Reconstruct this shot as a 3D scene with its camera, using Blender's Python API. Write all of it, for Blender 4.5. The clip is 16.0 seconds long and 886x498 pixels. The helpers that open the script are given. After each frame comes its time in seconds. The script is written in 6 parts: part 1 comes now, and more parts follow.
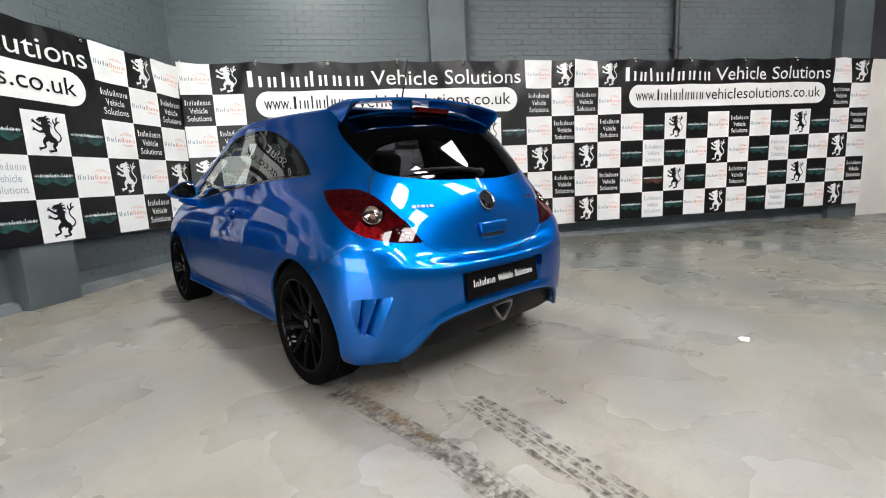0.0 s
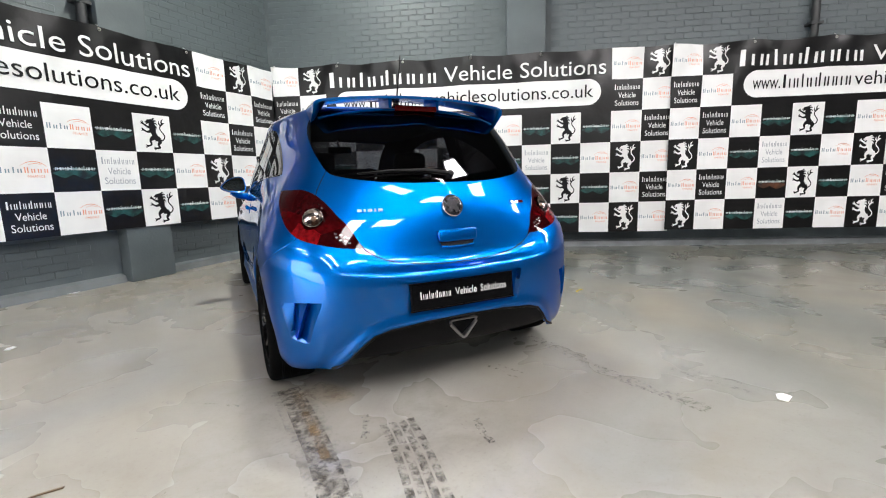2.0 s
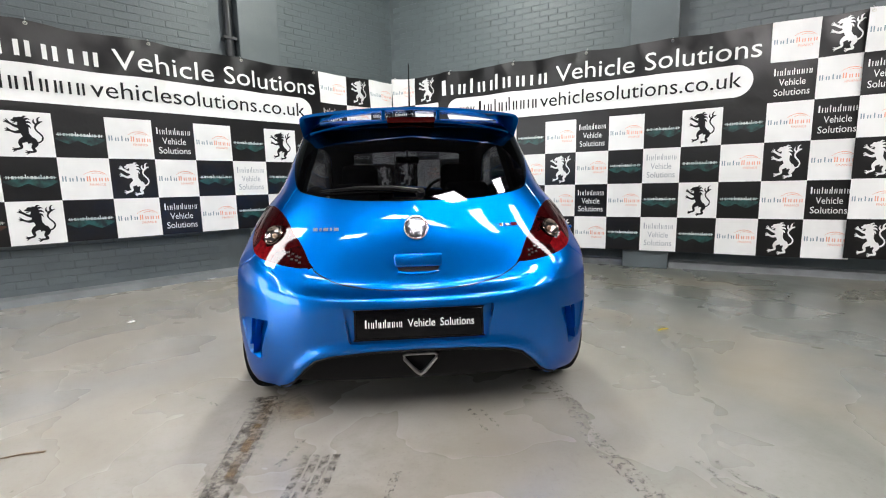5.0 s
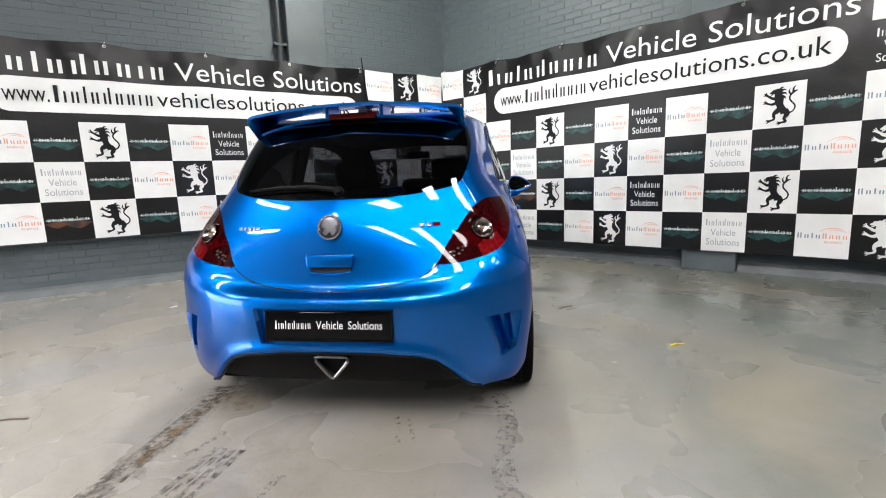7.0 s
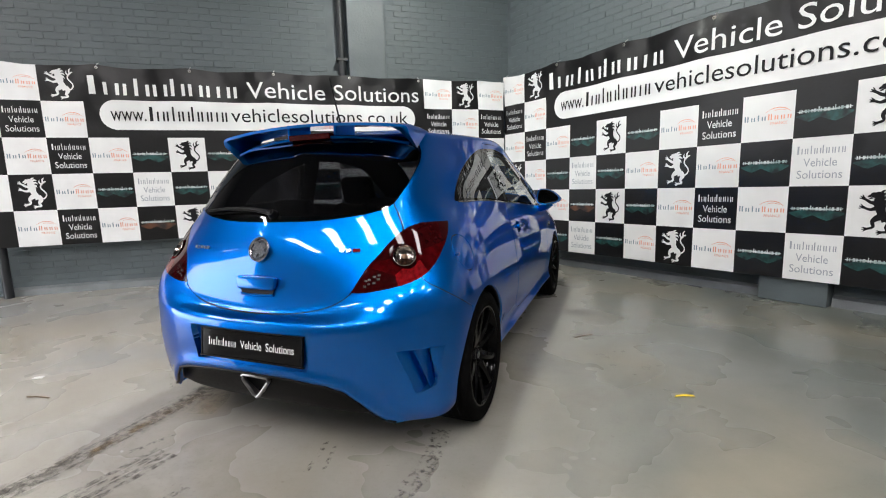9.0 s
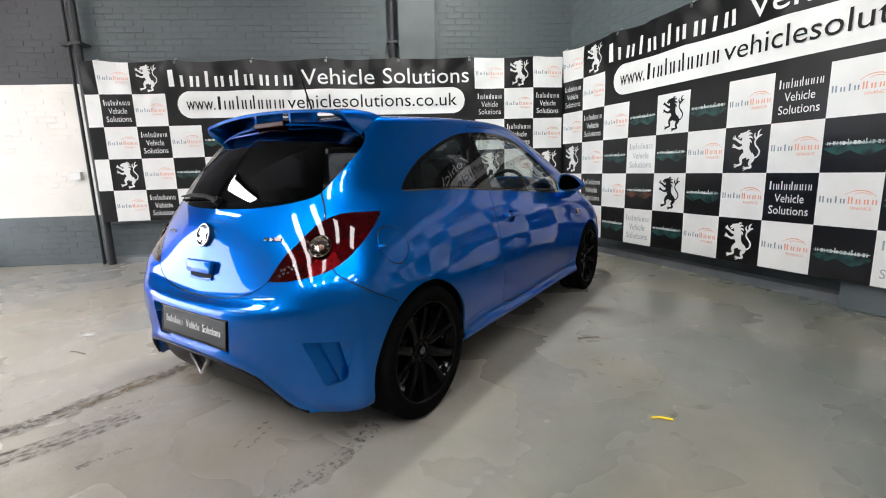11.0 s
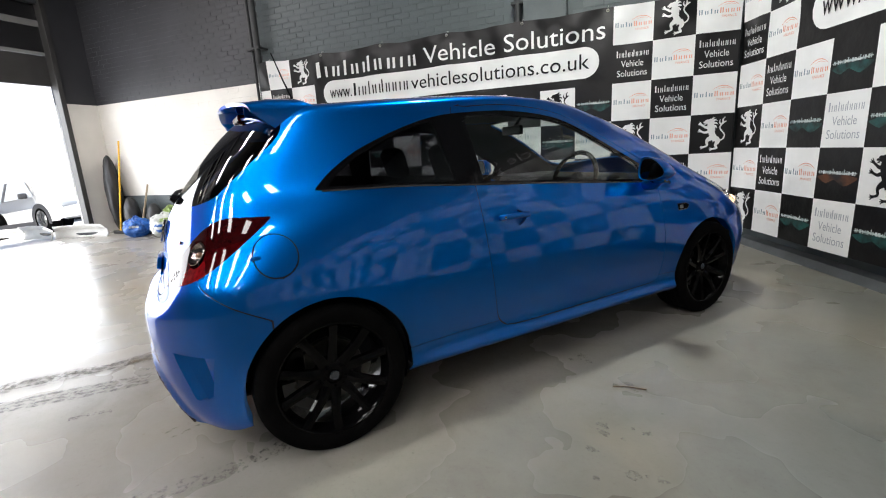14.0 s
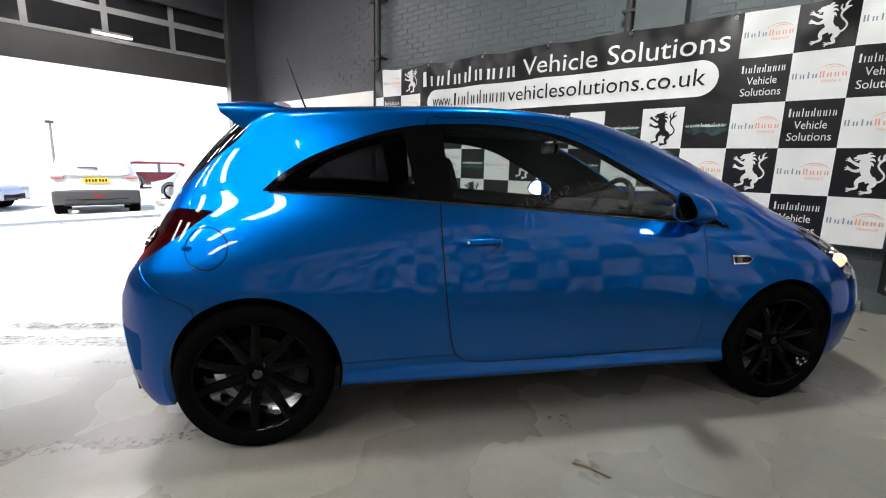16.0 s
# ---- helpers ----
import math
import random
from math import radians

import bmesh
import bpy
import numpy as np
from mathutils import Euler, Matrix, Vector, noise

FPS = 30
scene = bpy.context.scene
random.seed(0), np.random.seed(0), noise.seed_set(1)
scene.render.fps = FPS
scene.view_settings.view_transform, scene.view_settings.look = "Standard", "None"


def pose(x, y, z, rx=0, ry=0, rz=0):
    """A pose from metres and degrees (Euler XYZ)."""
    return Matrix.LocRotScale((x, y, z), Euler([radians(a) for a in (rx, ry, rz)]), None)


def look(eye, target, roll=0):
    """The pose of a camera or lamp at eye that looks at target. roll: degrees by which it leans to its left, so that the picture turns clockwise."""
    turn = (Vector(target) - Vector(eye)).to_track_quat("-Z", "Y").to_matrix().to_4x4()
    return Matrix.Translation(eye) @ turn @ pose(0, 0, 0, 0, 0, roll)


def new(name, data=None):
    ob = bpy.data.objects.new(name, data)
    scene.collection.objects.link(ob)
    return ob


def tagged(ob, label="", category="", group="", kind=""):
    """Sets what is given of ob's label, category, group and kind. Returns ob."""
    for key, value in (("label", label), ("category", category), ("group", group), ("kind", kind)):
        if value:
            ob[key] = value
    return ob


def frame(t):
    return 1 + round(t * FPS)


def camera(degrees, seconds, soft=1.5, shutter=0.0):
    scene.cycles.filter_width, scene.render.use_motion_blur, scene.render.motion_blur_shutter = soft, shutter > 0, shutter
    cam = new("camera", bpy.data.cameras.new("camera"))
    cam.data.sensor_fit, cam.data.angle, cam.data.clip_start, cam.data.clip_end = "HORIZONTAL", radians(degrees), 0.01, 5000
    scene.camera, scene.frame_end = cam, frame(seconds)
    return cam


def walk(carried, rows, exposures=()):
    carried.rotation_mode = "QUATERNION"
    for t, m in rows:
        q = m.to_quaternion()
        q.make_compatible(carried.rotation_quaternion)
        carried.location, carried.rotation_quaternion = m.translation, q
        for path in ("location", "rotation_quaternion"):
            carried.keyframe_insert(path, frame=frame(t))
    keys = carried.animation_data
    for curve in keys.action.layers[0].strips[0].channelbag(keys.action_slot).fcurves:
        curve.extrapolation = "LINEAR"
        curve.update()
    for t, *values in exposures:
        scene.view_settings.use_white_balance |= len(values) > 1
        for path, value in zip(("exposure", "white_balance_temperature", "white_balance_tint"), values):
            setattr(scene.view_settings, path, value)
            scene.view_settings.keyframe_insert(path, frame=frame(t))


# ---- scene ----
cam = camera(89.39, 16.0, soft=1.1)
PATH = [
    (0.0, -1.7015, -2.0742, 0.9863, -42.134, -8.972, 2.768),
    (0.5, -1.5035, -2.1335, 1.0020, -37.373, -8.804, 2.347),
    (1.0, -1.3499, -2.1973, 0.9924, -34.317, -9.011, 2.138),
    (1.5, -1.1527, -2.3071, 0.9927, -29.418, -8.903, 1.719),
    (2.0, -0.9714, -2.3810, 0.9909, -26.462, -8.897, 1.614),
    (2.5, -0.8297, -2.3701, 1.0065, -24.874, -8.960, 1.561),
    (3.0, -0.7011, -2.3683, 1.0330, -22.077, -8.989, 1.739),
    (3.5, -0.5199, -2.4029, 1.0469, -16.491, -8.868, 2.052),
    (4.0, -0.3465, -2.4498, 1.0347, -12.252, -8.729, 1.786),
    (4.5, -0.1949, -2.4243, 1.0413, -9.440, -8.429, 1.151),
    (5.0, -0.0528, -2.4029, 1.0410, -5.156, -8.144, 1.158),
    (5.2, 0.0226, -2.3968, 1.0440, -3.155, -8.137, 1.328),
    (7.3, 0.8272, -2.2408, 1.0394, 9.640, -8.796, 2.366),
    (7.5, 0.9128, -2.2196, 1.0452, 11.391, -8.783, 2.565),
    (8.0, 1.1323, -2.1639, 1.0741, 15.529, -8.584, 2.769),
    (8.5, 1.2811, -2.0671, 1.0704, 18.110, -8.391, 2.308),
    (9.0, 1.3982, -1.9720, 1.1094, 21.187, -8.071, 1.727),
    (9.2, 1.4534, -1.9390, 1.1196, 23.002, -7.903, 1.768),
    (11.3, 2.0464, -1.4579, 1.1217, 36.445, -10.917, 1.732),
    (11.5, 2.0961, -1.3846, 1.1224, 38.721, -11.414, 1.937),
    (12.0, 2.2428, -1.1797, 1.1311, 44.511, -11.577, 2.779),
    (12.5, 2.3005, -1.0173, 1.1255, 45.894, -11.926, 1.884),
    (13.0, 2.3281, -0.8184, 1.1474, 47.126, -12.795, 1.430),
    (13.5, 2.3924, -0.6118, 1.1451, 52.253, -12.682, 2.617),
    (14.0, 2.4566, -0.4034, 1.1612, 60.016, -12.476, 3.254),
    (14.5, 2.4520, -0.2015, 1.1482, 62.841, -11.840, 1.387),
    (15.0, 2.4821, -0.0020, 1.1326, 67.311, -11.951, 0.969),
    (15.5, 2.5693, 0.2200, 1.1443, 76.004, -11.573, -0.091),
    (16.0, 2.5838, 0.3787, 1.1588, 78.468, -10.783, -1.417),
]
EXPOSURE = [(0.0, 1.45), (1.0, 1.50), (5.0, 1.49), (7.5, 1.52), (9.0, 1.28), (11.5, 1.29), (12.0, 1.04), (12.5, 1.00), (13.0, 1.06), (14.0, 1.11), (16.0, 1.17)]
walk(cam, [(t, pose(x, y, z, 90 + pitch, roll, yaw)) for t, x, y, z, yaw, pitch, roll in PATH], EXPOSURE)

# ---- world and lights ----
world = bpy.data.worlds.new("world")
scene.world = world
world.use_nodes = True
wn = world.node_tree.nodes
sky = wn.new("ShaderNodeTexSky")
sky.sky_type = "NISHITA"
sky.sun_disc = False
sky.sun_elevation, sky.sun_rotation = radians(51), radians(51)
wn["Background"].inputs["Strength"].default_value = 0.15
world.node_tree.links.new(sky.outputs[0], wn["Background"].inputs["Color"])
sun = new("sun", bpy.data.lights.new("sun", "SUN"))
sun.data.energy, sun.data.angle, sun.data.color = 4.2, radians(0.6), (1.0, 0.95, 0.88)
sun.matrix_world = look((-4.5, -14, 12), (-12, -8, 0))


daylight = new("door_daylight", bpy.data.lights.new("door_daylight", "AREA"))
daylight.data.shape, daylight.data.size, daylight.data.size_y, daylight.data.energy, daylight.data.color = "RECTANGLE", 4.05, 2.45, 74.0, (0.97, 0.98, 1.0)


# ---- materials ----
def mat(name, color, rough=0.5, metal=0.0, vary=0.0, scale=6.0, bump=0.0, bump_scale=60.0, color2=None, coat=0.0, emit=None, alpha_noise=None, spec=0.5, bump_depth=0.01):
    m = bpy.data.materials.new(name)
    m.use_nodes = True
    nt = m.node_tree
    b = nt.nodes["Principled BSDF"]
    b.inputs["Base Color"].default_value = (*color, 1)
    b.inputs["Roughness"].default_value = rough
    b.inputs["Metallic"].default_value = metal
    b.inputs["Coat Weight"].default_value = coat
    b.inputs["Coat Roughness"].default_value = 0.03
    b.inputs["Specular IOR Level"].default_value = spec
    co = nt.nodes.new("ShaderNodeTexCoord")
    if vary or color2:
        n1 = nt.nodes.new("ShaderNodeTexNoise")
        n1.inputs["Scale"].default_value, n1.inputs["Detail"].default_value = scale, 8
        nt.links.new(co.outputs["Object"], n1.inputs["Vector"])
        ramp = nt.nodes.new("ShaderNodeValToRGB")
        c2 = color2 or tuple(c * (1 - vary) for c in color)
        ramp.color_ramp.elements[0].position, ramp.color_ramp.elements[1].position = 0.35, 0.65
        ramp.color_ramp.elements[0].color, ramp.color_ramp.elements[1].color = (*c2, 1), (*color, 1)
        nt.links.new(n1.outputs["Fac"], ramp.inputs["Fac"])
        nt.links.new(ramp.outputs["Color"], b.inputs["Base Color"])
    if bump:
        n2 = nt.nodes.new("ShaderNodeTexNoise")
        n2.inputs["Scale"].default_value, n2.inputs["Detail"].default_value = bump_scale, 5
        nt.links.new(co.outputs["Object"], n2.inputs["Vector"])
        bp = nt.nodes.new("ShaderNodeBump")
        bp.inputs["Strength"].default_value, bp.inputs["Distance"].default_value = bump, bump_depth
        nt.links.new(n2.outputs["Fac"], bp.inputs["Height"])
        nt.links.new(bp.outputs["Normal"], b.inputs["Normal"])
    if emit:
        b.inputs["Emission Color"].default_value = (*emit[0], 1)
        b.inputs["Emission Strength"].default_value = emit[1]
    if alpha_noise:
        n3 = nt.nodes.new("ShaderNodeTexNoise")
        n3.inputs["Scale"].default_value, n3.inputs["Detail"].default_value, n3.inputs["Roughness"].default_value = alpha_noise[0], 10, 0.7
        nt.links.new(co.outputs["Object"], n3.inputs["Vector"])
        r3 = nt.nodes.new("ShaderNodeMapRange")
        r3.inputs["From Min"].default_value, r3.inputs["From Max"].default_value, r3.inputs["To Max"].default_value = alpha_noise[1], alpha_noise[2], alpha_noise[3]
        nt.links.new(n3.outputs["Fac"], r3.inputs["Value"])
        nt.links.new(r3.outputs["Result"], b.inputs["Alpha"])
    return m


def glass_mat(name, tint, rough=0.0):
    """Thin tinted glass: a clear coat of reflection over a tinted see-through layer."""
    m = bpy.data.materials.new(name)
    m.use_nodes = True
    nt = m.node_tree
    nt.nodes.remove(nt.nodes["Principled BSDF"])
    tr, gl, mix, fr = [nt.nodes.new("ShaderNode" + k) for k in ("BsdfTransparent", "BsdfGlossy", "MixShader", "LayerWeight")]
    tr.inputs["Color"].default_value = (*tint, 1)
    gl.inputs["Roughness"].default_value = rough
    power, ramp = nt.nodes.new("ShaderNodeMath"), nt.nodes.new("ShaderNodeMapRange")
    power.operation = "POWER"
    power.inputs[1].default_value = 4.0
    ramp.inputs["To Min"].default_value, ramp.inputs["To Max"].default_value = 0.06, 0.95
    nt.links.new(fr.outputs["Facing"], power.inputs[0])
    nt.links.new(power.outputs[0], ramp.inputs["Value"])
    nt.links.new(ramp.outputs["Result"], mix.inputs[0])
    nt.links.new(tr.outputs[0], mix.inputs[1])
    nt.links.new(gl.outputs[0], mix.inputs[2])
    nt.links.new(mix.outputs[0], nt.nodes["Material Output"].inputs["Surface"])
    return m


PAINT = mat("blue_paint", (0.0, 0.118, 0.46), 0.345, 0.92, vary=0.12, scale=900, coat=1.0, spec=0.0)
PAINT.node_tree.nodes["Principled BSDF"].inputs["Specular Tint"].default_value = (0.0, 0.30, 0.75, 1)
PAINT.node_tree.nodes["Principled BSDF"].inputs["Coat IOR"].default_value = 1.40
PAINT.node_tree.nodes["Principled BSDF"].inputs["Coat Roughness"].default_value = 0.012
BLACK_GLOSS = mat("black_gloss", (0.003, 0.003, 0.0035), 0.05, spec=0.16)
STRIP = mat("trim_strip", (0.02, 0.02, 0.022), 0.12, coat=1.0)
RIM_BARREL = mat("rim_barrel_gloss", (0.004, 0.004, 0.0045), 0.06, 0.0, coat=0.8, spec=0.5, bump=0.08, bump_scale=25)
RIM_BLACK = mat("rim_black", (0.002, 0.002, 0.0022), 0.10, 0.0, coat=0.02, spec=0.07)
BLACK_PLASTIC = mat("black_plastic", (0.0035, 0.0035, 0.004), 0.38, vary=0.3, scale=30, bump=0.1, bump_scale=400, spec=0.1)
SEAM = mat("seam_dark", (0.004, 0.006, 0.012), 0.8)
RUBBER = mat("rubber", (0.0035, 0.0035, 0.0035), 0.9, vary=0.35, scale=18, bump=0.25, bump_scale=120, spec=0.03)
MIRROR_GLASS = mat("mirror_glass", (0.78, 0.80, 0.82), 0.02, 1.0)
CHROME = mat("chrome", (0.8, 0.8, 0.8), 0.1, 1.0, vary=0.05, scale=40)
DISC_STEEL = mat("brake_steel", (0.07, 0.068, 0.065), 0.4, 1.0, vary=0.3, scale=25)
# opaque pale grey puts the sky's reflection into the yard cars' glass
CAR_GLASS = mat("sky_paled_car_glass", (0.36, 0.38, 0.40), 0.12)
STEEL = mat("brushed_steel", (0.34, 0.335, 0.33), 0.32, 1.0, vary=0.3, scale=25)
RED_LENS = mat("red_lens", (0.045, 0.0012, 0.002), 0.03, vary=0.5, scale=35, spec=0.18)
DARK_LENS = mat("smoked_lens", (0.022, 0.0015, 0.002), 0.03, vary=0.4, scale=50, spec=0.18)
RED_BRIGHT = mat("red_reflector", (0.15, 0.004, 0.006), 0.05, vary=0.55, scale=60, spec=0.18)
BRAKE_RED = mat("brake_lens_red", (0.075, 0.004, 0.004), 0.25, vary=0.4, scale=60, spec=0.15)
AMBER = mat("amber_bulb", (0.15, 0.09, 0.06), 0.2, coat=0.3)
LENS_BOWL = mat("lens_bowl", (0.42, 0.36, 0.33), 0.16, 1.0, vary=0.6, scale=120)
PRISM = mat("smoked_prism", (0.10, 0.09, 0.09), 0.1, 0.6)
GLASS_DARK = glass_mat("privacy_glass", (0.094, 0.094, 0.104))
GLASS_CLEAR = glass_mat("clear_glass", (0.78, 0.83, 0.81))
LAMP_GLASS = glass_mat("lamp_glass", (0.85, 0.88, 0.9))
SEAT_CLOTH = mat("seat_cloth", (0.014, 0.014, 0.016), 0.85, vary=0.3, scale=50, bump=0.2, bump_scale=300)
DASH = mat("dash_plastic", (0.010, 0.010, 0.011), 0.6, bump=0.15, bump_scale=300, spec=0.25)
HEADLINER = mat("headliner", (0.07, 0.07, 0.068), 0.9)
VINYL_BLACK = mat("banner_black", (0.005, 0.0047, 0.005), 0.33, vary=0.35, scale=3, bump=0.8, bump_scale=3.0, spec=0.42, bump_depth=0.02)
PRINT_WHITE = mat("print_white", (0.74, 0.74, 0.73), 0.36, vary=0.09, scale=3, bump=0.3, bump_scale=4.5)
PRINT_BLACK = mat("print_black", (0.006, 0.006, 0.007), 0.42, spec=0.2)
PRINT_GREY = mat("print_grey", (0.30, 0.33, 0.36), 0.5)
PRINT_SLATE = mat("print_slate", (0.17, 0.25, 0.29), 0.5)
PRINT_ORANGE = mat("print_orange", (0.74, 0.30, 0.20), 0.5)
PRINT_TEAL = mat("print_teal", (0.011, 0.075, 0.068), 0.4, color2=(0.004, 0.007, 0.008), scale=14)
PRINT_PALE = mat("print_pale_grey", (0.62, 0.66, 0.65), 0.4, color2=(0.22, 0.30, 0.29), scale=16)
PRINT_RUST = mat("print_rust", (0.11, 0.04, 0.015), 0.4, color2=(0.014, 0.012, 0.012), scale=9)
EYELET = mat("eyelet_brass", (0.75, 0.72, 0.65), 0.3, 1.0)
WALL_GREY = mat("wall_grey_paint", (0.094, 0.114, 0.121), 0.5, vary=0.3, scale=1.6, bump=0.25, bump_scale=35)
BRICK_GREY = mat("brick_grey_paint", (0.096, 0.117, 0.124), 0.48, vary=0.22, scale=1.6, bump=0.3, bump_scale=45)
MORTAR = mat("painted_mortar", (0.094, 0.114, 0.121), 0.6, vary=0.25, scale=4, bump=0.2, bump_scale=60)
WALL_BLACK = mat("wall_black_paint", (0.037, 0.038, 0.044), 0.5, vary=0.25, scale=1.5, bump=0.2, bump_scale=25)
WALL_WHITE = mat("wall_white_paint", (0.73, 0.705, 0.655), 0.6, vary=0.1, scale=1.8, bump=0.2, bump_scale=25)
KERB_GREY = mat("kerb_grey_paint", (0.16, 0.175, 0.18), 0.55, vary=0.3, scale=5, bump=0.2, bump_scale=30)
PIPE_DARK = mat("pipe_dark", (0.016, 0.018, 0.02), 0.45, vary=0.2, scale=10)
PAPER = mat("paper_scrap", (0.8, 0.8, 0.78), 0.7)
YELLOW = mat("yellow_scrap", (0.85, 0.62, 0.02), 0.5)
LEAF = mat("dry_leaf", (0.10, 0.06, 0.03), 0.7)


# ---- mesh helpers ----
def mesh_from(name, verts, faces, normals=None, smooth=True):
    me = bpy.data.meshes.new(name)
    me.from_pydata([tuple(v) for v in verts], [], [tuple(f) for f in faces])
    if smooth:
        me.polygons.foreach_set("use_smooth", [True] * len(me.polygons))
    if normals is not None:
        me.normals_split_custom_set_from_vertices([tuple(n) for n in normals])
    me.update()
    return me


def obj(name, me, material, parent=None, label=""):
    if not me.materials:
        me.materials.append(material)
    ob = new(name, me)
    ob.parent = parent
    if label:
        tagged(ob, label)
    return ob


def part(name, bm, material, parent, label="", smooth=False, angle=None):
    me = bpy.data.meshes.new(name)
    bmesh.ops.recalc_face_normals(bm, faces=bm.faces)
    for f in bm.faces:
        f.smooth = smooth
    bm.to_mesh(me)
    bm.free()
    if smooth:
        me.set_sharp_from_angle(angle=radians(angle or 35))
    return obj(name, me, material, parent, label)


def thing(name, label, category, at=(0, 0, 0), rz=0, group="", kind=""):
    ob = new(name)
    ob.matrix_world = pose(*at, 0, 0, rz)
    return tagged(ob, label, category, group, kind)


def box(bm, lo, hi, m=None, bevel=0.0, seg=2):
    """A bevelled box between two corners, added to bm."""
    lo, hi = Vector(lo), Vector(hi)
    r = bmesh.ops.create_cube(bm, size=1.0)
    vs = r["verts"]
    for v in vs:
        v.co = Vector([(lo[k] + hi[k]) / 2 + v.co[k] * (hi[k] - lo[k]) for k in range(3)])
    if bevel:
        es = {e for v in vs for e in v.link_edges}
        out = bmesh.ops.bevel(bm, geom=list(es), offset=bevel, segments=seg, profile=0.5, affect="EDGES")
        vs = list({v for f in out["faces"] for v in f.verts} | {v for v in vs if v.is_valid})
    if m is not None:
        bmesh.ops.transform(bm, matrix=m, verts=vs)
    return vs


def tube(bm, path, radius, sides=10, closed=False):
    """A round rod along a path; radius may be a list."""
    path = [Vector(p) for p in path]
    n = len(path)
    rings = []
    up = Vector((0, 0, 1))
    for i, p in enumerate(path):
        a = path[(i - 1) % n] if closed or i else p
        b = path[(i + 1) % n] if closed or i < n - 1 else p
        d = (b - a).normalized()
        s = d.cross(up if abs(d.z) < 0.95 else Vector((1, 0, 0))).normalized()
        w = s.cross(d)
        r = radius[i] if isinstance(radius, (list, tuple)) else radius
        rings.append([bm.verts.new(p + r * (math.cos(2 * math.pi * k / sides) * s + math.sin(2 * math.pi * k / sides) * w)) for k in range(sides)])
    for i in range(n if closed else n - 1):
        r0, r1 = rings[i], rings[(i + 1) % n]
        for k in range(sides):
            bm.faces.new((r0[k], r0[(k + 1) % sides], r1[(k + 1) % sides], r1[k]))
    if not closed:
        bm.faces.new(rings[0][::-1])
        bm.faces.new(rings[-1])


def lathe(bm, profile, axis_point, sides=48, axis="x"):
    """Turns a profile of (along, radius) about an axis."""
    rings = []
    for a, r in profile:
        ring = []
        for k in range(sides):
            c, s = math.cos(2 * math.pi * k / sides), math.sin(2 * math.pi * k / sides)
            v = {"x": (a, r * c, r * s), "y": (r * c, a, r * s), "z": (r * c, r * s, a)}[axis]
            ring.append(bm.verts.new(Vector(v) + Vector(axis_point)))
        rings.append(ring)
    for r0, r1 in zip(rings, rings[1:]):
        for k in range(sides):
            bm.faces.new((r0[k], r0[(k + 1) % sides], r1[(k + 1) % sides], r1[k]))
    return rings


def prism(bm, outline, thick, m):
    """A flat outline (2D) given a thickness along its own z, placed by m."""
    a = [bm.verts.new(m @ Vector((x, y, 0))) for x, y in outline]
    b = [bm.verts.new(m @ Vector((x, y, thick))) for x, y in outline]
    bm.faces.new(a[::-1])
    bm.faces.new(b)
    n = len(a)
    for i in range(n):
        bm.faces.new((a[i], a[(i + 1) % n], b[(i + 1) % n], b[i]))


# ---- smooth surfaces and clean cuts ----
def natural(u, v, q):
    """Natural cubic spline through (u, v), read at q; v may have columns."""
    u, v, q = np.asarray(u, float), np.asarray(v, float), np.asarray(q, float)
    n = len(u)
    h = np.diff(u)
    A = np.eye(n)
    r = np.zeros_like(v)
    for i in range(1, n - 1):
        A[i, i - 1], A[i, i], A[i, i + 1] = h[i - 1], 2 * (h[i - 1] + h[i]), h[i]
        r[i] = 6 * ((v[i + 1] - v[i]) / h[i] - (v[i] - v[i - 1]) / h[i - 1])
    m = np.linalg.solve(A, r)
    k = np.clip(np.searchsorted(u, q, side="right") - 1, 0, n - 2)
    t0, t1, hk = q - u[k], u[k + 1] - q, h[k]
    if v.ndim > 1:
        t0, t1, hk = t0[:, None], t1[:, None], hk[:, None]
    return (m[k] * t1**3 + m[k + 1] * t0**3) / (6 * hk) + (v[k] / hk - m[k] * hk / 6) * t1 + (v[k + 1] / hk - m[k + 1] * hk / 6) * t0


def signed(poly, px, py):
    """Signed distance to a closed outline, negative inside."""
    poly = np.asarray(poly, float)
    best = np.full(px.shape, 1e9)
    inside = np.zeros(px.shape, bool)
    for (ax, ay), (bx, by) in zip(poly, np.roll(poly, -1, axis=0)):
        dx, dy = bx - ax, by - ay
        t = np.clip(((px - ax) * dx + (py - ay) * dy) / (dx * dx + dy * dy + 1e-12), 0, 1)
        best = np.minimum(best, np.hypot(px - ax - t * dx, py - ay - t * dy))
        cross = (ay > py) != (by > py)
        inside ^= cross & (px < (bx - ax) * (py - ay) / (by - ay + 1e-12) + ax)
    return np.where(inside, -best, best)


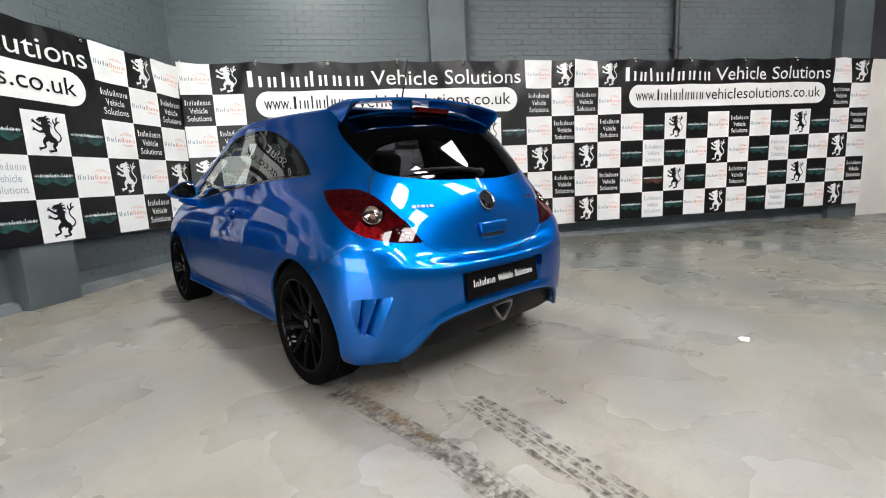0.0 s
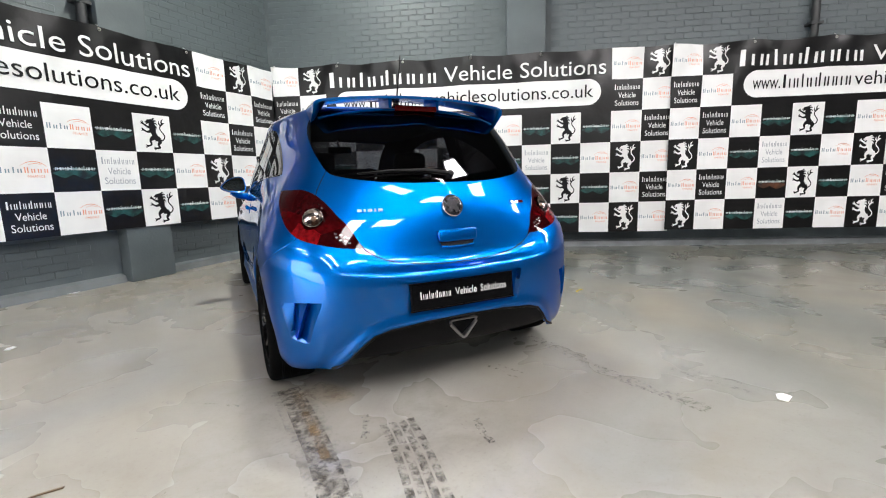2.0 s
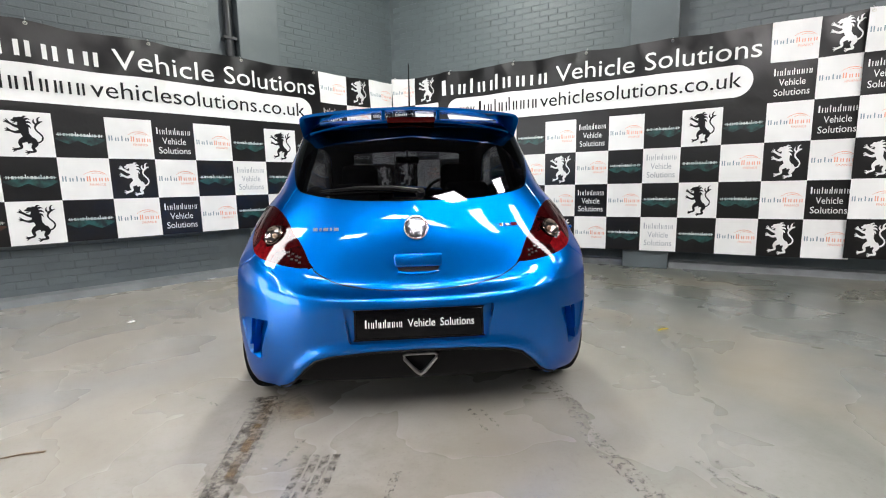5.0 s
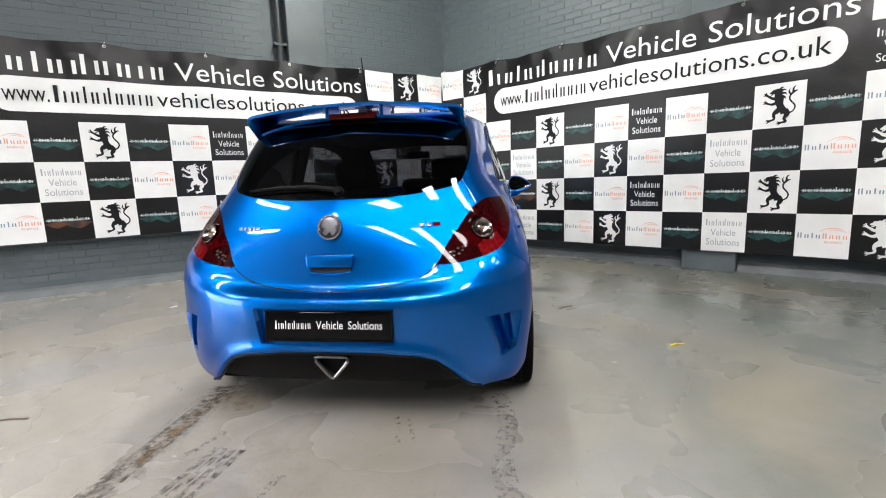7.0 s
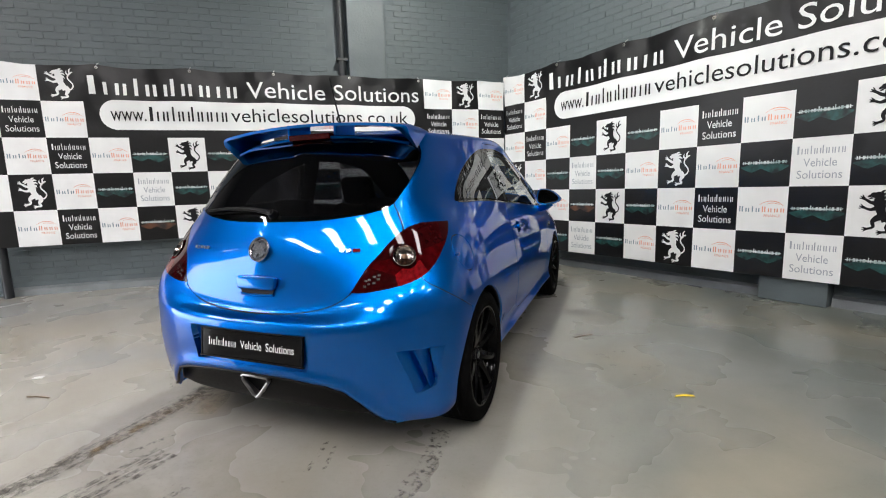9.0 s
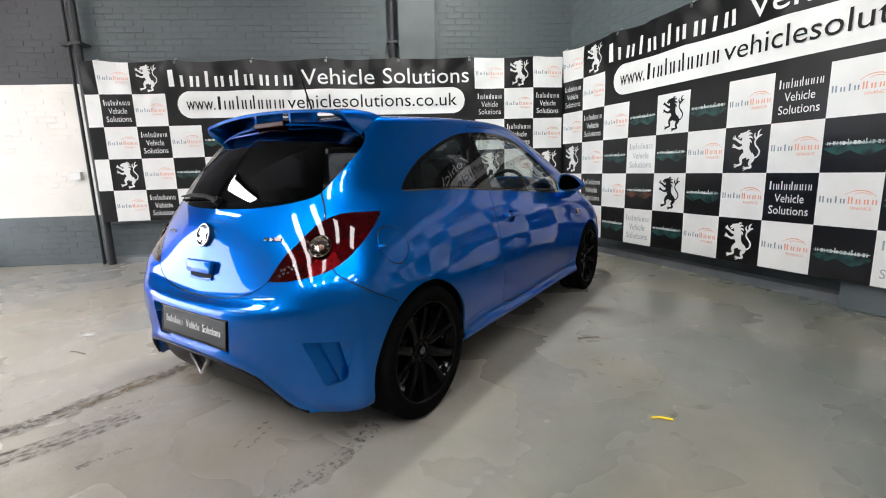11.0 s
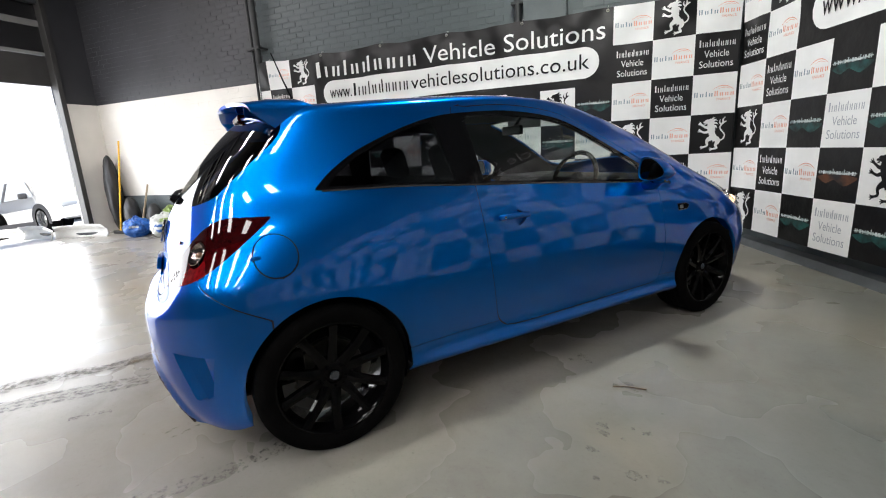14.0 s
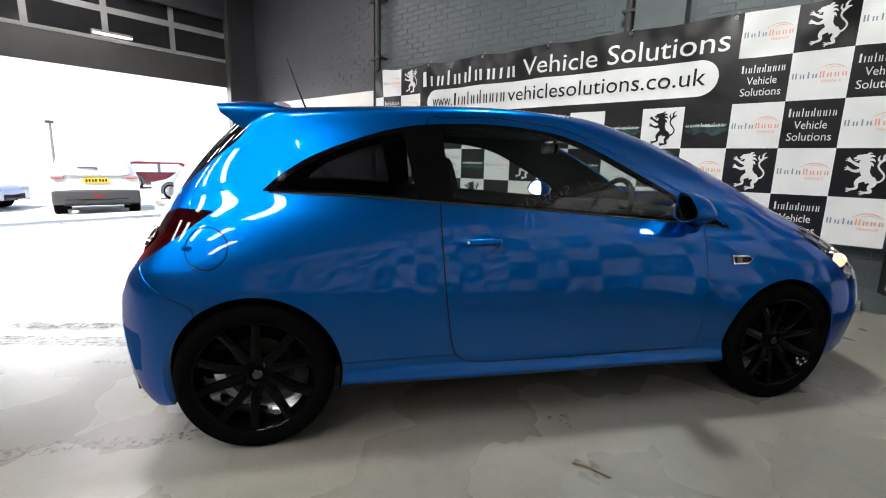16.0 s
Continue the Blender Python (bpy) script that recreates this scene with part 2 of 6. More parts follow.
def rounded(pts, per=8):
    """A smooth closed outline through a few points; a point given twice stays sharp."""
    out = []
    n = len(pts)
    P = [np.array(p[:2], float) for p in pts]
    for i in range(n):
        p0, p1, p2, p3 = P[(i - 1) % n], P[i], P[(i + 1) % n], P[(i + 2) % n]
        if np.allclose(p1, p2):
            continue
        m1 = (p2 - p0) / 2 if not np.allclose(p0, p1) else (p2 - p1)
        m2 = (p3 - p1) / 2 if not np.allclose(p2, p3) else (p2 - p1)
        d = np.linalg.norm(p2 - p1)
        m1 = m1 * min(1, 1.2 * d / (np.linalg.norm(m1) + 1e-9))
        m2 = m2 * min(1, 1.2 * d / (np.linalg.norm(m2) + 1e-9))
        for t in np.linspace(0, 1, per, endpoint=False):
            out.append((2 * t**3 - 3 * t**2 + 1) * p1 + (t**3 - 2 * t**2 + t) * m1 + (-2 * t**3 + 3 * t**2) * p2 + (t**3 - t**2) * m2)
    return np.array(out)


class Skin:
    """Triangles with normals and region labels, which can be cut along the zero line of a function."""

    def __init__(self, V, N, T):
        self.V, self.N, self.T, self.L = V, N, T, np.zeros(len(T), int)

    def cut(self, g):
        g = np.where(np.abs(g) < 1e-6, 1e-6, g)
        T, L = self.T, self.L
        s = g[T] > 0
        mixed = s.any(1) & ~s.all(1)
        keep, keepL = T[~mixed], L[~mixed]
        M, ML, S = T[mixed], L[mixed], s[mixed]
        if len(M) == 0:
            return g
        lone = np.where(S.sum(1) == 1, S.argmax(1), (~S).argmax(1))
        r = np.arange(len(M))
        a, b, c = M[r, lone], M[r, (lone + 1) % 3], M[r, (lone + 2) % 3]
        e = np.concatenate([np.stack([a, b], 1), np.stack([a, c], 1)])
        e.sort(1)
        u, inv = np.unique(e, axis=0, return_inverse=True)
        inv = inv.ravel()
        t = (g[u[:, 0]] / (g[u[:, 0]] - g[u[:, 1]]))[:, None]
        base = len(self.V)
        self.V = np.concatenate([self.V, self.V[u[:, 0]] * (1 - t) + self.V[u[:, 1]] * t])
        nn = self.N[u[:, 0]] * (1 - t) + self.N[u[:, 1]] * t
        self.N = np.concatenate([self.N, nn / np.linalg.norm(nn, axis=1, keepdims=True)])
        ab, ac = base + inv[: len(M)], base + inv[len(M):]
        self.T = np.concatenate([keep, np.stack([a, ab, ac], 1), np.stack([ab, b, c], 1), np.stack([ab, c, ac], 1)])
        self.L = np.concatenate([keepL, ML, ML, ML])
        return np.concatenate([g, np.zeros(len(u))])

    def region(self, fn, label, only=(0,)):
        """Cuts along fn(V, N) = 0 and labels what lies below zero."""
        self.cut(fn(self.V, self.N))
        c = self.V[self.T].mean(1)
        nc = self.N[self.T].mean(1)
        inside = (fn(c, nc) < 0) & np.isin(self.L, only)
        self.L[inside] = label

    def piece(self, label, side=0, push=0.0, also=None):
        """Vertices, faces and normals of one region; side: +1 or -1 for one half; push: metres along the normal."""
        sel = np.isin(self.L, label if isinstance(label, (list, tuple)) else [label])
        if side:
            sel &= self.V[self.T].mean(1)[:, 0] * side > 0
        if also is not None:
            sel &= also(self.V[self.T].mean(1))
        T = self.T[sel]
        ids, inv = np.unique(T, return_inverse=True)
        return self.V[ids] + push * self.N[ids], inv.reshape(-1, 3), self.N[ids]


def rim_edge(V, F, N, depth):
    """Adds an inward-turned edge of some depth to an open piece, so that it has thickness."""
    e = np.concatenate([F[:, [0, 1]], F[:, [1, 2]], F[:, [2, 0]]])
    es = np.sort(e, 1)
    u, idx, cnt = np.unique(es, axis=0, return_index=True, return_counts=True)
    be = e[idx[cnt == 1]]
    ids, inv = np.unique(be, return_inverse=True)
    inv = inv.reshape(-1, 2)
    base = len(V)
    V2 = np.concatenate([V, V[ids], V[ids] - depth * N[ids]])
    out = [[base + inv[k, 1], base + inv[k, 0], base + len(ids) + inv[k, 0], base + len(ids) + inv[k, 1]] for k in range(len(be))]
    N2 = np.concatenate([N, N[ids], N[ids]])
    return V2, [list(f) for f in F] + out, N2


# ---- the room ----
ANG_L, ANG_R = 38.4, -33.0
ORG_L, ORG_R = (-4.766, 0.912), (-0.168, 4.594)
DEEP, TOP = 0.20, 4.7
M_L = pose(*ORG_L, 0, 0, 0, ANG_L)
M_R = pose(*ORG_R, 0, 0, 0, ANG_R)


def on_wall(m, s, y, z):
    return m @ Vector((s, y, z))


CORNER_W = on_wall(M_L, -4.25, DEEP, 0)
ANG_D = ANG_L - 90
M_D = pose(CORNER_W.x, CORNER_W.y, 0, 0, 0, ANG_D)
END_R = on_wall(M_R, 13.0, DEEP, 0)
M_E = pose(END_R.x, END_R.y, 0, 0, 0, ANG_R - 90)
END_E = on_wall(M_E, 11.0, 0, 0)
END_D = on_wall(M_D, 12.5, 0, 0)
CORNER_N = on_wall(M_R, 0.06, DEEP, 0)


def slab(name, m, lo, hi, material, label, category="wall"):
    bm = bmesh.new()
    box(bm, lo, hi)
    ob = part(name, bm, material, None)
    ob.matrix_world = m
    return tagged(ob, label, category, kind="structure")


wall_nw = slab("wall_northwest", M_L, (-0.3, DEEP, -0.05), (6.3, DEEP + 0.25, TOP), MORTAR, "dark grey painted brick wall behind a long banner")
wall_ne = slab("wall_northeast", M_R, (-0.35, DEEP, -0.05), (10.55, DEEP + 0.25, TOP), MORTAR, "dark grey painted brick wall behind two banners")
slab("wall_northeast_end", M_R, (10.55, DEEP - 0.02, -0.05), (13.3, DEEP + 0.25, 2.6), WALL_WHITE, "white painted wall beside the banner's end")
slab("wall_northeast_end_upper", M_R, (10.55, DEEP - 0.02, 2.6), (13.3, DEEP + 0.25, TOP), WALL_BLACK, "black painted upper wall")
wall_west_band = slab("wall_west_band", M_L, (-4.5, DEEP, -0.05), (-0.3, DEEP + 0.25, 0.65), WALL_GREY, "dark grey painted band along the foot of the white wall")
wall_west = slab("wall_west", M_L, (-4.5, DEEP + 0.004, 0.65), (-0.3, DEEP + 0.25, 2.32), WALL_WHITE, "white painted wall beside the roller door")
wall_west_upper = slab("wall_west_upper", M_L, (-4.5, DEEP + 0.002, 2.32), (-0.3, DEEP + 0.25, TOP), WALL_BLACK, "black painted upper wall beside the roller door")
# far jamb DOOR_B is unseen, set narrow to trim the door's reflection
DOOR_A, DOOR_B, DOOR_H = 0.52, 4.752, 2.6
daylight.matrix_world = look(on_wall(M_D, (DOOR_A + DOOR_B) / 2, -.25, 1.33), on_wall(M_D, (DOOR_A + DOOR_B) / 2, 3, 1.1))
slab("wall_door_jamb", M_D, (-0.25, -0.3, -0.05), (DOOR_A, -0.0, 2.32), WALL_WHITE, "white painted wall strip beside the roller door")
slab("wall_door_jamb_upper", M_D, (-0.25, -0.3, 2.32), (DOOR_A, -0.0, TOP), WALL_BLACK, "black painted wall above the white strip")
slab("wall_door_lintel", M_D, (DOOR_A, -0.3, 3.9), (DOOR_B, -0.0, TOP), WALL_BLACK, "black painted wall above the roller door")
# unseen walls that close the hall, dark so the car mirrors less white
slab("wall_door_far", M_D, (DOOR_B, -0.3, -0.05), (12.8, -0.0, TOP), WALL_GREY, "unseen dark grey wall closing the hall past the roller door")
slab("wall_east", M_E, (-0.2, 0, -0.05), (11.2, 0.3, TOP), WALL_GREY, "unseen dark grey wall closing the far end of the hall")
dv = END_D - END_E
M_S = pose(END_E.x, END_E.y, 0, 0, 0, math.degrees(math.atan2(dv.y, dv.x)))
slab("wall_south", M_S, (-0.2, 0, -0.05), (dv.length + 0.2, 0.3, TOP), WALL_GREY, "unseen dark grey wall closing the back of the hall")

for m, s0, s1 in ((M_L, 3.72, 4.20), (M_R, 3.30, 3.80), (M_R, 9.95, 10.5)):
    bm = bmesh.new()
    box(bm, (s0, 0.03, 0), (s1, DEEP, TOP - 0.01), bevel=0.008)
    ob = part("wall_pier", bm, WALL_GREY, None)
    ob.matrix_world = m
    tagged(ob, "dark grey painted brick pier standing proud of the wall", "pier", kind="structure")
for m, s0, s1 in ((M_L, -0.25, 3.71), (M_L, 4.21, 5.82), (M_R, 0.0, 3.29), (M_R, 3.81, 9.94)):
    bm = bmesh.new()
    prism(bm, [(DEEP, 0), (DEEP - 0.09, 0), (DEEP - 0.07, 0.07), (DEEP, 0.09)], s1 - s0, Matrix(((0, 0, 1, s0), (1, 0, 0, 0), (0, 1, 0, 0), (0, 0, 0, 1))))
    ob = part("kerb", bm, KERB_GREY, None)
    ob.matrix_world = m
    tagged(ob, "low grey painted concrete kerb along the wall's foot", "kerb", kind="structure")
for m, s, y in ((M_L, 3.64, 0.12), (M_R, 7.08, 0.12), (M_L, -0.20, 0.06), (M_L, -0.33, 0.10)):
    bm = bmesh.new()
    z0 = 0.0 if s < 0 else 2.3
    tube(bm, [(s, y, z0), (s, y, TOP - 0.02)], 0.045 if s > 0 or s > -0.3 else 0.02, 12)
    for z in (2.75, 3.6):
        box(bm, (s - 0.07, y - 0.05, z), (s + 0.07, DEEP, z + 0.03))
    ob = part("wall_pipe", bm, PIPE_DARK, None, smooth=True)
    ob.matrix_world = m
    tagged(ob, "dark painted vertical pipe clipped to the brick wall", "pipe", kind="structure")
bm = bmesh.new()
box(bm, (-0.62, DEEP - 0.05, 1.12), (-0.48, DEEP + 0.01, 1.22), bevel=0.006)
ob = part("socket_box", bm, PRINT_WHITE, None)
ob.matrix_world = M_L
tagged(ob, "small white switch box on the white wall", "socket", kind="structure")

# floor
FLOOR = bpy.data.materials.new("painted_concrete")
FLOOR.use_nodes = True
nt = FLOOR.node_tree
pb = nt.nodes["Principled BSDF"]
co = nt.nodes.new("ShaderNodeTexCoord")


def noise_node(scale, detail=8, rough=0.6, dist=0.0):
    n = nt.nodes.new("ShaderNodeTexNoise")
    n.inputs["Scale"].default_value, n.inputs["Detail"].default_value, n.inputs["Roughness"].default_value, n.inputs["Distortion"].default_value = scale, detail, rough, dist
    nt.links.new(co.outputs["Object"], n.inputs["Vector"])
    return n


def ramp_node(src, stops):
    r = nt.nodes.new("ShaderNodeValToRGB")
    while len(r.color_ramp.elements) < len(stops):
        r.color_ramp.elements.new(0.5)
    for el, (p, c) in zip(r.color_ramp.elements, stops):
        el.position, el.color = p, (*c, 1)
    nt.links.new(src, r.inputs["Fac"])
    return r


def mix_node(kind, fac, a, b):
    m = nt.nodes.new("ShaderNodeMix")
    m.data_type, m.blend_type = "RGBA", kind
    if isinstance(fac, float):
        m.inputs[0].default_value = fac
    else:
        nt.links.new(fac, m.inputs[0])
    nt.links.new(a, m.inputs[6])
    nt.links.new(b, m.inputs[7])
    return m


big = ramp_node(noise_node(0.55, 3, 0.45, 0.4).outputs["Fac"], [(0.36, (0.30, 0.277, 0.235)), (0.5, (0.305, 0.291, 0.264)), (0.66, (0.262, 0.260, 0.252))])
mid = ramp_node(noise_node(1.9, 6, 0.62, 0.7).outputs["Fac"], [(0.28, (0.85, 0.83, 0.80)), (0.50, (0.99, 0.99, 0.985)), (0.75, (1.04, 1.04, 1.04))])
fine = ramp_node(noise_node(60, 5, 0.7).outputs["Fac"], [(0.28, (0.80, 0.78, 0.76)), (0.42, (0.98, 0.98, 0.975)), (0.80, (1.03, 1.03, 1.03))])
rust = ramp_node(noise_node(0.8, 3, 0.5, 0.5).outputs["Fac"], [(0.45, (0, 0, 0)), (0.85, (0.55, 0.55, 0.55))])
rustc = nt.nodes.new("ShaderNodeRGB")
rustc.outputs[0].default_value = (0.30, 0.25, 0.175, 1)
# mixes to a darker green-grey towards +X, its edge broken up by noise
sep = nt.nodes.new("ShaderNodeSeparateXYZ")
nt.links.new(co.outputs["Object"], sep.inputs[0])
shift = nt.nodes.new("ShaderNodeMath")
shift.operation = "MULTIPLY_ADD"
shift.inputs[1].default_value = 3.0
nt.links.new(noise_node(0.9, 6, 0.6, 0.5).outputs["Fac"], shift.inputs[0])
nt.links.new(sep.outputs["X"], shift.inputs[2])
toward_x = nt.nodes.new("ShaderNodeMapRange")
toward_x.inputs["From Min"].default_value, toward_x.inputs["From Max"].default_value = 1.0, 3.9
nt.links.new(shift.outputs[0], toward_x.inputs["Value"])
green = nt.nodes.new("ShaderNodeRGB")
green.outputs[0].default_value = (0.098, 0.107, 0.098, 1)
paint = mix_node("MIX", toward_x.outputs[0], big.outputs[0], green.outputs[0])
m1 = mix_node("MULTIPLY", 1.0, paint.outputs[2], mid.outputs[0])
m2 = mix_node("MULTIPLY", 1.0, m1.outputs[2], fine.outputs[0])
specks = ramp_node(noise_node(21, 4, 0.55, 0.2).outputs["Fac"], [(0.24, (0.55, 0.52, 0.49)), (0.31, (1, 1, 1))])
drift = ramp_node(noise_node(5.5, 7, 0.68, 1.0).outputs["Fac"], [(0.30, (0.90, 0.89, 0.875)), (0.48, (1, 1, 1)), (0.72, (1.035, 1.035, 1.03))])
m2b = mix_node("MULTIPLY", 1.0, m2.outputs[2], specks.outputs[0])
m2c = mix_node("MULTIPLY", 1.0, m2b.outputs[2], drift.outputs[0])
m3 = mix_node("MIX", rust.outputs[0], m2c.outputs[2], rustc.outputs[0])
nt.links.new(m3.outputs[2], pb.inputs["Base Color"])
rr = ramp_node(noise_node(1.6, 3, 0.5, 0.3).outputs["Fac"], [(0.30, (0.20, 0.20, 0.20)), (0.55, (0.30, 0.30, 0.30)), (0.75, (0.40, 0.40, 0.40))])
nt.links.new(rr.outputs[0], pb.inputs["Roughness"])
fb = nt.nodes.new("ShaderNodeBump")
fb.inputs["Strength"].default_value, fb.inputs["Distance"].default_value = 0.08, 0.006
nt.links.new(noise_node(11, 7, 0.6).outputs["Fac"], fb.inputs["Height"])
nt.links.new(fb.outputs["Normal"], pb.inputs["Normal"])

FLOOR_PLAN = [CORNER_N, END_R, END_E, END_D, CORNER_W]


def sheet(name, plan, z, material, label, category):
    bm = bmesh.new()
    bm.faces.new([bm.verts.new((p.x, p.y, z)) for p in plan])
    bmesh.ops.triangulate(bm, faces=bm.faces)
    r = bmesh.ops.extrude_face_region(bm, geom=bm.faces[:])
    for v in r["geom"]:
        if isinstance(v, bmesh.types.BMVert):
            v.co.z -= 0.12
    return tagged(part(name, bm, material, None), label, category, kind="structure")


def grown(plan, d):
    c = sum((Vector(p) for p in plan), Vector()) / len(plan)
    return [p + (p - c).normalized() * d for p in plan]


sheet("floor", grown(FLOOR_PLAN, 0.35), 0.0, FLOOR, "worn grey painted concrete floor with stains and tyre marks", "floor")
sheet("ceiling", grown(FLOOR_PLAN, 0.35), TOP + 0.12, WALL_BLACK, "dark painted ceiling of the hall", "ceiling")

# bricks of the two banner walls
brick_bm = bmesh.new()
box(brick_bm, (0, -0.0042, 0), (0.217, 0.01, 0.068), bevel=0.0038, seg=1)
BRICK = bpy.data.meshes.new("brick")
brick_bm.to_mesh(BRICK)
brick_bm.free()
BRICK.materials.append(BRICK_GREY)
BV = np.array([v.co for v in BRICK.vertices])
BF = [list(p.vertices) for p in BRICK.polygons]


def brick_wall(wall, s0, s1, skips, rows, near, material=BRICK_GREY, back=0.0):
    """Courses of bricks on a wall's face; those in the stretch 'near' are pieces of their own."""
    vs, fs = [], []
    rng = random.Random(3)
    single = 0
    for z in rows:
        k = round(z / 0.075)
        s = s0 - (0.1125 if k % 2 else 0)
        while s < s1:
            c = s + 0.107
            if s >= s0 and not any(a < c + 0.11 and c - 0.11 < b for a, b in skips):
                off = (s, DEEP + back + rng.uniform(-0.0025, 0.0025), z + rng.uniform(-0.0015, 0.0015))
                if near[0] < c < near[1] and near[2] < z < near[3] and single < 300:
                    b = new("brick", BRICK)
                    b.parent = wall
                    b.location = off
                    single += 1
                else:
                    n = len(vs) * len(BV)
                    vs.append(BV + np.array(off))
                    fs += [[i + n for i in f] for f in BF]
            s += 0.225
    me = mesh_from("brick_courses", np.concatenate(vs), fs, smooth=False)
    return tagged(obj("brick_courses", me, material, wall), kind="stuff")


upper = [i * 0.075 for i in range(33, 62)]
lower = [i * 0.075 for i in range(2, 9)]


# ---- the car: its skin from a few flowing lines ----
# each line runs from the middle of the tail round the corner and along the side to the middle of the nose:
# (station, half width, along, height)
LINE_LOWER_EDGE = [(0, 0, -.575, .20), (2, .45, -.545, .20), (3, .60, -.49, .19), (4, .70, -.425, .18), (5, .765, -.345, .185), (6, .79, -.2, .215), (7, .79, .05, .225), (8, .79, .4, .225), (10, .79, 1.25, .218), (12, .79, 2.1, .212), (14, .78, 2.8, .19), (15, .66, 3.08, .18), (16, .46, 3.22, .18), (18, 0, 3.30, .18)]
LINE_SKIRT = [(0, 0, -.60, .245), (2, .45, -.565, .245), (3, .61, -.51, .235), (4, .715, -.44, .225), (5, .785, -.352, .23), (6, .815, -.2, .25), (7, .825, .05, .26), (8, .822, .4, .26), (10, .822, 1.25, .254), (12, .822, 2.1, .248), (14, .80, 2.8, .23), (15, .68, 3.10, .22), (16, .475, 3.245, .22), (18, 0, 3.325, .22)]
LINE_DOOR_FOOT = [(0, 0, -.625, .34), (2, .45, -.59, .335), (3, .615, -.53, .325), (4, .725, -.452, .315), (5, .797, -.357, .315), (6, .826, -.2, .325), (7, .838, .05, .33), (8, .808, .4, .325), (10, .798, 1.25, .315), (12, .805, 2.1, .31), (13, .838, 2.45, .32), (14, .815, 2.8, .31), (15, .69, 3.12, .30), (16, .48, 3.27, .30), (18, 0, 3.35, .30)]
LINE_BUMPER_AND_ARCHES = [(0, 0, -.64, .47), (2, .45, -.605, .47), (3, .62, -.54, .47), (4, .735, -.456, .47), (5, .81, -.356, .47), (6, .838, -.2, .475), (7, .848, .05, .48), (8, .830, .4, .47), (10, .818, 1.25, .46), (12, .822, 2.1, .46), (13, .84, 2.45, .47), (14, .825, 2.8, .46), (15, .70, 3.14, .45), (16, .48, 3.29, .44), (18, 0, 3.37, .43)]
LINE_BUMPER_SHELF = [(0, 0, -.635, .575), (2, .45, -.60, .59), (3, .622, -.53, .612), (4, .737, -.448, .627), (5, .806, -.348, .637), (6, .83, -.2, .643), (7, .836, .05, .648), (8, .825, .4, .63), (10, .825, 1.25, .61), (12, .822, 2.1, .60), (13, .828, 2.45, .61), (14, .81, 2.8, .59), (15, .69, 3.13, .56), (16, .47, 3.28, .54), (18, 0, 3.36, .53)]
LINE_UPPER_EDGE_OF_THE_BUMPER_SHELF = [(0, 0, -.622, .594), (2, .45, -.588, .610), (3, .625, -.522, .632), (4, .737, -.444, .645), (5, .805, -.345, .655), (6, .828, -.2, .662), (7, .834, .05, .666), (8, .823, .4, .65), (10, .824, 1.25, .63), (12, .821, 2.1, .62), (13, .826, 2.45, .63), (14, .808, 2.8, .61), (15, .687, 3.127, .58), (16, .468, 3.275, .56), (18, 0, 3.357, .55)]
LINE_FOOT_OF_THE_TAILGATE = [(0, 0, -.575, .62), (2, .45, -.545, .655), (3, .625, -.50, .69), (4, .73, -.427, .71), (5, .795, -.332, .72), (6, .816, -.2, .725), (7, .820, .05, .73), (8, .812, .4, .72), (10, .816, 1.25, .70), (12, .812, 2.1, .69), (13, .810, 2.45, .70), (14, .79, 2.8, .68), (15, .67, 3.11, .64), (16, .46, 3.25, .62), (18, 0, 3.34, .61)]
LINE_SHOULDER = [(0, 0, -.535, .80), (2, .45, -.485, .80), (3, .613, -.425, .812), (4, .70, -.362, .82), (5, .755, -.278, .825), (6, .785, -.16, .83), (7, .797, .05, .84), (8, .794, .4, .83), (10, .799, 1.25, .81), (12, .794, 2.1, .79), (13, .79, 2.45, .78), (14, .76, 2.8, .76), (15, .64, 3.05, .73), (16, .44, 3.18, .71), (18, 0, 3.26, .70)]
LINE_UNDER_THE_BELT = [(0, 0, -.503, .905), (2, .45, -.42, .915), (3, .59, -.355, .93), (4, .66, -.29, .94), (5, .706, -.205, .945), (6, .732, -.09, .948), (7, .745, .1, .952), (8, .758, .4, .945), (10, .772, 1.25, .895), (12, .772, 2.1, .855), (13, .745, 2.45, .87), (14, .70, 2.68, .862), (15, .58, 2.86, .857), (16, .40, 2.96, .862), (18, 0, 3.02, .87)]
LINE_BELT = [(0, 0, -.455, .995), (2, .44, -.372, 1.008), (3, .555, -.295, 1.025), (4, .60, -.222, 1.036), (5, .632, -.13, 1.04), (6, .657, -.02, 1.036), (7, .693, .12, 1.03), (8, .729, .4, 1.015), (9, .742, .8, .992), (10, .749, 1.25, .964), (11, .75, 1.7, .932), (12, .74, 2.12, .895), (13, .712, 2.35, .945), (14, .62, 2.50, .975), (15, .49, 2.59, .99), (16, .33, 2.645, 1.0), (18, 0, 2.69, 1.005)]
LINE_HALF_WAY_UP_THE_GLASS = [(0, 0, -.32, 1.165), (2, .43, -.25, 1.165), (3, .54, -.185, 1.17), (4, .58, -.115, 1.175), (5, .60, -.035, 1.18), (6, .617, .05, 1.18), (7, .64, .18, 1.18), (8, .670, .42, 1.178), (9, .686, .8, 1.172), (10, .690, 1.22, 1.16), (11, .685, 1.62, 1.145), (12, .665, 1.9, 1.13), (13, .625, 2.03, 1.155), (14, .545, 2.13, 1.18), (15, .43, 2.20, 1.195), (16, .30, 2.25, 1.207), (18, 0, 2.29, 1.215)]
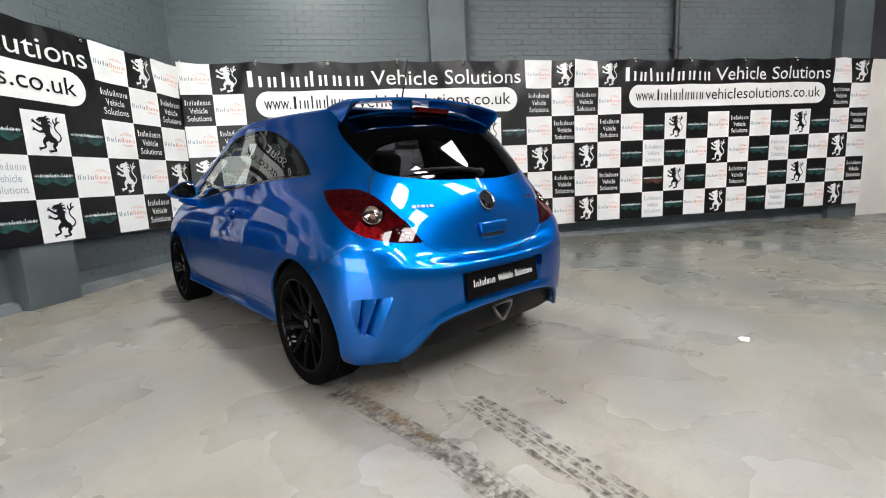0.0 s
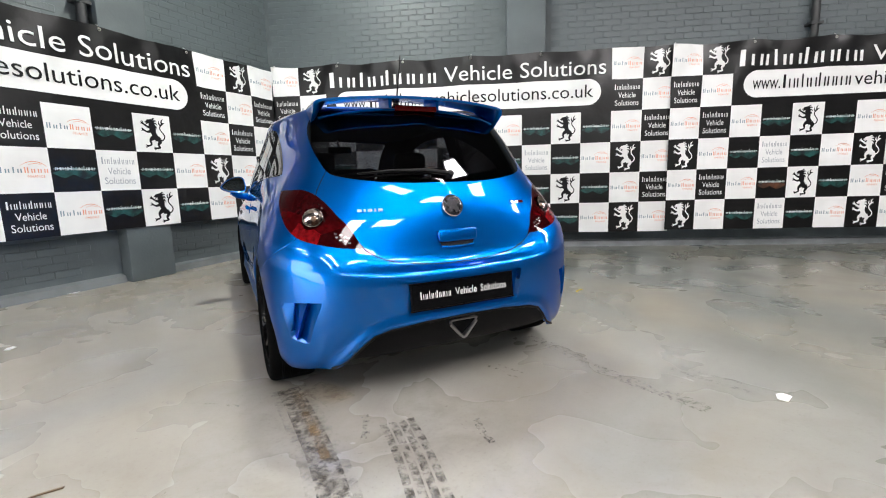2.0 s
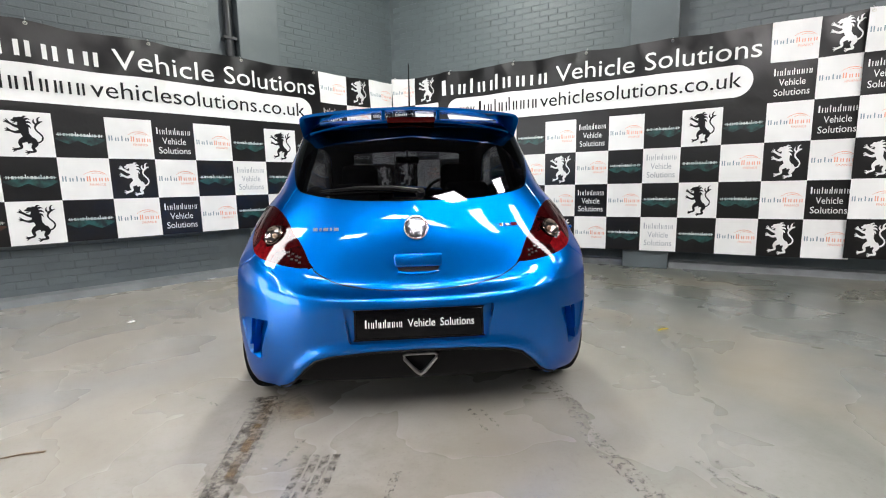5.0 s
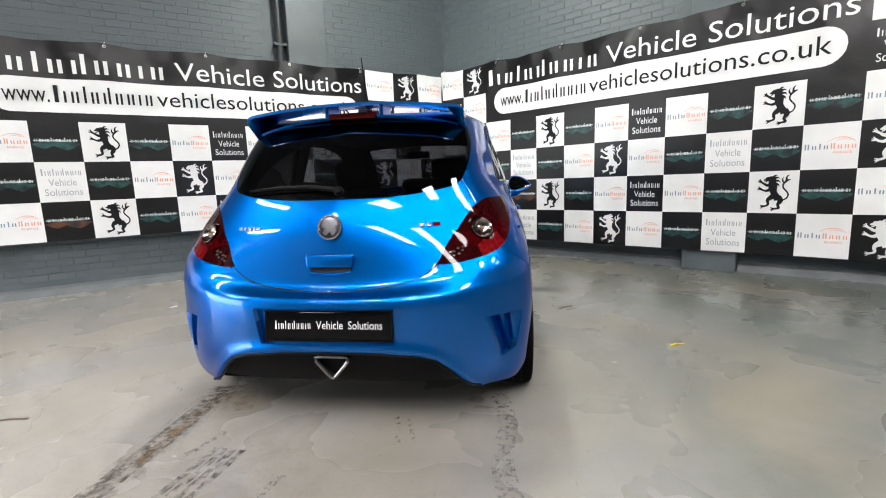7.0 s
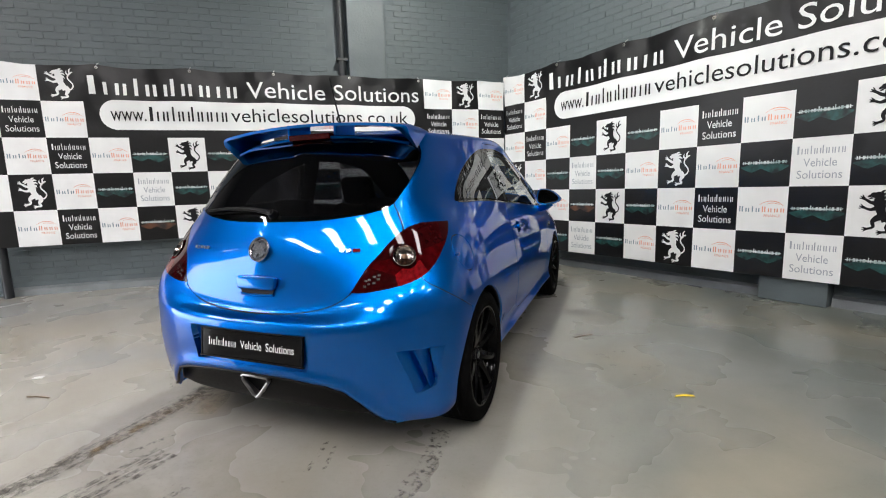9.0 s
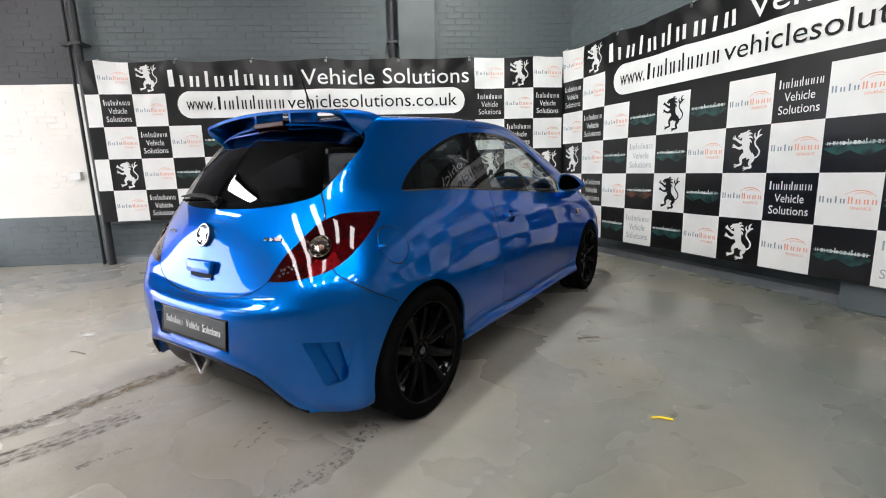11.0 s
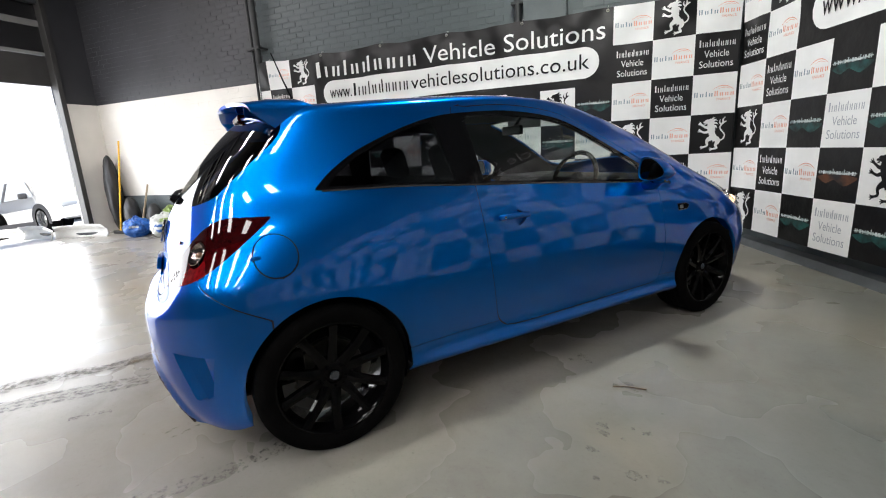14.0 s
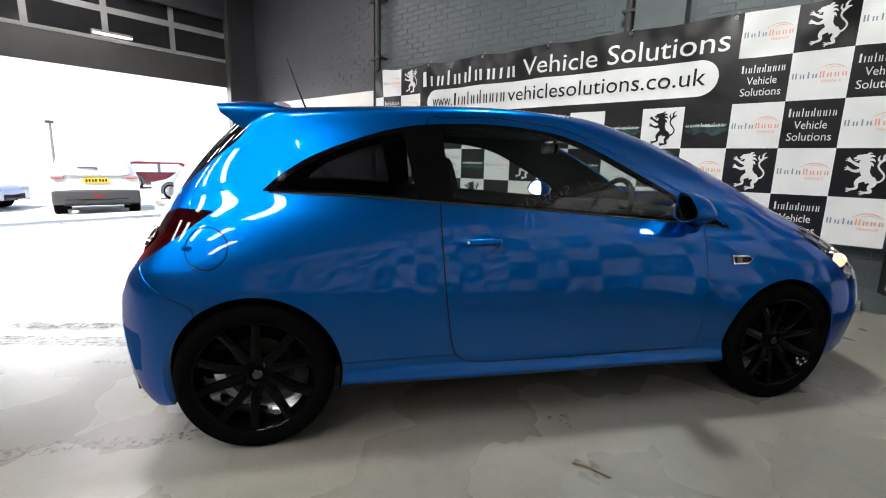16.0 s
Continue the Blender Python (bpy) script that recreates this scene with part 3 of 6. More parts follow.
LINE_TOP_OF_THE_GLASS = [(0, 0, -.155, 1.338), (2, .42, -.09, 1.328), (3, .515, -.04, 1.318), (4, .545, .015, 1.312), (5, .56, .075, 1.31), (6, .572, .145, 1.31), (7, .585, .245, 1.314), (8, .605, .45, 1.325), (9, .622, .8, 1.34), (10, .622, 1.12, 1.338), (11, .608, 1.40, 1.328), (12, .585, 1.56, 1.312), (13, .55, 1.66, 1.318), (14, .48, 1.74, 1.335), (15, .385, 1.79, 1.35), (16, .265, 1.825, 1.36), (18, 0, 1.86, 1.365)]
LINE_ROOF_EDGE = [(0, 0, -.01, 1.372), (2, .36, .02, 1.366), (3, .435, .045, 1.37), (4, .465, .08, 1.38), (5, .482, .13, 1.38), (6, .493, .19, 1.382), (7, .505, .28, 1.386), (8, .52, .47, 1.396), (9, .535, .8, 1.41), (10, .535, 1.06, 1.413), (11, .52, 1.25, 1.406), (12, .495, 1.36, 1.40), (13, .455, 1.43, 1.404), (14, .39, 1.48, 1.412), (15, .31, 1.52, 1.418), (16, .21, 1.545, 1.424), (18, 0, 1.56, 1.43)]
LINE_SPINE_OF_THE_ROOF = [(0, 0, .12, 1.40), (6, 0, .34, 1.428), (9, 0, .75, 1.463), (12, 0, 1.12, 1.47), (18, 0, 1.33, 1.463)]
LINES = [LINE_LOWER_EDGE, LINE_SKIRT, LINE_DOOR_FOOT, LINE_BUMPER_AND_ARCHES, LINE_BUMPER_SHELF, LINE_UPPER_EDGE_OF_THE_BUMPER_SHELF, LINE_FOOT_OF_THE_TAILGATE, LINE_SHOULDER, LINE_UNDER_THE_BELT, LINE_BELT, LINE_HALF_WAY_UP_THE_GLASS, LINE_TOP_OF_THE_GLASS, LINE_ROOF_EDGE, LINE_SPINE_OF_THE_ROOF]


diff = [(-.72, 0), (-.60, .15), (-.535, .225), (-.485, .285), (-.43, .33), (-.36, .352), (-.2, .368), (0, .372), (.2, .368), (.36, .352), (.43, .33), (.485, .285), (.535, .225), (.60, .15), (.72, 0)]


def car_skin(across=150, up=9):
    q = np.linspace(0, 18, across + 1)
    rows = np.array([natural([k[0] for k in ln], np.array([k[1:] for k in ln]), q) for ln in LINES])
    lev = np.array([0, 1, 2, 3, 4, 4.35] + list(range(5, len(LINES) - 1)), float)
    lq = np.linspace(0, lev[-1], int(lev[-1]) * up + 1)
    grid = natural(lev, rows.reshape(len(LINES), -1), lq).reshape(len(lq), across + 1, 3)
    # even out the panels between the lines, but for the crisp bumper shelf
    keep = np.clip((lq - 5.1) / .7, 0, 1) * np.clip((10.6 - lq) / .8, 0, 1)
    keep = (0.5 * keep)[1:-1, None, None]
    for _ in range(30):
        grid[1:-1] += keep * ((grid[:-2] + grid[2:]) / 2 - grid[1:-1])
    for _ in range(14):
        grid[1:-1, 1:-1] += keep * ((grid[1:-1, :-2] + grid[1:-1, 2:]) / 2 - grid[1:-1, 1:-1])
    grid[:, 0, 0] = 0
    grid[:, -1, 0] = 0
    grid[-1, :, 0] = 0
    grid[..., 0] = np.maximum(grid[..., 0], 0)
    # a raised lip runs over the diffuser
    d = signed(diff, grid[..., 0].ravel(), grid[..., 2].ravel()).reshape(grid.shape[:2])
    lift = np.where((grid[..., 1] < -.1) & (d > -.02), .016 * np.exp(-((d - .022) / .024) ** 2), 0)
    grid[..., 1] -= lift
    grid[..., 2] -= lift * .3
    left = grid[:, ::-1].copy()
    left[..., 0] *= -1
    full = np.concatenate([left, grid[:, 1:]], axis=1)
    du, dv = np.gradient(full, axis=1), np.gradient(full, axis=0)
    N = np.cross(du, dv)
    ln = np.linalg.norm(N, axis=2, keepdims=True)
    N = np.where(ln > 1e-9, N / np.maximum(ln, 1e-9), (0, 0, 1))
    N[-1] = (0, 0, 1)
    N[-2] = N[-2] * 0.4 + np.array((0, 0, 0.6))
    N[:, 0, 0] = N[:, -1, 0] = 0
    N[:, across, 0] = 0
    N /= np.maximum(np.linalg.norm(N, axis=2, keepdims=True), 1e-9)
    h, w = full.shape[:2]
    ids = np.arange(h * w).reshape(h, w)
    a, b, c, d = ids[:-1, :-1].ravel(), ids[:-1, 1:].ravel(), ids[1:, 1:].ravel(), ids[1:, :-1].ravel()
    T = np.concatenate([np.stack([a, b, c], 1), np.stack([a, c, d], 1)])
    V = full.reshape(-1, 3)
    area2 = np.linalg.norm(np.cross(V[T[:, 1]] - V[T[:, 0]], V[T[:, 2]] - V[T[:, 0]]), axis=1)
    T = T[area2 > 1e-9]
    return Skin(V, N.reshape(-1, 3), T)


skin = car_skin()
# regions
R_BODY, R_ARCH, R_SIDEGLASS, R_REARGLASS, R_SCREEN, R_LAMP, R_DOOR, R_GATE, R_DIFF, R_FLAP, R_SEAM, R_BUMP, R_VENT, R_PLATE, R_HEAD, R_TRIM, R_NOSE = range(17)


def far(cond, val):
    """Keeps a cut to one part of the skin."""
    return np.where(cond, val, 9.0)


def around(V):
    return 0.6 * np.abs(V[:, 0]) + 0.8 * V[:, 1]


HUB_Z, WHEEL_R, BASE = 0.302, 0.305, 2.511
side_glass = rounded([(.03, 1.034), (.03, 1.034), (.40, 1.022), (.75, 1.000), (1.3, .962), (1.75, .928), (2.185, .890), (2.185, .890), (1.97, 1.0), (1.70, 1.138), (1.45, 1.258), (1.27, 1.308), (1.02, 1.333), (.785, 1.328), (.62, 1.312), (.45, 1.268), (.24, 1.185), (.11, 1.105)], 6)
rear_glass = rounded([(0, .976), (.23, .979), (.4, .997), (.495, 1.018), (.527, 1.04), (.546, 1.09), (.558, 1.145), (.56, 1.22), (.54, 1.288), (.5, 1.325), (.42, 1.342), (0, 1.346), (-.42, 1.342), (-.5, 1.325), (-.54, 1.288), (-.56, 1.22), (-.558, 1.145), (-.546, 1.09), (-.527, 1.04), (-.495, 1.018), (-.4, .997), (-.23, .979)], 6)
screen = rounded([(-.55, .99), (0, 1.035), (.55, .99), (.60, 1.02), (.50, 1.28), (.46, 1.345), (0, 1.372), (-.46, 1.345), (-.50, 1.28), (-.60, 1.02)], 6)
lamp = rounded([(-.157, .704), (-.157, .704), (-.10, .710), (-.03, .726), (.066, .754), (.14, .792), (.21, .848), (.27, .905), (.312, .957), (.312, .957), (.21, .960), (.14, .957), (.075, .934), (.02, .897), (-.04, .842), (-.09, .795)], 6)
gate = rounded([(0, .612), (.2, .622), (.34, .648), (.425, .692), (.445, .72), (.52, .8), (.575, .895), (.59, .935), (.562, .99), (.532, 1.036), (.522, 1.06), (.535, 1.1), (.546, 1.15), (.548, 1.222), (.528, 1.29), (.49, 1.335), (.4, 1.375), (-.4, 1.375), (-.49, 1.335), (-.528, 1.29), (-.548, 1.222), (-.546, 1.15), (-.535, 1.1), (-.522, 1.06), (-.532, 1.036), (-.562, .99), (-.59, .935), (-.575, .895), (-.52, .8), (-.445, .72), (-.425, .692), (-.34, .648), (-.2, .622)], 5)
door = rounded([(.748, .995), (.748, .995), (.752, .85), (.768, .62), (.795, .42), (.83, .33), (.90, .302), (1.2, .298), (1.98, .302), (2.03, .34), (2.045, .55), (2.035, .88), (2.185, .890), (1.97, 1.03), (1.70, 1.168), (1.45, 1.288), (1.27, 1.337), (1.02, 1.362), (.80, 1.355), (.705, 1.335)], 6)
vent = rounded([(-.054, .494), (-.054, .494), (.05, .493), (.142, .491), (.142, .491), (.122, .40), (.104, .333), (.104, .333), (.06, .318), (.022, .314), (.0, .37)], 5)
plate_well = rounded([(-.29, .405), (-.29, .405), (.29, .405), (.29, .405), (.302, .50), (.31, .552), (.28, .556), (-.28, .556), (-.31, .552), (-.302, .50)], 4)
head = rounded([(2.98, .60), (3.2, .66), (3.13, .76), (2.88, .85), (2.62, .87), (2.70, .80), (2.86, .69)], 6)

is_side = lambda V: np.abs(V[:, 0]) > 0.45
skin.region(lambda V, N: far(is_side(V) & (V[:, 2] < 0.8), np.hypot(V[:, 1], V[:, 2] - HUB_Z) - 0.338), R_ARCH)
skin.region(lambda V, N: far(is_side(V) & (V[:, 2] < 0.8), np.hypot(V[:, 1] - BASE, V[:, 2] - HUB_Z) - 0.338), R_ARCH)
skin.region(lambda V, N: far(is_side(V), signed(side_glass, V[:, 1], V[:, 2])), R_SIDEGLASS)
skin.region(lambda V, N: far(V[:, 1] < 0.1, signed(rear_glass, V[:, 0], V[:, 2])), R_REARGLASS)
skin.region(lambda V, N: far((V[:, 1] > 1.5) & (N[:, 1] > 0.1), signed(screen, V[:, 0], V[:, 2])), R_SCREEN)
skin.region(lambda V, N: far(V[:, 1] < 0.2, signed(lamp, around(V), V[:, 2])), R_LAMP)
skin.region(lambda V, N: far(V[:, 1] < 0.02, signed(diff, V[:, 0], V[:, 2])), R_DIFF)
skin.region(lambda V, N: far((V[:, 1] < -0.1) & (V[:, 2] < 0.6), signed(vent, around(V), V[:, 2])), R_VENT)
skin.region(lambda V, N: far(V[:, 1] < -0.3, signed(plate_well, V[:, 0], V[:, 2])), R_PLATE)
skin.region(lambda V, N: far((V[:, 1] > 2.5) & is_side(V), signed(head, V[:, 1], V[:, 2])), R_HEAD)
# the pocket is stepped by two slanting fins
def line_at(z, p, q):
    return p[0] + (q[0] - p[0]) * (z - p[1]) / (q[1] - p[1])


FIN_A, FIN_B, FADE = ((.082, .489), (.106, .375)), ((.014, .489), (.080, .324)), ((-.056, .494), (.020, .312))
R_FIN, R_FADE = 20, 28
skin.region(lambda V, N: far((V[:, 1] < -0.1) & (V[:, 2] < 0.6), around(V) - line_at(V[:, 2], *FIN_B)), R_FADE, (R_VENT,))
skin.region(lambda V, N: far((V[:, 1] < -0.1) & (V[:, 2] < 0.6), around(V) - line_at(V[:, 2], *FIN_A)), R_FIN, (R_VENT,))
GAP = 0.0029


def seam(fn, label, only=(R_BODY,), width=GAP):
    """A panel with a narrow dark gap round it."""
    skin.region(lambda V, N: fn(V, N) + width, label, only)
    skin.region(lambda V, N: fn(V, N) - width, R_SEAM, only)


seam(lambda V, N: far(V[:, 1] < 0.06, signed(gate, V[:, 0], V[:, 2])), R_GATE)
seam(lambda V, N: far(V[:, 0] > 0.45, np.hypot(V[:, 1] + .157, V[:, 2] - .822) - .077), R_FLAP)
seam(lambda V, N: far(is_side(V), signed(door, V[:, 1], V[:, 2])), R_DOOR, width=0.0034)
R_DISH = 27
skin.region(lambda V, N: far(is_side(V), np.hypot((V[:, 1] - .940) / .060, (V[:, 2] - .829) / .037) - 1), R_DISH, (R_DOOR,))
# bumper: below the tailgate and lamps, back of a slanting line to the wheel arch
bump = [(-1.2, .0), (-1.2, .80), (.075, .772), (.10, .74), (.335, .60), (.335, .0)]
seam(lambda V, N: far(V[:, 1] < 0.0, signed(bump, around(V), V[:, 2])), R_BUMP)
# sill blade between the arches
R_SILL = 29
seam(lambda V, N: far(is_side(V) & (V[:, 1] > .1) & (V[:, 1] < 2.4), V[:, 2] - .338), R_SILL)
nose = [(2.3, .585), (2.72, .585), (2.86, .64), (2.98, .60), (3.5, .60), (3.5, 0), (2.3, 0)]
seam(lambda V, N: far(V[:, 1] > 2.55, signed(nose, V[:, 1], V[:, 2])), R_NOSE)

car = thing("hatchback_car", "bright blue three-door hatchback with black alloy wheels, parked", "car")


def panel(name, label, parent, material, side=0, push=0.0, text="", also=None, edge=0.006):
    V, F, N = skin.piece(label, side, push, also)
    if edge:
        V, F, N = rim_edge(V, F, N, edge)
    return obj(name, mesh_from(name, V, F, N), material, parent, text)


body = panel("body", R_BODY, car, PAINT, text="bright blue metallic painted body shell", edge=0.010)
panel("panel_gap", R_SEAM, car, SEAM, push=-0.006, edge=0)
tailgate = panel("tailgate", R_GATE, car, PAINT, edge=0.008)
rear_bumper = panel("rear_bumper", R_BUMP, car, PAINT, edge=0.045)
panel("front_bumper", R_NOSE, car, PAINT, edge=0.010)
panel("rear_window", R_REARGLASS, tailgate, GLASS_DARK, push=0.001, text="dark tinted rear window", edge=0)
panel("windscreen", R_SCREEN, car, GLASS_CLEAR, edge=0)
doors = {}
for sd in (1, -1):
    doors[sd] = panel("door", R_DOOR, car, PAINT, side=sd, edge=0.008)
    V, F, N = skin.piece(R_DISH, sd, -0.022)
    obj("handle_dish", mesh_from("handle_dish", V, F, N), PAINT, doors[sd])
    V, F, N = skin.piece(R_DISH, sd, 0)
    V, F, N = rim_edge(V, F, N, .023)
    obj("dish_wall", mesh_from("dish_wall", V, [f for f in F if len(f) == 4], N), PAINT, doors[sd])
    panel("side_skirt", R_SILL, car, PAINT, side=sd, edge=0.008)
    if sd > 0:
        panel("fuel_flap", R_FLAP, car, PAINT, edge=0.005)
# the black-framed glass of the side
quarter = rounded([(.085, 1.046), (.085, 1.046), (.40, 1.036), (.655, 1.020), (.655, 1.020), (.60, 1.292), (.60, 1.292), (.45, 1.252), (.25, 1.168), (.13, 1.092)], 6)
doorglass = rounded([(.80, 1.010), (.80, 1.010), (1.3, .975), (1.75, .941), (1.92, .930), (1.92, .930), (1.915, 1.005), (1.70, 1.119), (1.45, 1.242), (1.27, 1.290), (1.02, 1.314), (.765, 1.310), (.765, 1.310)], 6)
triglass = rounded([(1.965, .926), (1.965, .926), (2.10, .910), (2.10, .910), (1.965, .978), (1.965, .978)], 4)
R_Q, R_DG, R_TG = 17, 18, 19
for poly, lab in ((quarter, R_Q), (doorglass, R_DG), (triglass, R_TG)):
    skin.region(lambda V, N, poly=poly: far(is_side(V), signed(poly, V[:, 1], V[:, 2])), lab, (R_SIDEGLASS,))
for sd in (1, -1):
    panel("window_surround", R_SIDEGLASS, car, BLACK_GLOSS, side=sd, push=-0.001, text="gloss black window surround and door pillar", edge=0.012)
    panel("quarter_window", R_Q, car, GLASS_DARK, side=sd, push=-0.002, text="dark tinted rear side window", edge=0)
    panel("door_window", R_DG, doors[sd], GLASS_CLEAR, side=sd, push=-0.003, edge=0)
    panel("quarter_light", R_TG, doors[sd], GLASS_DARK, side=sd, push=-0.003, edge=0)



# ---- the car's parts ----
def surface(px, pz, tail=True):
    """The skin's place and normal at a half width and height on the tail, or at a length and height on the right side."""
    V, N = skin.V, skin.N
    if tail:
        d = np.hypot(V[:, 0] - px, V[:, 2] - pz) + np.where(V[:, 1] < 0.1, 0, 9)
    else:
        d = np.hypot(V[:, 1] - px, V[:, 2] - pz) + np.where(V[:, 0] > 0.4, 0, 9)
    k = np.argsort(d)[:4]
    w = 1 / (d[k] + 1e-4)
    p, n = (V[k] * w[:, None]).sum(0) / w.sum(), N[k].mean(0)
    return Vector(p), Vector(n).normalized()


def facing(p, n, up=Vector((0, 0, 1))):
    """A pose whose z points along n and whose y points up."""
    z = n.normalized()
    x = up.cross(z).normalized()
    y = z.cross(x)
    return Matrix.Translation(p) @ Matrix((x, y, z)).transposed().to_4x4()


MIRROR_X = Matrix.Diagonal((-1, 1, 1, 1))

# dark inner faces of the shell
V, F, N = skin.piece([R_BODY, R_GATE, R_DOOR, R_BUMP, R_SEAM, R_SIDEGLASS], 0, -0.022, lambda c: (c[:, 2] > 0.30) & (c[:, 2] < 1.36) & (c[:, 1] < 2.55))
obj("interior_trim", mesh_from("interior_trim", V, F[:, ::-1], -N), DASH, car, "black interior trim")
V, F, N = skin.piece([R_BODY, R_DOOR, R_GATE], 0, -0.02, lambda c: c[:, 2] >= 1.36)
obj("headliner", mesh_from("headliner", V, F[:, ::-1], -N), HEADLINER, car, "pale grey roof lining")

# tail lamps
LB = 0.838
skin.region(lambda V, N: far(V[:, 1] < 0.2, np.hypot((around(V) - .045) / 1.0, V[:, 2] - LB) - .040), 22, (R_LAMP,))
skin.region(lambda V, N: far(V[:, 1] < 0.2, np.hypot((around(V) - .045) / 1.0, V[:, 2] - LB) - .047), 23, (R_LAMP,))
tip = [(-.17, .69), (-.012, .70), (-.006, .768), (-.045, .786), (-.085, .80)]
skin.region(lambda V, N: far(V[:, 1] < 0.2, signed(tip, around(V), V[:, 2])), 24, (R_LAMP,))
low = [(-.008, .69), (.13, .74), (.10, .82), (.03, .795), (-.004, .772)]
skin.region(lambda V, N: far(V[:, 1] < 0.2, signed(low, around(V), V[:, 2])), 25, (R_LAMP,))
skin.region(lambda V, N: far(V[:, 1] < 0.2, .842 + 0.22 * (around(V) - .05) - V[:, 2]), 26, (R_LAMP,))
for sd in (1, -1):
    tail_lamp = panel("tail_lamp", [R_LAMP], car, RED_LENS, side=sd, push=0.001, text="smoked red tail lamp with a round clear lens", edge=0.02)
    panel("lamp_upper", 26, tail_lamp, DARK_LENS, side=sd, push=0.001, edge=0.02)
    p, n = surface(.618, LB)
    bowl_m = (MIRROR_X if sd < 0 else Matrix()) @ facing(p, n)
    bm = bmesh.new()
    lathe(bm, [(.004, .0455), (.006, .0435), (.001, .0405), (-.006, .036), (-.012, .026), (-.016, .014), (-.017, .0005)], (0, 0, 0), 40, "z")
    bmesh.ops.transform(bm, matrix=bowl_m, verts=bm.verts)
    part("round_lens", bm, LENS_BOWL, tail_lamp, "silvered round reversing lens", smooth=True, angle=70)
    panel("lens_ring", [22, 23], tail_lamp, DARK_LENS, side=sd, push=-0.019, edge=0)
    panel("clear_corner", 24, tail_lamp, DARK_LENS, side=sd, push=0.001, edge=0.02)
    panel("reflector", 25, tail_lamp, RED_BRIGHT, side=sd, push=0.0015, edge=0.02)
    p, n = surface(.618, LB)
    bm = bmesh.new()
    bmesh.ops.create_uvsphere(bm, u_segments=16, v_segments=10, radius=0.012)
    m = facing(p + n * -0.008, n)
    bmesh.ops.transform(bm, matrix=(MIRROR_X if sd < 0 else Matrix()) @ m, verts=bm.verts)
    part("bulb", bm, AMBER, tail_lamp, smooth=True)
    # prisms of the small clear corner
    bm = bmesh.new()
    for i in range(4):
        for j in range(2):
            u = .492 + i * .016
            pp, nn = surface(u, .733 + j * .014 + i * .007)
            mm = (MIRROR_X if sd < 0 else Matrix()) @ facing(pp + nn * .002, nn)
            box(bm, (-.006, -.0045, -.002), (.006, .0045, .001), mm, bevel=.001, seg=1)
    part("prism_cluster", bm, PRISM, tail_lamp)
    # gills of the bumper corner
    for name, lab, lo, hi, d0, d1 in (("gill_pocket", R_VENT, FIN_A, ((.142, .491), (.104, .333)), .022, .010), ("gill_fin", R_FIN, FIN_B, FIN_A, .002, .040), ("gill_slope", R_FADE, FADE, FIN_B, .0, .040)):
        V, F, N = skin.piece(lab, sd)
        k = np.clip((around(V) - line_at(V[:, 2], *lo)) / (line_at(V[:, 2], *hi) - line_at(V[:, 2], *lo)), 0, 1)
        V = V - N * (0.85 * (d0 + (d1 - d0) * k))[:, None]
        V, F, N = rim_edge(V, F, N, .042)
        obj(name, mesh_from(name, V, F, smooth=False), PAINT, rear_bumper)
    hl = panel("headlamp", R_HEAD, car, LAMP_GLASS, side=sd, text="clear headlamp with a lit bulb", edge=0)
    for y, z, r in ((2.86, .765, .05), (3.0, .71, .045)):
        bm = bmesh.new()
        pp, nn = surface(y, z, False)
        mm = facing(pp - nn * 0.05, Vector((0.45, 0.85, 0)))
        lathe(bm, [(0.0, 0.006), (0.004, r * .5), (0.02, r * .85), (0.035, r)], (0, 0, 0), 24, "z")
        bmesh.ops.transform(bm, matrix=(MIRROR_X if sd < 0 else Matrix()) @ mm, verts=bm.verts)
        part("reflector_bowl", bm, CHROME, hl, smooth=True)
    V, F, N = skin.piece(R_HEAD, sd, -0.09)
    obj("headlamp_shell", mesh_from("headlamp_shell", V, F, N), BLACK_PLASTIC, hl)
HEAD_GLOW = mat("lit_bulb", (1, 0.9, 0.75), 0.3, emit=((1.0, 0.55, 0.25), 1.1))
for sd in (1, -1):
    bm = bmesh.new()
    bmesh.ops.create_uvsphere(bm, u_segments=12, v_segments=8, radius=0.04)
    pp, nn = surface(2.99, .715, False)
    q = pp - nn * 0.03
    bmesh.ops.translate(bm, vec=(q.x * sd, q.y, q.z), verts=bm.verts)
    part("headlamp_bulb", bm, HEAD_GLOW, car, "lit warm headlamp bulb", smooth=True)

# bumper: plate well, diffuser, tailpipe
panel("plate_well", R_PLATE, rear_bumper, PAINT, push=-0.028, edge=0)
V, F, N = skin.piece(R_PLATE, 0, 0)
Vb, Fb, Nb = rim_edge(V, F, N, 0.03)
obj("plate_well_edge", mesh_from("plate_well_edge", Vb, Fb[len(F):], Nb), PAINT, rear_bumper)
panel("diffuser", R_DIFF, rear_bumper, BLACK_PLASTIC, push=-0.03, text="black plastic diffuser", edge=0)
bm = bmesh.new()
lip = [(x, z + .004) for x, z in diff[1:-1]]
pts = []
for x, z in lip:
    p, n = surface(x, max(z, .19))
    pts.append(p + n * .002)
tube(bm, pts, 0.006, 8)
part("diffuser_edge", bm, BLACK_PLASTIC, rear_bumper, smooth=True)
bm = bmesh.new()
box(bm, (-.56, -.47, .20), (.56, -.10, .24), bevel=.02)
box(bm, (-.30, -.56, .235), (-.12, -.30, .30), bevel=.02)
part("under_tray", bm, BLACK_PLASTIC, rear_bumper)
bm = bmesh.new()
tri = [(-.058, .345), (.058, .345), (.070, .338), (.068, .325), (.014, .262), (0, .253), (-.014, .262), (-.068, .325), (-.070, .338)]
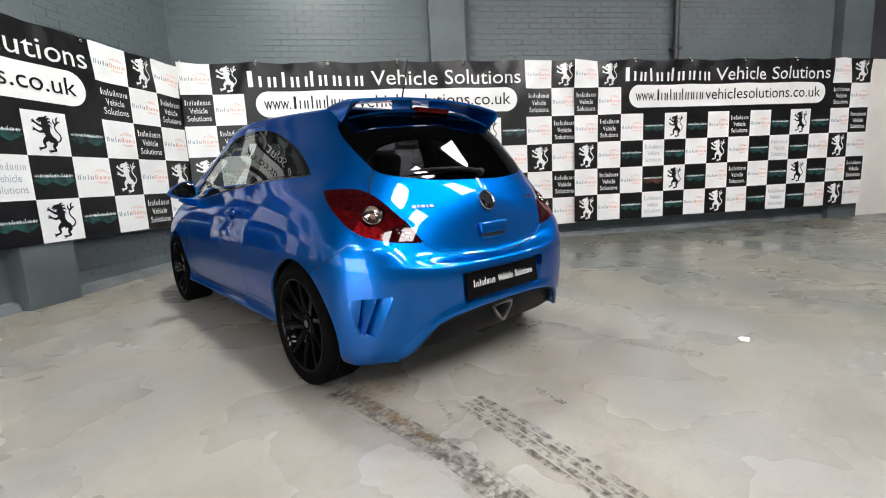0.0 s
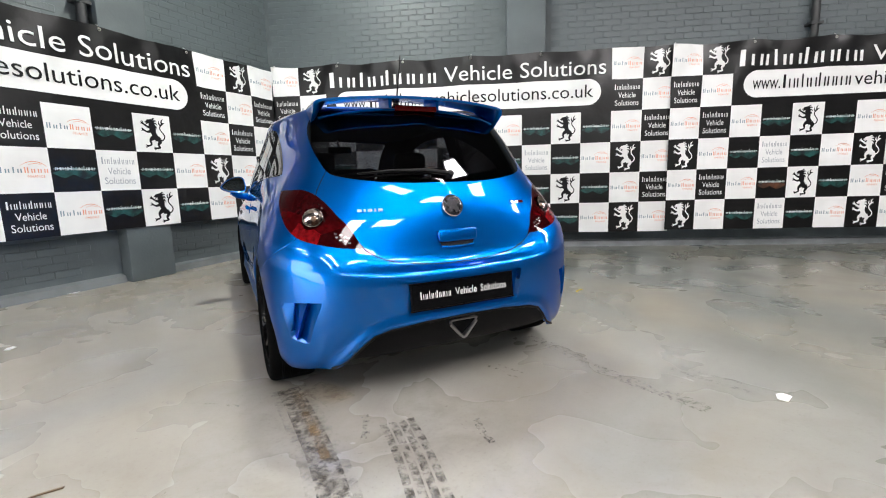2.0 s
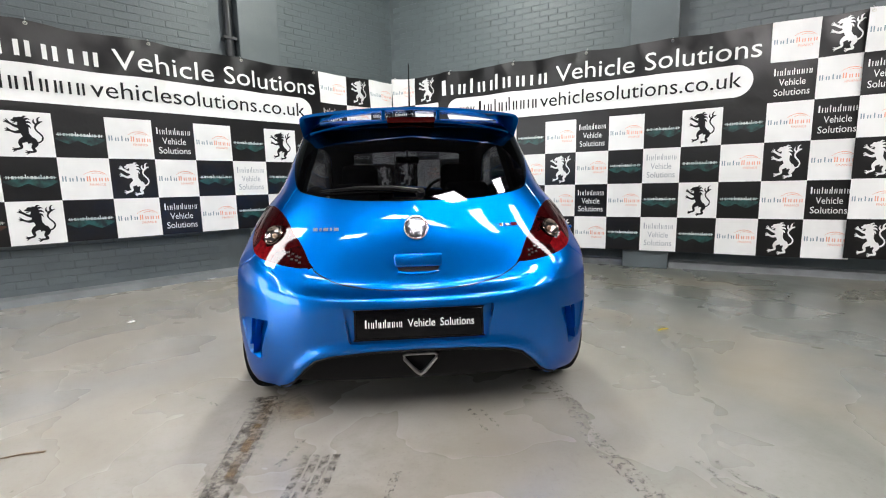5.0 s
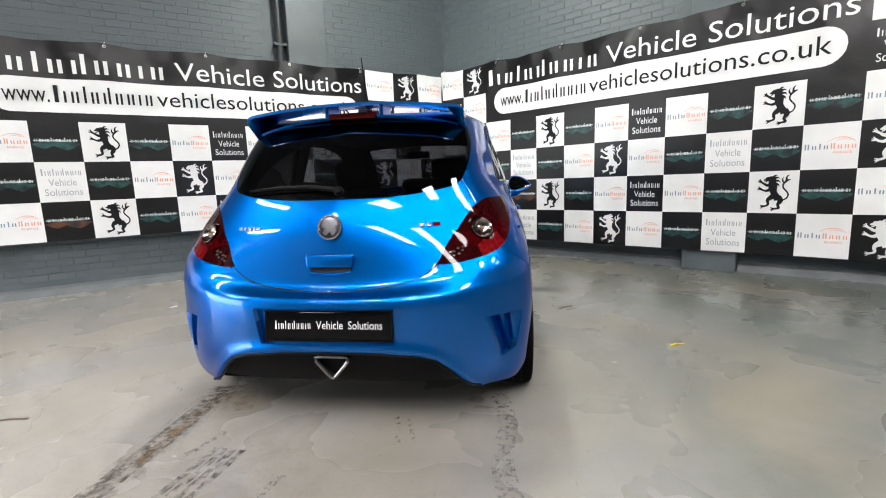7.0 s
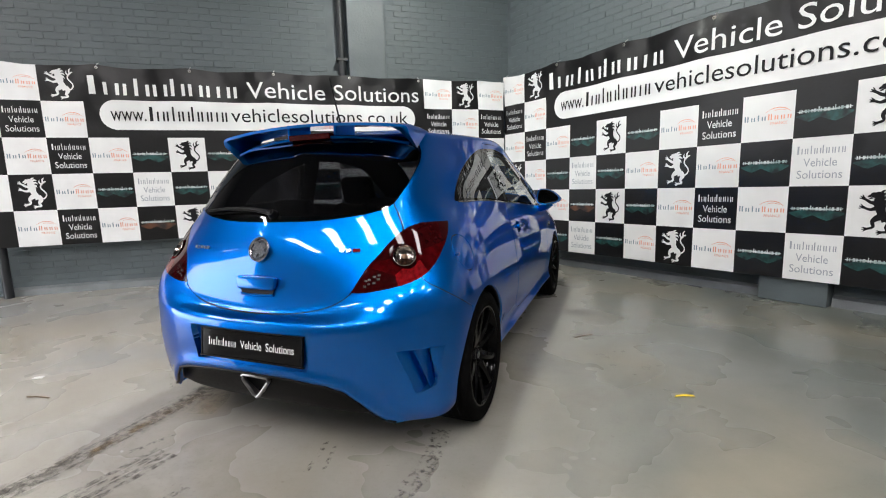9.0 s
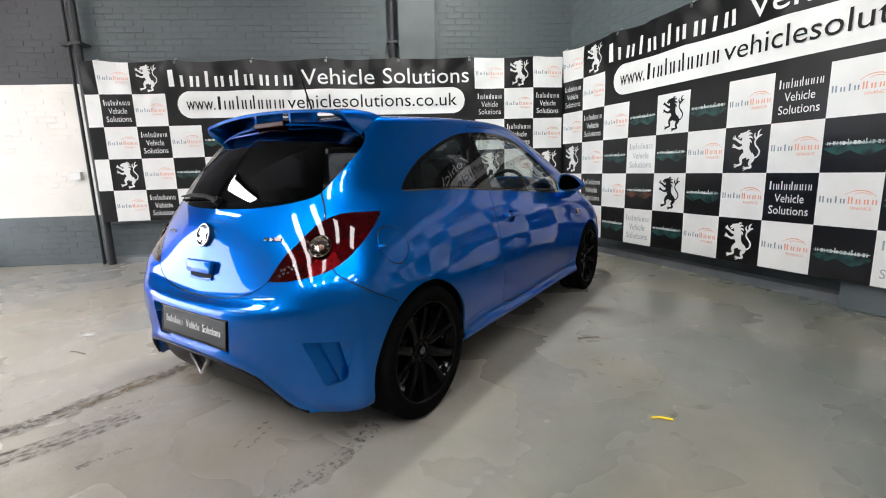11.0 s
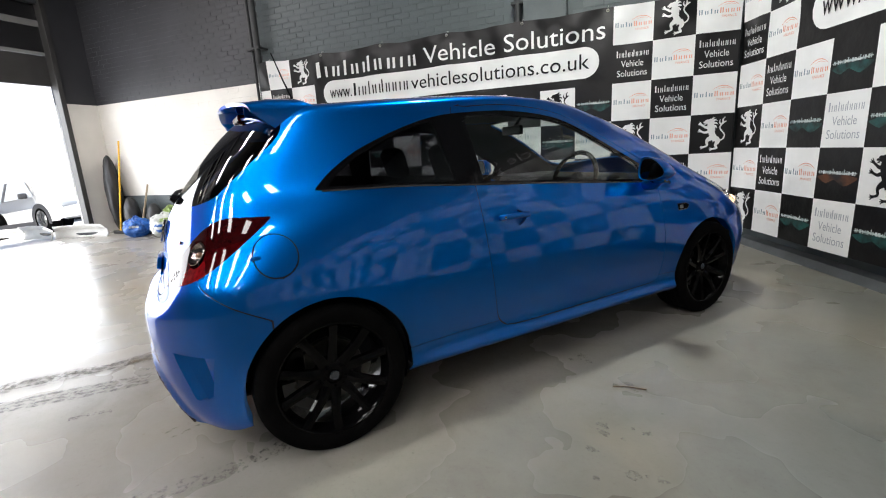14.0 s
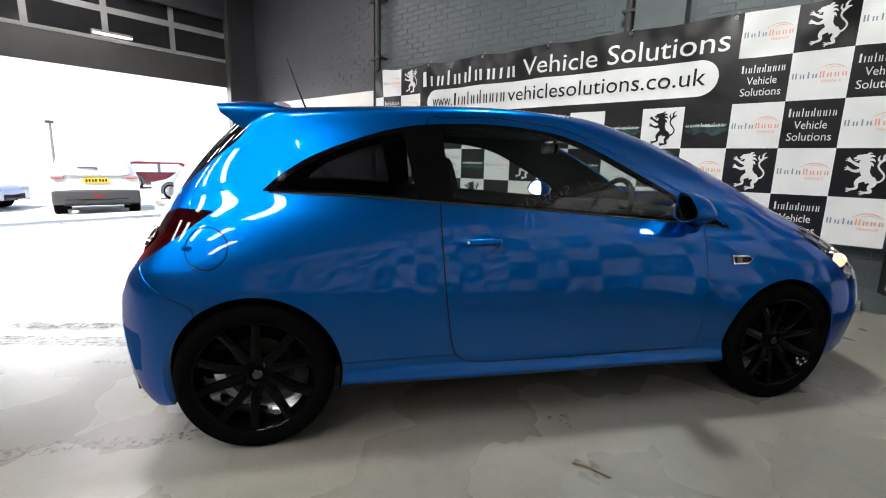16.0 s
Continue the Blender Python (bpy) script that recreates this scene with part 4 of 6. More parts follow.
tube(bm, [(x, -.606, z) for x, z in tri], 0.0075, 8, closed=True)
outer = [bm.verts.new((x, -.602, z)) for x, z in tri]
inner = [bm.verts.new((x * .9, -.46, .305 + (z - .305) * .9)) for x, z in tri]
for i in range(len(tri)):
    j = (i + 1) % len(tri)
    bm.faces.new((outer[i], outer[j], inner[j], inner[i]))
pipe_end = part("tailpipe_trim", bm, STEEL, car, "brushed steel triangular tailpipe trim", smooth=True)
bm = bmesh.new()
bm.faces.new([bm.verts.new((x * .9, -.465, .305 + (z - .305) * .9)) for x, z in tri])
part("tailpipe_bore", bm, SEAM, pipe_end)

# number plate with the trader's name: plain shapes and its common words
plate_m = facing(Vector((0, -.617, .479)), Vector((0, -1, .12)))
bm = bmesh.new()
box(bm, (-.26, -.057, -.004), (.26, .057, .004), plate_m, bevel=.003)
plate = part("dealer_plate", bm, BLACK_GLOSS, car, "black dealer plate with white lettering")
bm = bmesh.new()
for lo, hi in (((-.27, .057, -.006), (.27, .063, .006)), ((-.27, -.063, -.006), (.27, -.057, .006)), ((-.266, -.057, -.006), (-.26, .057, .006)), ((.26, -.057, -.006), (.266, .057, .006))):
    box(bm, lo, hi, plate_m)
part("plate_surround", bm, BLACK_PLASTIC, plate)


# ---- lettering ----
def text_flat(body, width, height=None):
    """Verts and faces of a word in the built-in font, filling a width from the origin."""
    cu = bpy.data.curves.new("word", "FONT")
    cu.body, cu.size, cu.resolution_u = body, 1.0, 3
    ob = bpy.data.objects.new("word", cu)
    me = bpy.data.meshes.new_from_object(ob)
    vs = np.array([v.co[:2] for v in me.vertices])
    fs = [list(p.vertices) for p in me.polygons]
    bpy.data.objects.remove(ob)
    bpy.data.curves.remove(cu)
    bpy.data.meshes.remove(me)
    x0, x1 = vs[:, 0].min(), vs[:, 0].max()
    vs[:, 0] = (vs[:, 0] - x0) * width / (x1 - x0)
    vs[:, 1] *= (height / 0.7) if height else width / (x1 - x0)
    return vs, fs


def bar2d(x0, y0, x1, y1):
    return [(x0, y0), (x1, y0), (x1, y1), (x0, y1)], [[0, 1, 2, 3]]


def marks_flat(code, width, height):
    """A name as plain upright bars: L tall and wide, l tall, s short, w short and wide, a blank leaves a gap."""
    bits, x = [], 0.0
    for ch in code:
        if ch in "Llsw":
            w = {"L": .15, "l": .09, "s": .085, "w": .20}[ch]
            bits.append(bar2d(x, 0, x + w, .74 if ch in "Ll" else .50))
            x += w + .095
        else:
            x += .09
    vs, fs = [], []
    for v, f in bits:
        fs += [[i + len(vs) for i in q] for q in f]
        vs += v
    vs = np.array(vs, float)
    vs[:, 0] *= width / vs[:, 0].max()
    vs[:, 1] *= height / 0.74
    return vs, fs


def flat_on(name, shape, m, material, parent, dx=0.0, dy=0.0, lift=0.0):
    vs, fs = shape
    me = mesh_from(name, [m @ Vector((x + dx, y + dy, lift)) for x, y in vs], fs, smooth=False)
    return obj(name, me, material, parent)


NAME_CODE = "L s ss l ss sl ss ss s ss"
flat_on("name_mark", marks_flat(NAME_CODE, .150, .034), plate_m, PRINT_WHITE, plate, -.222, -.012, .005)
flat_on("plate_word", text_flat("Vehicle", .112, .033), plate_m, PRINT_WHITE, plate, -.048, -.012, .005)
flat_on("plate_word", text_flat("Solutions", .140, .033), plate_m, PRINT_WHITE, plate, .086, -.012, .005)

BADGE = mat("satin_chrome", (0.42, 0.42, 0.44), 0.16, 1.0, vary=0.15, scale=60)
NAME_CHROME = mat("dull_chrome", (0.16, 0.19, 0.24), 0.35, 1.0)
BADGE_DARK = mat("dark_chrome", (0.10, 0.11, 0.13), 0.2, 1.0)
# tailgate: round badge, name bars, handle, wiper, high brake light
p, n = surface(0.001, .866)
bm = bmesh.new()
bm_m = facing(p + n * .002, Vector((0, n.y, n.z)))
lathe(bm, [(0.0, .053), (.006, .053), (.009, .050), (.009, .046), (.004, .043), (.003, .042)], (0, 0, 0), 36, "z")
shield = rounded([(-.036, .002), (-.024, .018), (-.030, .030), (-.010, .034), (.006, .024), (.026, .030), (.036, .010), (.022, .002), (.030, -.018), (.014, -.036), (.002, -.018), (-.012, -.034), (-.028, -.022), (-.018, -.006)], 3)
prism(bm, [tuple(q) for q in shield], .005, Matrix.Translation((0, 0, .002)))
bmesh.ops.transform(bm, matrix=bm_m, verts=bm.verts)
badge = part("round_badge", bm, BADGE, tailgate, "chrome round maker's badge", smooth=True)
bm = bmesh.new()
lathe(bm, [(.0015, .0445), (.0025, .030), (.003, .0005)], (0, 0, 0), 36, "z")
bmesh.ops.transform(bm, matrix=bm_m, verts=bm.verts)
part("badge_field", bm, BADGE_DARK, badge, "dark field of the badge", smooth=True)
for x0, code, w, material in ((-.435, "wswsw", .112, NAME_CHROME), (.365, "ww", .048, BADGE), (.418, "w", .030, RED_BRIGHT)):
    p, n = surface(x0 + w / 2, .866)
    p2, _ = surface(x0, .866)
    mm = facing(p + n * .003, n)
    vs, fs = marks_flat(code, w, .020)
    bm = bmesh.new()
    for f in fs:
        q = [bm.verts.new(mm @ Vector((vs[i][0] - w / 2, vs[i][1] - .01, 0))) for i in f]
        bm.faces.new(q)
    r = bmesh.ops.extrude_face_region(bm, geom=bm.faces[:])
    bmesh.ops.translate(bm, vec=n * .003, verts=[v for v in r["geom"] if isinstance(v, bmesh.types.BMVert)])
    part("name_badge", bm, material, tailgate, "small chrome name badge" if material is not RED_BRIGHT else "small red badge letter")
p, n = surface(0.001, .705)
hm = facing(p, Vector((0, n.y, n.z)))
bm = bmesh.new()
prism(bm, [(-.102, .044), (-.098, .000), (-.088, -.006), (.088, -.006), (.098, .000), (.102, .044), (.092, .050), (-.092, .050)], .020, hm)
bmesh.ops.bevel(bm, geom=bm.edges[:], offset=.006, segments=3, profile=.5, affect="EDGES")
part("tailgate_handle", bm, PAINT, tailgate, smooth=True, angle=60)
# flat dark plate painted in for the shade of the recess below
bm = bmesh.new()
prism(bm, [(-.090, -.003), (-.080, -.024), (.080, -.024), (.090, -.003)], .003, hm @ Matrix.Translation((0, 0, .0005)))
part("handle_shade", bm, SEAM, tailgate)
bm = bmesh.new()
tube(bm, [hm @ Vector((x, -.026 - .006 * math.cos(x / .085 * math.pi / 2), .001)) for x in np.linspace(-.085, .085, 15)], .0065, 8)
part("handle_lip", bm, PAINT, tailgate, smooth=True)
bm = bmesh.new()
p, n = surface(0.02, 1.004)
tube(bm, [p + n * .004, p + n * .03], [.022, .016], 14)
pts = []
for x, z in ((.03, 1.004), (-.10, 1.022), (-.25, 1.022), (-.40, 1.014)):
    q, k = surface(x, z)
    pts.append(q + k * .022)
tube(bm, pts, [.012, .010, .008, .004], 8)
wiper = part("rear_wiper", bm, BLACK_PLASTIC, tailgate, "black rear wiper", smooth=True)
bm = bmesh.new()
pts = []
for x, z in ((.0, 1.014), (-.2, 1.012), (-.41, 1.006)):
    q, k = surface(x, z)
    pts.append(q + k * .008)
tube(bm, pts, .005, 6)
part("wiper_blade", bm, RUBBER, wiper, smooth=True)

# roof spoiler: a lofted blade that folds down at its ends
def spoiler_section(s):
    a = abs(s)
    k = max(0.0, (a - .84) / .16)
    x = math.copysign(.462 * a / .84 if a < .84 else .462 + .072 * math.sin(k * math.pi / 2), s)
    le = (.075 - .02 * a + .115 * k * k, 1.440 - .056 * a * a - .044 * k * k)
    te = (-.205 + .05 * a * a + .012 * k, 1.410 - .034 * a * a - .022 * k ** 3)
    mid = (-.05, (le[1] + te[1]) / 2 + .008 * (1 - k ** 3))
    f = min(1.0, k * 1.6)
    under = (-.06 + .025 * f, (mid[1] - .024) * (1 - f) + 1.268 * f)
    sec = [le, mid, te, (te[0] + .005, te[1] - .012), under, (le[0] - .004, (le[1] - .018) * (1 - f) + f * (le[1] - .06))]
    return [Vector((x, y, z)) for y, z in sec]


bm = bmesh.new()
secs = [[bm.verts.new(p) for p in spoiler_section(s)] for s in np.linspace(-1, 1, 61)]
for s0, s1 in zip(secs, secs[1:]):
    for k in range(6):
        bm.faces.new((s0[k], s0[(k + 1) % 6], s1[(k + 1) % 6], s1[k]))
bm.faces.new(secs[0])
bm.faces.new(secs[-1][::-1])
spoiler = part("roof_spoiler", bm, PAINT, car, "blue roof spoiler with slots under its blade", smooth=True, angle=50)
for x in (-.135, .135):
    bm = bmesh.new()
    box(bm, (x - .009, -.115, 1.345), (x + .009, .05, 1.418), bevel=.004)
    part("spoiler_post", bm, PAINT, spoiler)
bm = bmesh.new()
box(bm, (-.118, -.142, 1.346), (.118, -.03, 1.374), bevel=.006)
part("brake_light", bm, BRAKE_RED, spoiler, "dark red high-level brake light")

bm = bmesh.new()
secs = []
for s in np.linspace(-1, 1, 41):
    a = abs(s)
    y0, z0 = -.135 + .055 * a * a, 1.362 - .052 * a ** 2.4
    secs.append([bm.verts.new((s * .500, y, z)) for y, z in ((.03, z0 + .010), (y0 + .02, z0 + .003), (y0, z0 - .004), (y0 + .006, z0 - .013), (.03, z0 - .020))])
for s0, s1 in zip(secs, secs[1:]):
    for k in range(5):
        bm.faces.new((s0[k], s0[(k + 1) % 5], s1[(k + 1) % 5], s1[k]))
bm.faces.new(secs[0])
bm.faces.new(secs[-1][::-1])
part("spoiler_base", bm, PAINT, spoiler, smooth=True, angle=50)

# aerial
bm = bmesh.new()
tube(bm, [(0, .165, 1.405), (0, .15, 1.432)], [.026, .014], 14)
tube(bm, [(0, .152, 1.43), (0, .11, 1.54), (0, .065, 1.675)], [.0055, .004, .0025], 8)
part("roof_aerial", bm, BLACK_PLASTIC, car, "thin black roof aerial", smooth=True)

# handles, mirrors, repeaters, sills
for sd in (1, -1):
    flip = MIRROR_X if sd < 0 else Matrix()
    bm = bmesh.new()
    p, n = surface(.915, .834, False)
    box(bm, (-.090, -.012, .010), (.090, .014, .032), flip @ facing(p, n), bevel=.009, seg=3)
    box(bm, (-.074, -.008, -.004), (-.05, .008, .014), flip @ facing(p, n), bevel=.002)
    part("door_handle", bm, PAINT, doors[sd], smooth=True)
    bm = bmesh.new()
    lathe(bm, [(.030, .007), (.033, .006), (.033, .0005)], (-.06 * 1, 0, 0), 14, "z")
    bmesh.ops.transform(bm, matrix=flip @ facing(p, n), verts=bm.verts)
    if sd > 0:
        part("key_lock", bm, CHROME, doors[sd], smooth=True)
    # mirror: a leaf-shaped shell, pointed at its outer end, on a low foot
    mm = flip @ pose(.856, 1.890, .984, 0, 4, -12)
    leaf = rounded([(-.086, -.050), (-.090, .030), (-.066, .062), (-.004, .064), (.058, .038), (.100, -.004), (.072, -.036), (-.010, -.062)], 6)
    bm = bmesh.new()
    shells = [[bm.verts.new(mm @ Vector((x * k + .004, y, z * k - .10 * y))) for x, z in leaf] for k, y in ((.93, -.046), (1.0, -.050), (1.035, -.040), (1.04, -.010), (.98, .020), (.84, .044), (.58, .060), (.25, .068))]
    for a, b in zip(shells, shells[1:]):
        for q in range(len(a)):
            bm.faces.new((a[q], a[(q + 1) % len(a)], b[(q + 1) % len(b)], b[q]))
    bm.faces.new(shells[-1])
    bmesh.ops.recalc_face_normals(bm, faces=bm.faces)
    mirror = part("door_mirror", bm, PAINT, doors[sd], "blue door mirror", smooth=True)
    bm = bmesh.new()
    tube(bm, [(.735, 1.925, .893), (.785, 1.918, .893), (.825, 1.908, .905), (.848, 1.896, .930), (.852, 1.892, .965)], [.027, .029, .033, .042, .048], 14)
    bmesh.ops.transform(bm, matrix=flip, verts=bm.verts)
    part("mirror_foot", bm, PAINT, mirror, smooth=True)
    bm = bmesh.new()
    prism(bm, [(x * .94 + .004, z * .94) for x, z in leaf], .004, mm @ pose(0, -.036, 0, 90))
    part("mirror_rim", bm, BLACK_PLASTIC, mirror)
    bm = bmesh.new()
    prism(bm, [(x * .88 + .004, z * .88) for x, z in leaf], .004, mm @ pose(0, -.0415, 0, 90))
    part("mirror_glass", bm, MIRROR_GLASS, mirror, "silvered mirror glass")
    # side repeater
    p, n = surface(2.225, .738, False)
    rm = flip @ facing(p + n * .001, n)
    bm = bmesh.new()
    prism(bm, [(-.058, .022), (.030, .020), (.060, .006), (.050, -.010), (.025, -.022), (-.052, -.022)], .005, rm)
    rep = part("side_repeater", bm, CHROME, car, "chrome-edged side repeater")
    bm = bmesh.new()
    prism(bm, [(-.050, .015), (.028, .014), (.050, .004), (.042, -.007), (.022, -.015), (-.045, -.015)], .003, rm @ Matrix.Translation((0, 0, .005)))
    part("repeater_lens", bm, BLACK_GLOSS, rep)
    bm = bmesh.new()
    box(bm, (-.040, -.010, .007), (-.008, .010, .010), rm, bevel=.002)
    part("repeater_bulb", bm, STEEL, rep)
# rubber strip along the foot of the side glass
for sd in (1, -1):
    line = []
    for y, z in ((.06, 1.030), (.25, 1.026), (.45, 1.019), (.75, .998), (1.05, .979), (1.35, .957), (1.65, .934), (1.95, .910), (2.12, .896)):
        p, n = surface(y, z, False)
        line.append(Vector((sd * (p.x + n.x * .002), y, z + n.z * .002)))
    P9 = natural(np.arange(len(line)), np.array([tuple(q) for q in line]), np.linspace(0, len(line) - 1, 40))
    bm = bmesh.new()
    tube(bm, [Vector(q) for q in P9], .0045, 8)
    part("belt_strip", bm, STRIP, car, "glossy black strip under the side windows", smooth=True)
bm = bmesh.new()
p, n = surface(-.226, .823, False)
tube(bm, [p + n * .002 + Vector((0, -.012, 0)), p + n * .007, p + n * .004 + Vector((0, .022, 0))], [.006, .008, .006], 8)
part("flap_grip", bm, PAINT, car, smooth=True)

# wheels
def wheel(at, sd):
    w = new("wheel")
    w.parent = car
    w.matrix_world = Matrix.Translation(at) @ pose(0, 0, 0, 0, 0, 0 if sd > 0 else 180)
    R, r = WHEEL_R, .231
    bm = bmesh.new()
    prof = [(-.10, r - .004), (-.108, r + .01), (-.113, r + .035), (-.108, R - .018), (-.098, R - .006), (-.08, R), (.08, R), (.098, R - .006), (.108, R - .018), (.113, r + .035), (.108, r + .01), (.10, r - .004)]
    lathe(bm, prof, (0, 0, 0), 64, "x")
    tyre = part("tyre", bm, RUBBER, w, "black low-profile tyre", smooth=True, angle=60)
    bm = bmesh.new()
    for x in (-.055, -.018, .018, .055):
        lathe(bm, [(x - .004, R + .0005), (x, R - .002), (x + .004, R + .0005)], (0, 0, 0), 64, "x")
    part("tread", bm, SEAM, tyre)
    bm = bmesh.new()
    lathe(bm, [(.06, r - .030), (.085, r - .014), (.098, r - .010), (.104, r - .004), (.104, r + .003)], (0, 0, 0), 64, "x")
    rim = part("rim", bm, RIM_BLACK, w, "gloss black alloy rim with split spokes", smooth=True)
    bm = bmesh.new()
    lathe(bm, [(-.10, r + .002), (-.10, r - .006), (-.07, r - .022), (.062, r - .029)], (0, 0, 0), 64, "x")
    part("rim_barrel", bm, RIM_BARREL, rim, smooth=True)
    # five split spokes
    for k in range(5):
        bm = bmesh.new()
        for half in (-1, 1):
            line = [(.050, half * .018, .060), (.085, half * .024 + .002, .072), (.12, half * .034 + .006, .080), (.155, half * .046 + .010, .086), (.19, half * .060 + .012, .091), (.224, half * .072 + .012, .094)]
            wid = (.022, .021, .019, .0175, .018, .022)
            rows = []
            for (rad, off, x), h in zip(line, wid):
                rows.append([bm.verts.new((x, off + h, rad)), bm.verts.new((x + .006, off, rad)), bm.verts.new((x, off - h, rad)), bm.verts.new((x - .032, off - h * .8, rad)), bm.verts.new((x - .032, off + h * .8, rad))])
            for a, b in zip(rows, rows[1:]):
                for i in range(5):
                    bm.faces.new((a[i], a[(i + 1) % 5], b[(i + 1) % 5], b[i]))
            bm.faces.new(rows[0][::-1])
            bm.faces.new(rows[-1])
        bmesh.ops.transform(bm, matrix=pose(0, 0, 0, 72 * k + 90), verts=bm.verts)
        part("spoke", bm, RIM_BLACK, rim)
    bm = bmesh.new()
    lathe(bm, [(.02, .075), (.052, .072), (.064, .055), (.066, .034), (.058, .030), (.058, .001)], (0, 0, 0), 32, "x")
    part("hub", bm, RIM_BLACK, rim, smooth=True)
    bm = bmesh.new()
    lathe(bm, [(.058, .023), (.068, .021), (.071, .017), (.071, .001)], (0, 0, 0), 24, "x")
    part("hub_cap", bm, BADGE_DARK, rim, "small dark chrome hub cap", smooth=True)
    for k in range(5):
        bm = bmesh.new()
        a = 2 * math.pi * (k + .5) / 5
        lathe(bm, [(.055, .009), (.068, .0085), (.070, .006), (.066, .001)], (0, .049 * math.sin(a), .049 * math.cos(a)), 10, "x")
        part("wheel_bolt", bm, RIM_BLACK, rim, smooth=True)
    bm = bmesh.new()
    lathe(bm, [(-.02, .06), (-.02, .135), (-.012, .14), (.0, .14), (.008, .135), (.008, .07), (.02, .068), (.02, .01)], (0, 0, 0), 40, "x")
    part("brake_disc", bm, DISC_STEEL, w, "steel brake disc", smooth=True)
    bm = bmesh.new()
    box(bm, (-.05, -.115, .02), (.03, -.165, .13), bevel=.01)
    box(bm, (-.05, -.15, .03), (.03, -.10, .11), bevel=.01)
    part("brake_caliper", bm, BLACK_PLASTIC, w)


for y in (0, BASE):
    for sd in (1, -1):
        wheel((sd * .722, y, HUB_Z + .001), sd)
        bm = bmesh.new()
        prof = [math.radians(a) for a in range(-20, 201, 10)]
        for x0, x1 in ((.50, .78),):
            a = [bm.verts.new((sd * x0, y + .338 * math.cos(t), HUB_Z + .338 * math.sin(t))) for t in prof]
            b = [bm.verts.new((sd * (x1 - .012), y + .338 * math.cos(t), HUB_Z + .338 * math.sin(t))) for t in prof]
            for i in range(len(prof) - 1):
                bm.faces.new((a[i], a[i + 1], b[i + 1], b[i]))
            bm.faces.new(a)
        part("arch_liner", bm, SEAM, car, smooth=True)

# floor pan and cabin
bm = bmesh.new()
box(bm, (-.48, -.35, .215), (.48, 2.95, .26), bevel=.01)
box(bm, (-.74, .36, .225), (.74, 2.15, .27), bevel=.01)
box(bm, (-.62, 2.7, .20), (.62, 3.15, .45), bevel=.02)
part("floor_pan", bm, BLACK_PLASTIC, car, "black underside")
bm = bmesh.new()
box(bm, (-.70, 1.93, .55), (.70, 2.45, .925), bevel=.06, seg=3)
box(bm, (.16, 1.84, .82), (.52, 2.05, .95), bevel=.05, seg=3)
box(bm, (-.11, 1.55, .30), (.11, 2.0, .62), bevel=.04, seg=3)
part("dashboard", bm, DASH, car, "black dashboard", smooth=True)
bm = bmesh.new()
ring = [(.34 + .175 * math.cos(a), 1.78 + .06 * math.sin(a), .93 + .165 * math.sin(a)) for a in np.linspace(0, 2 * math.pi, 33)[:-1]]
tube(bm, ring, .015, 8, closed=True)
for a in (0, math.pi, -math.pi / 2):
    tube(bm, [(.34, 1.79, .93), (.34 + .17 * math.cos(a), 1.78 + .06 * math.sin(a), .93 + .16 * math.sin(a))], .014, 8)
tube(bm, [(.34, 1.80, .93), (.34, 2.0, .85)], [.05, .035], 12)
part("steering_wheel", bm, DASH, car, "black steering wheel", smooth=True)
bm = bmesh.new()
box(bm, (-.10, 1.545, 1.232), (.10, 1.575, 1.292), bevel=.012, seg=3)
tube(bm, [(0, 1.57, 1.28), (0, 1.63, 1.345)], .009, 8)
part("cabin_mirror", bm, BLACK_PLASTIC, car, smooth=True)
for sd in (1, -1):
    seat = new("front_seat")
    seat.parent = car
    seat.matrix_world = pose(sd * .345, 1.02, .30)
    bm = bmesh.new()
    box(bm, (-.24, 0, .06), (.24, .50, .22), bevel=.05, seg=3)
    part("cushion", bm, SEAT_CLOTH, seat, smooth=True)
    bm = bmesh.new()
    lean = pose(0, 0, .16, 16)
    box(bm, (-.235, -.06, 0), (.235, .07, .56), lean, bevel=.05, seg=3)
    for s2 in (-1, 1):
        box(bm, (s2 * .20 - .05, -.02, .05), (s2 * .20 + .05, .12, .48), lean, bevel=.04, seg=3)
    part("backrest", bm, SEAT_CLOTH, seat, smooth=True)
    bm = bmesh.new()
    box(bm, (-.125, -.05, .56), (.125, .045, .76), lean, bevel=.045, seg=3)
    part("headrest", bm, SEAT_CLOTH, seat, smooth=True)
bm = bmesh.new()
lean = pose(0, .30, .46, 22)
box(bm, (-.56, -.06, 0), (.56, .08, .52), lean, bevel=.05, seg=3)
box(bm, (-.56, .30, .32), (.56, .78, .50), bevel=.05, seg=3)
for x in (-.3, .3):
    box(bm, (x - .12, -.04, .50), (x + .12, .04, .64), lean, bevel=.035, seg=3)
part("rear_bench", bm, SEAT_CLOTH, car, "black cloth rear bench", smooth=True)
bm = bmesh.new()
box(bm, (-.52, -.33, .945), (.52, .16, .965), bevel=.006)
part("parcel_shelf", bm, DASH, car)


# ---- banners ----
def smooth_union(parts):
    vs, fs = [], []
    for v, f in parts:
        fs += [[i + len(vs) for i in q] for q in f]
        vs += [tuple(p) for p in v]
    return np.array(vs, float), fs


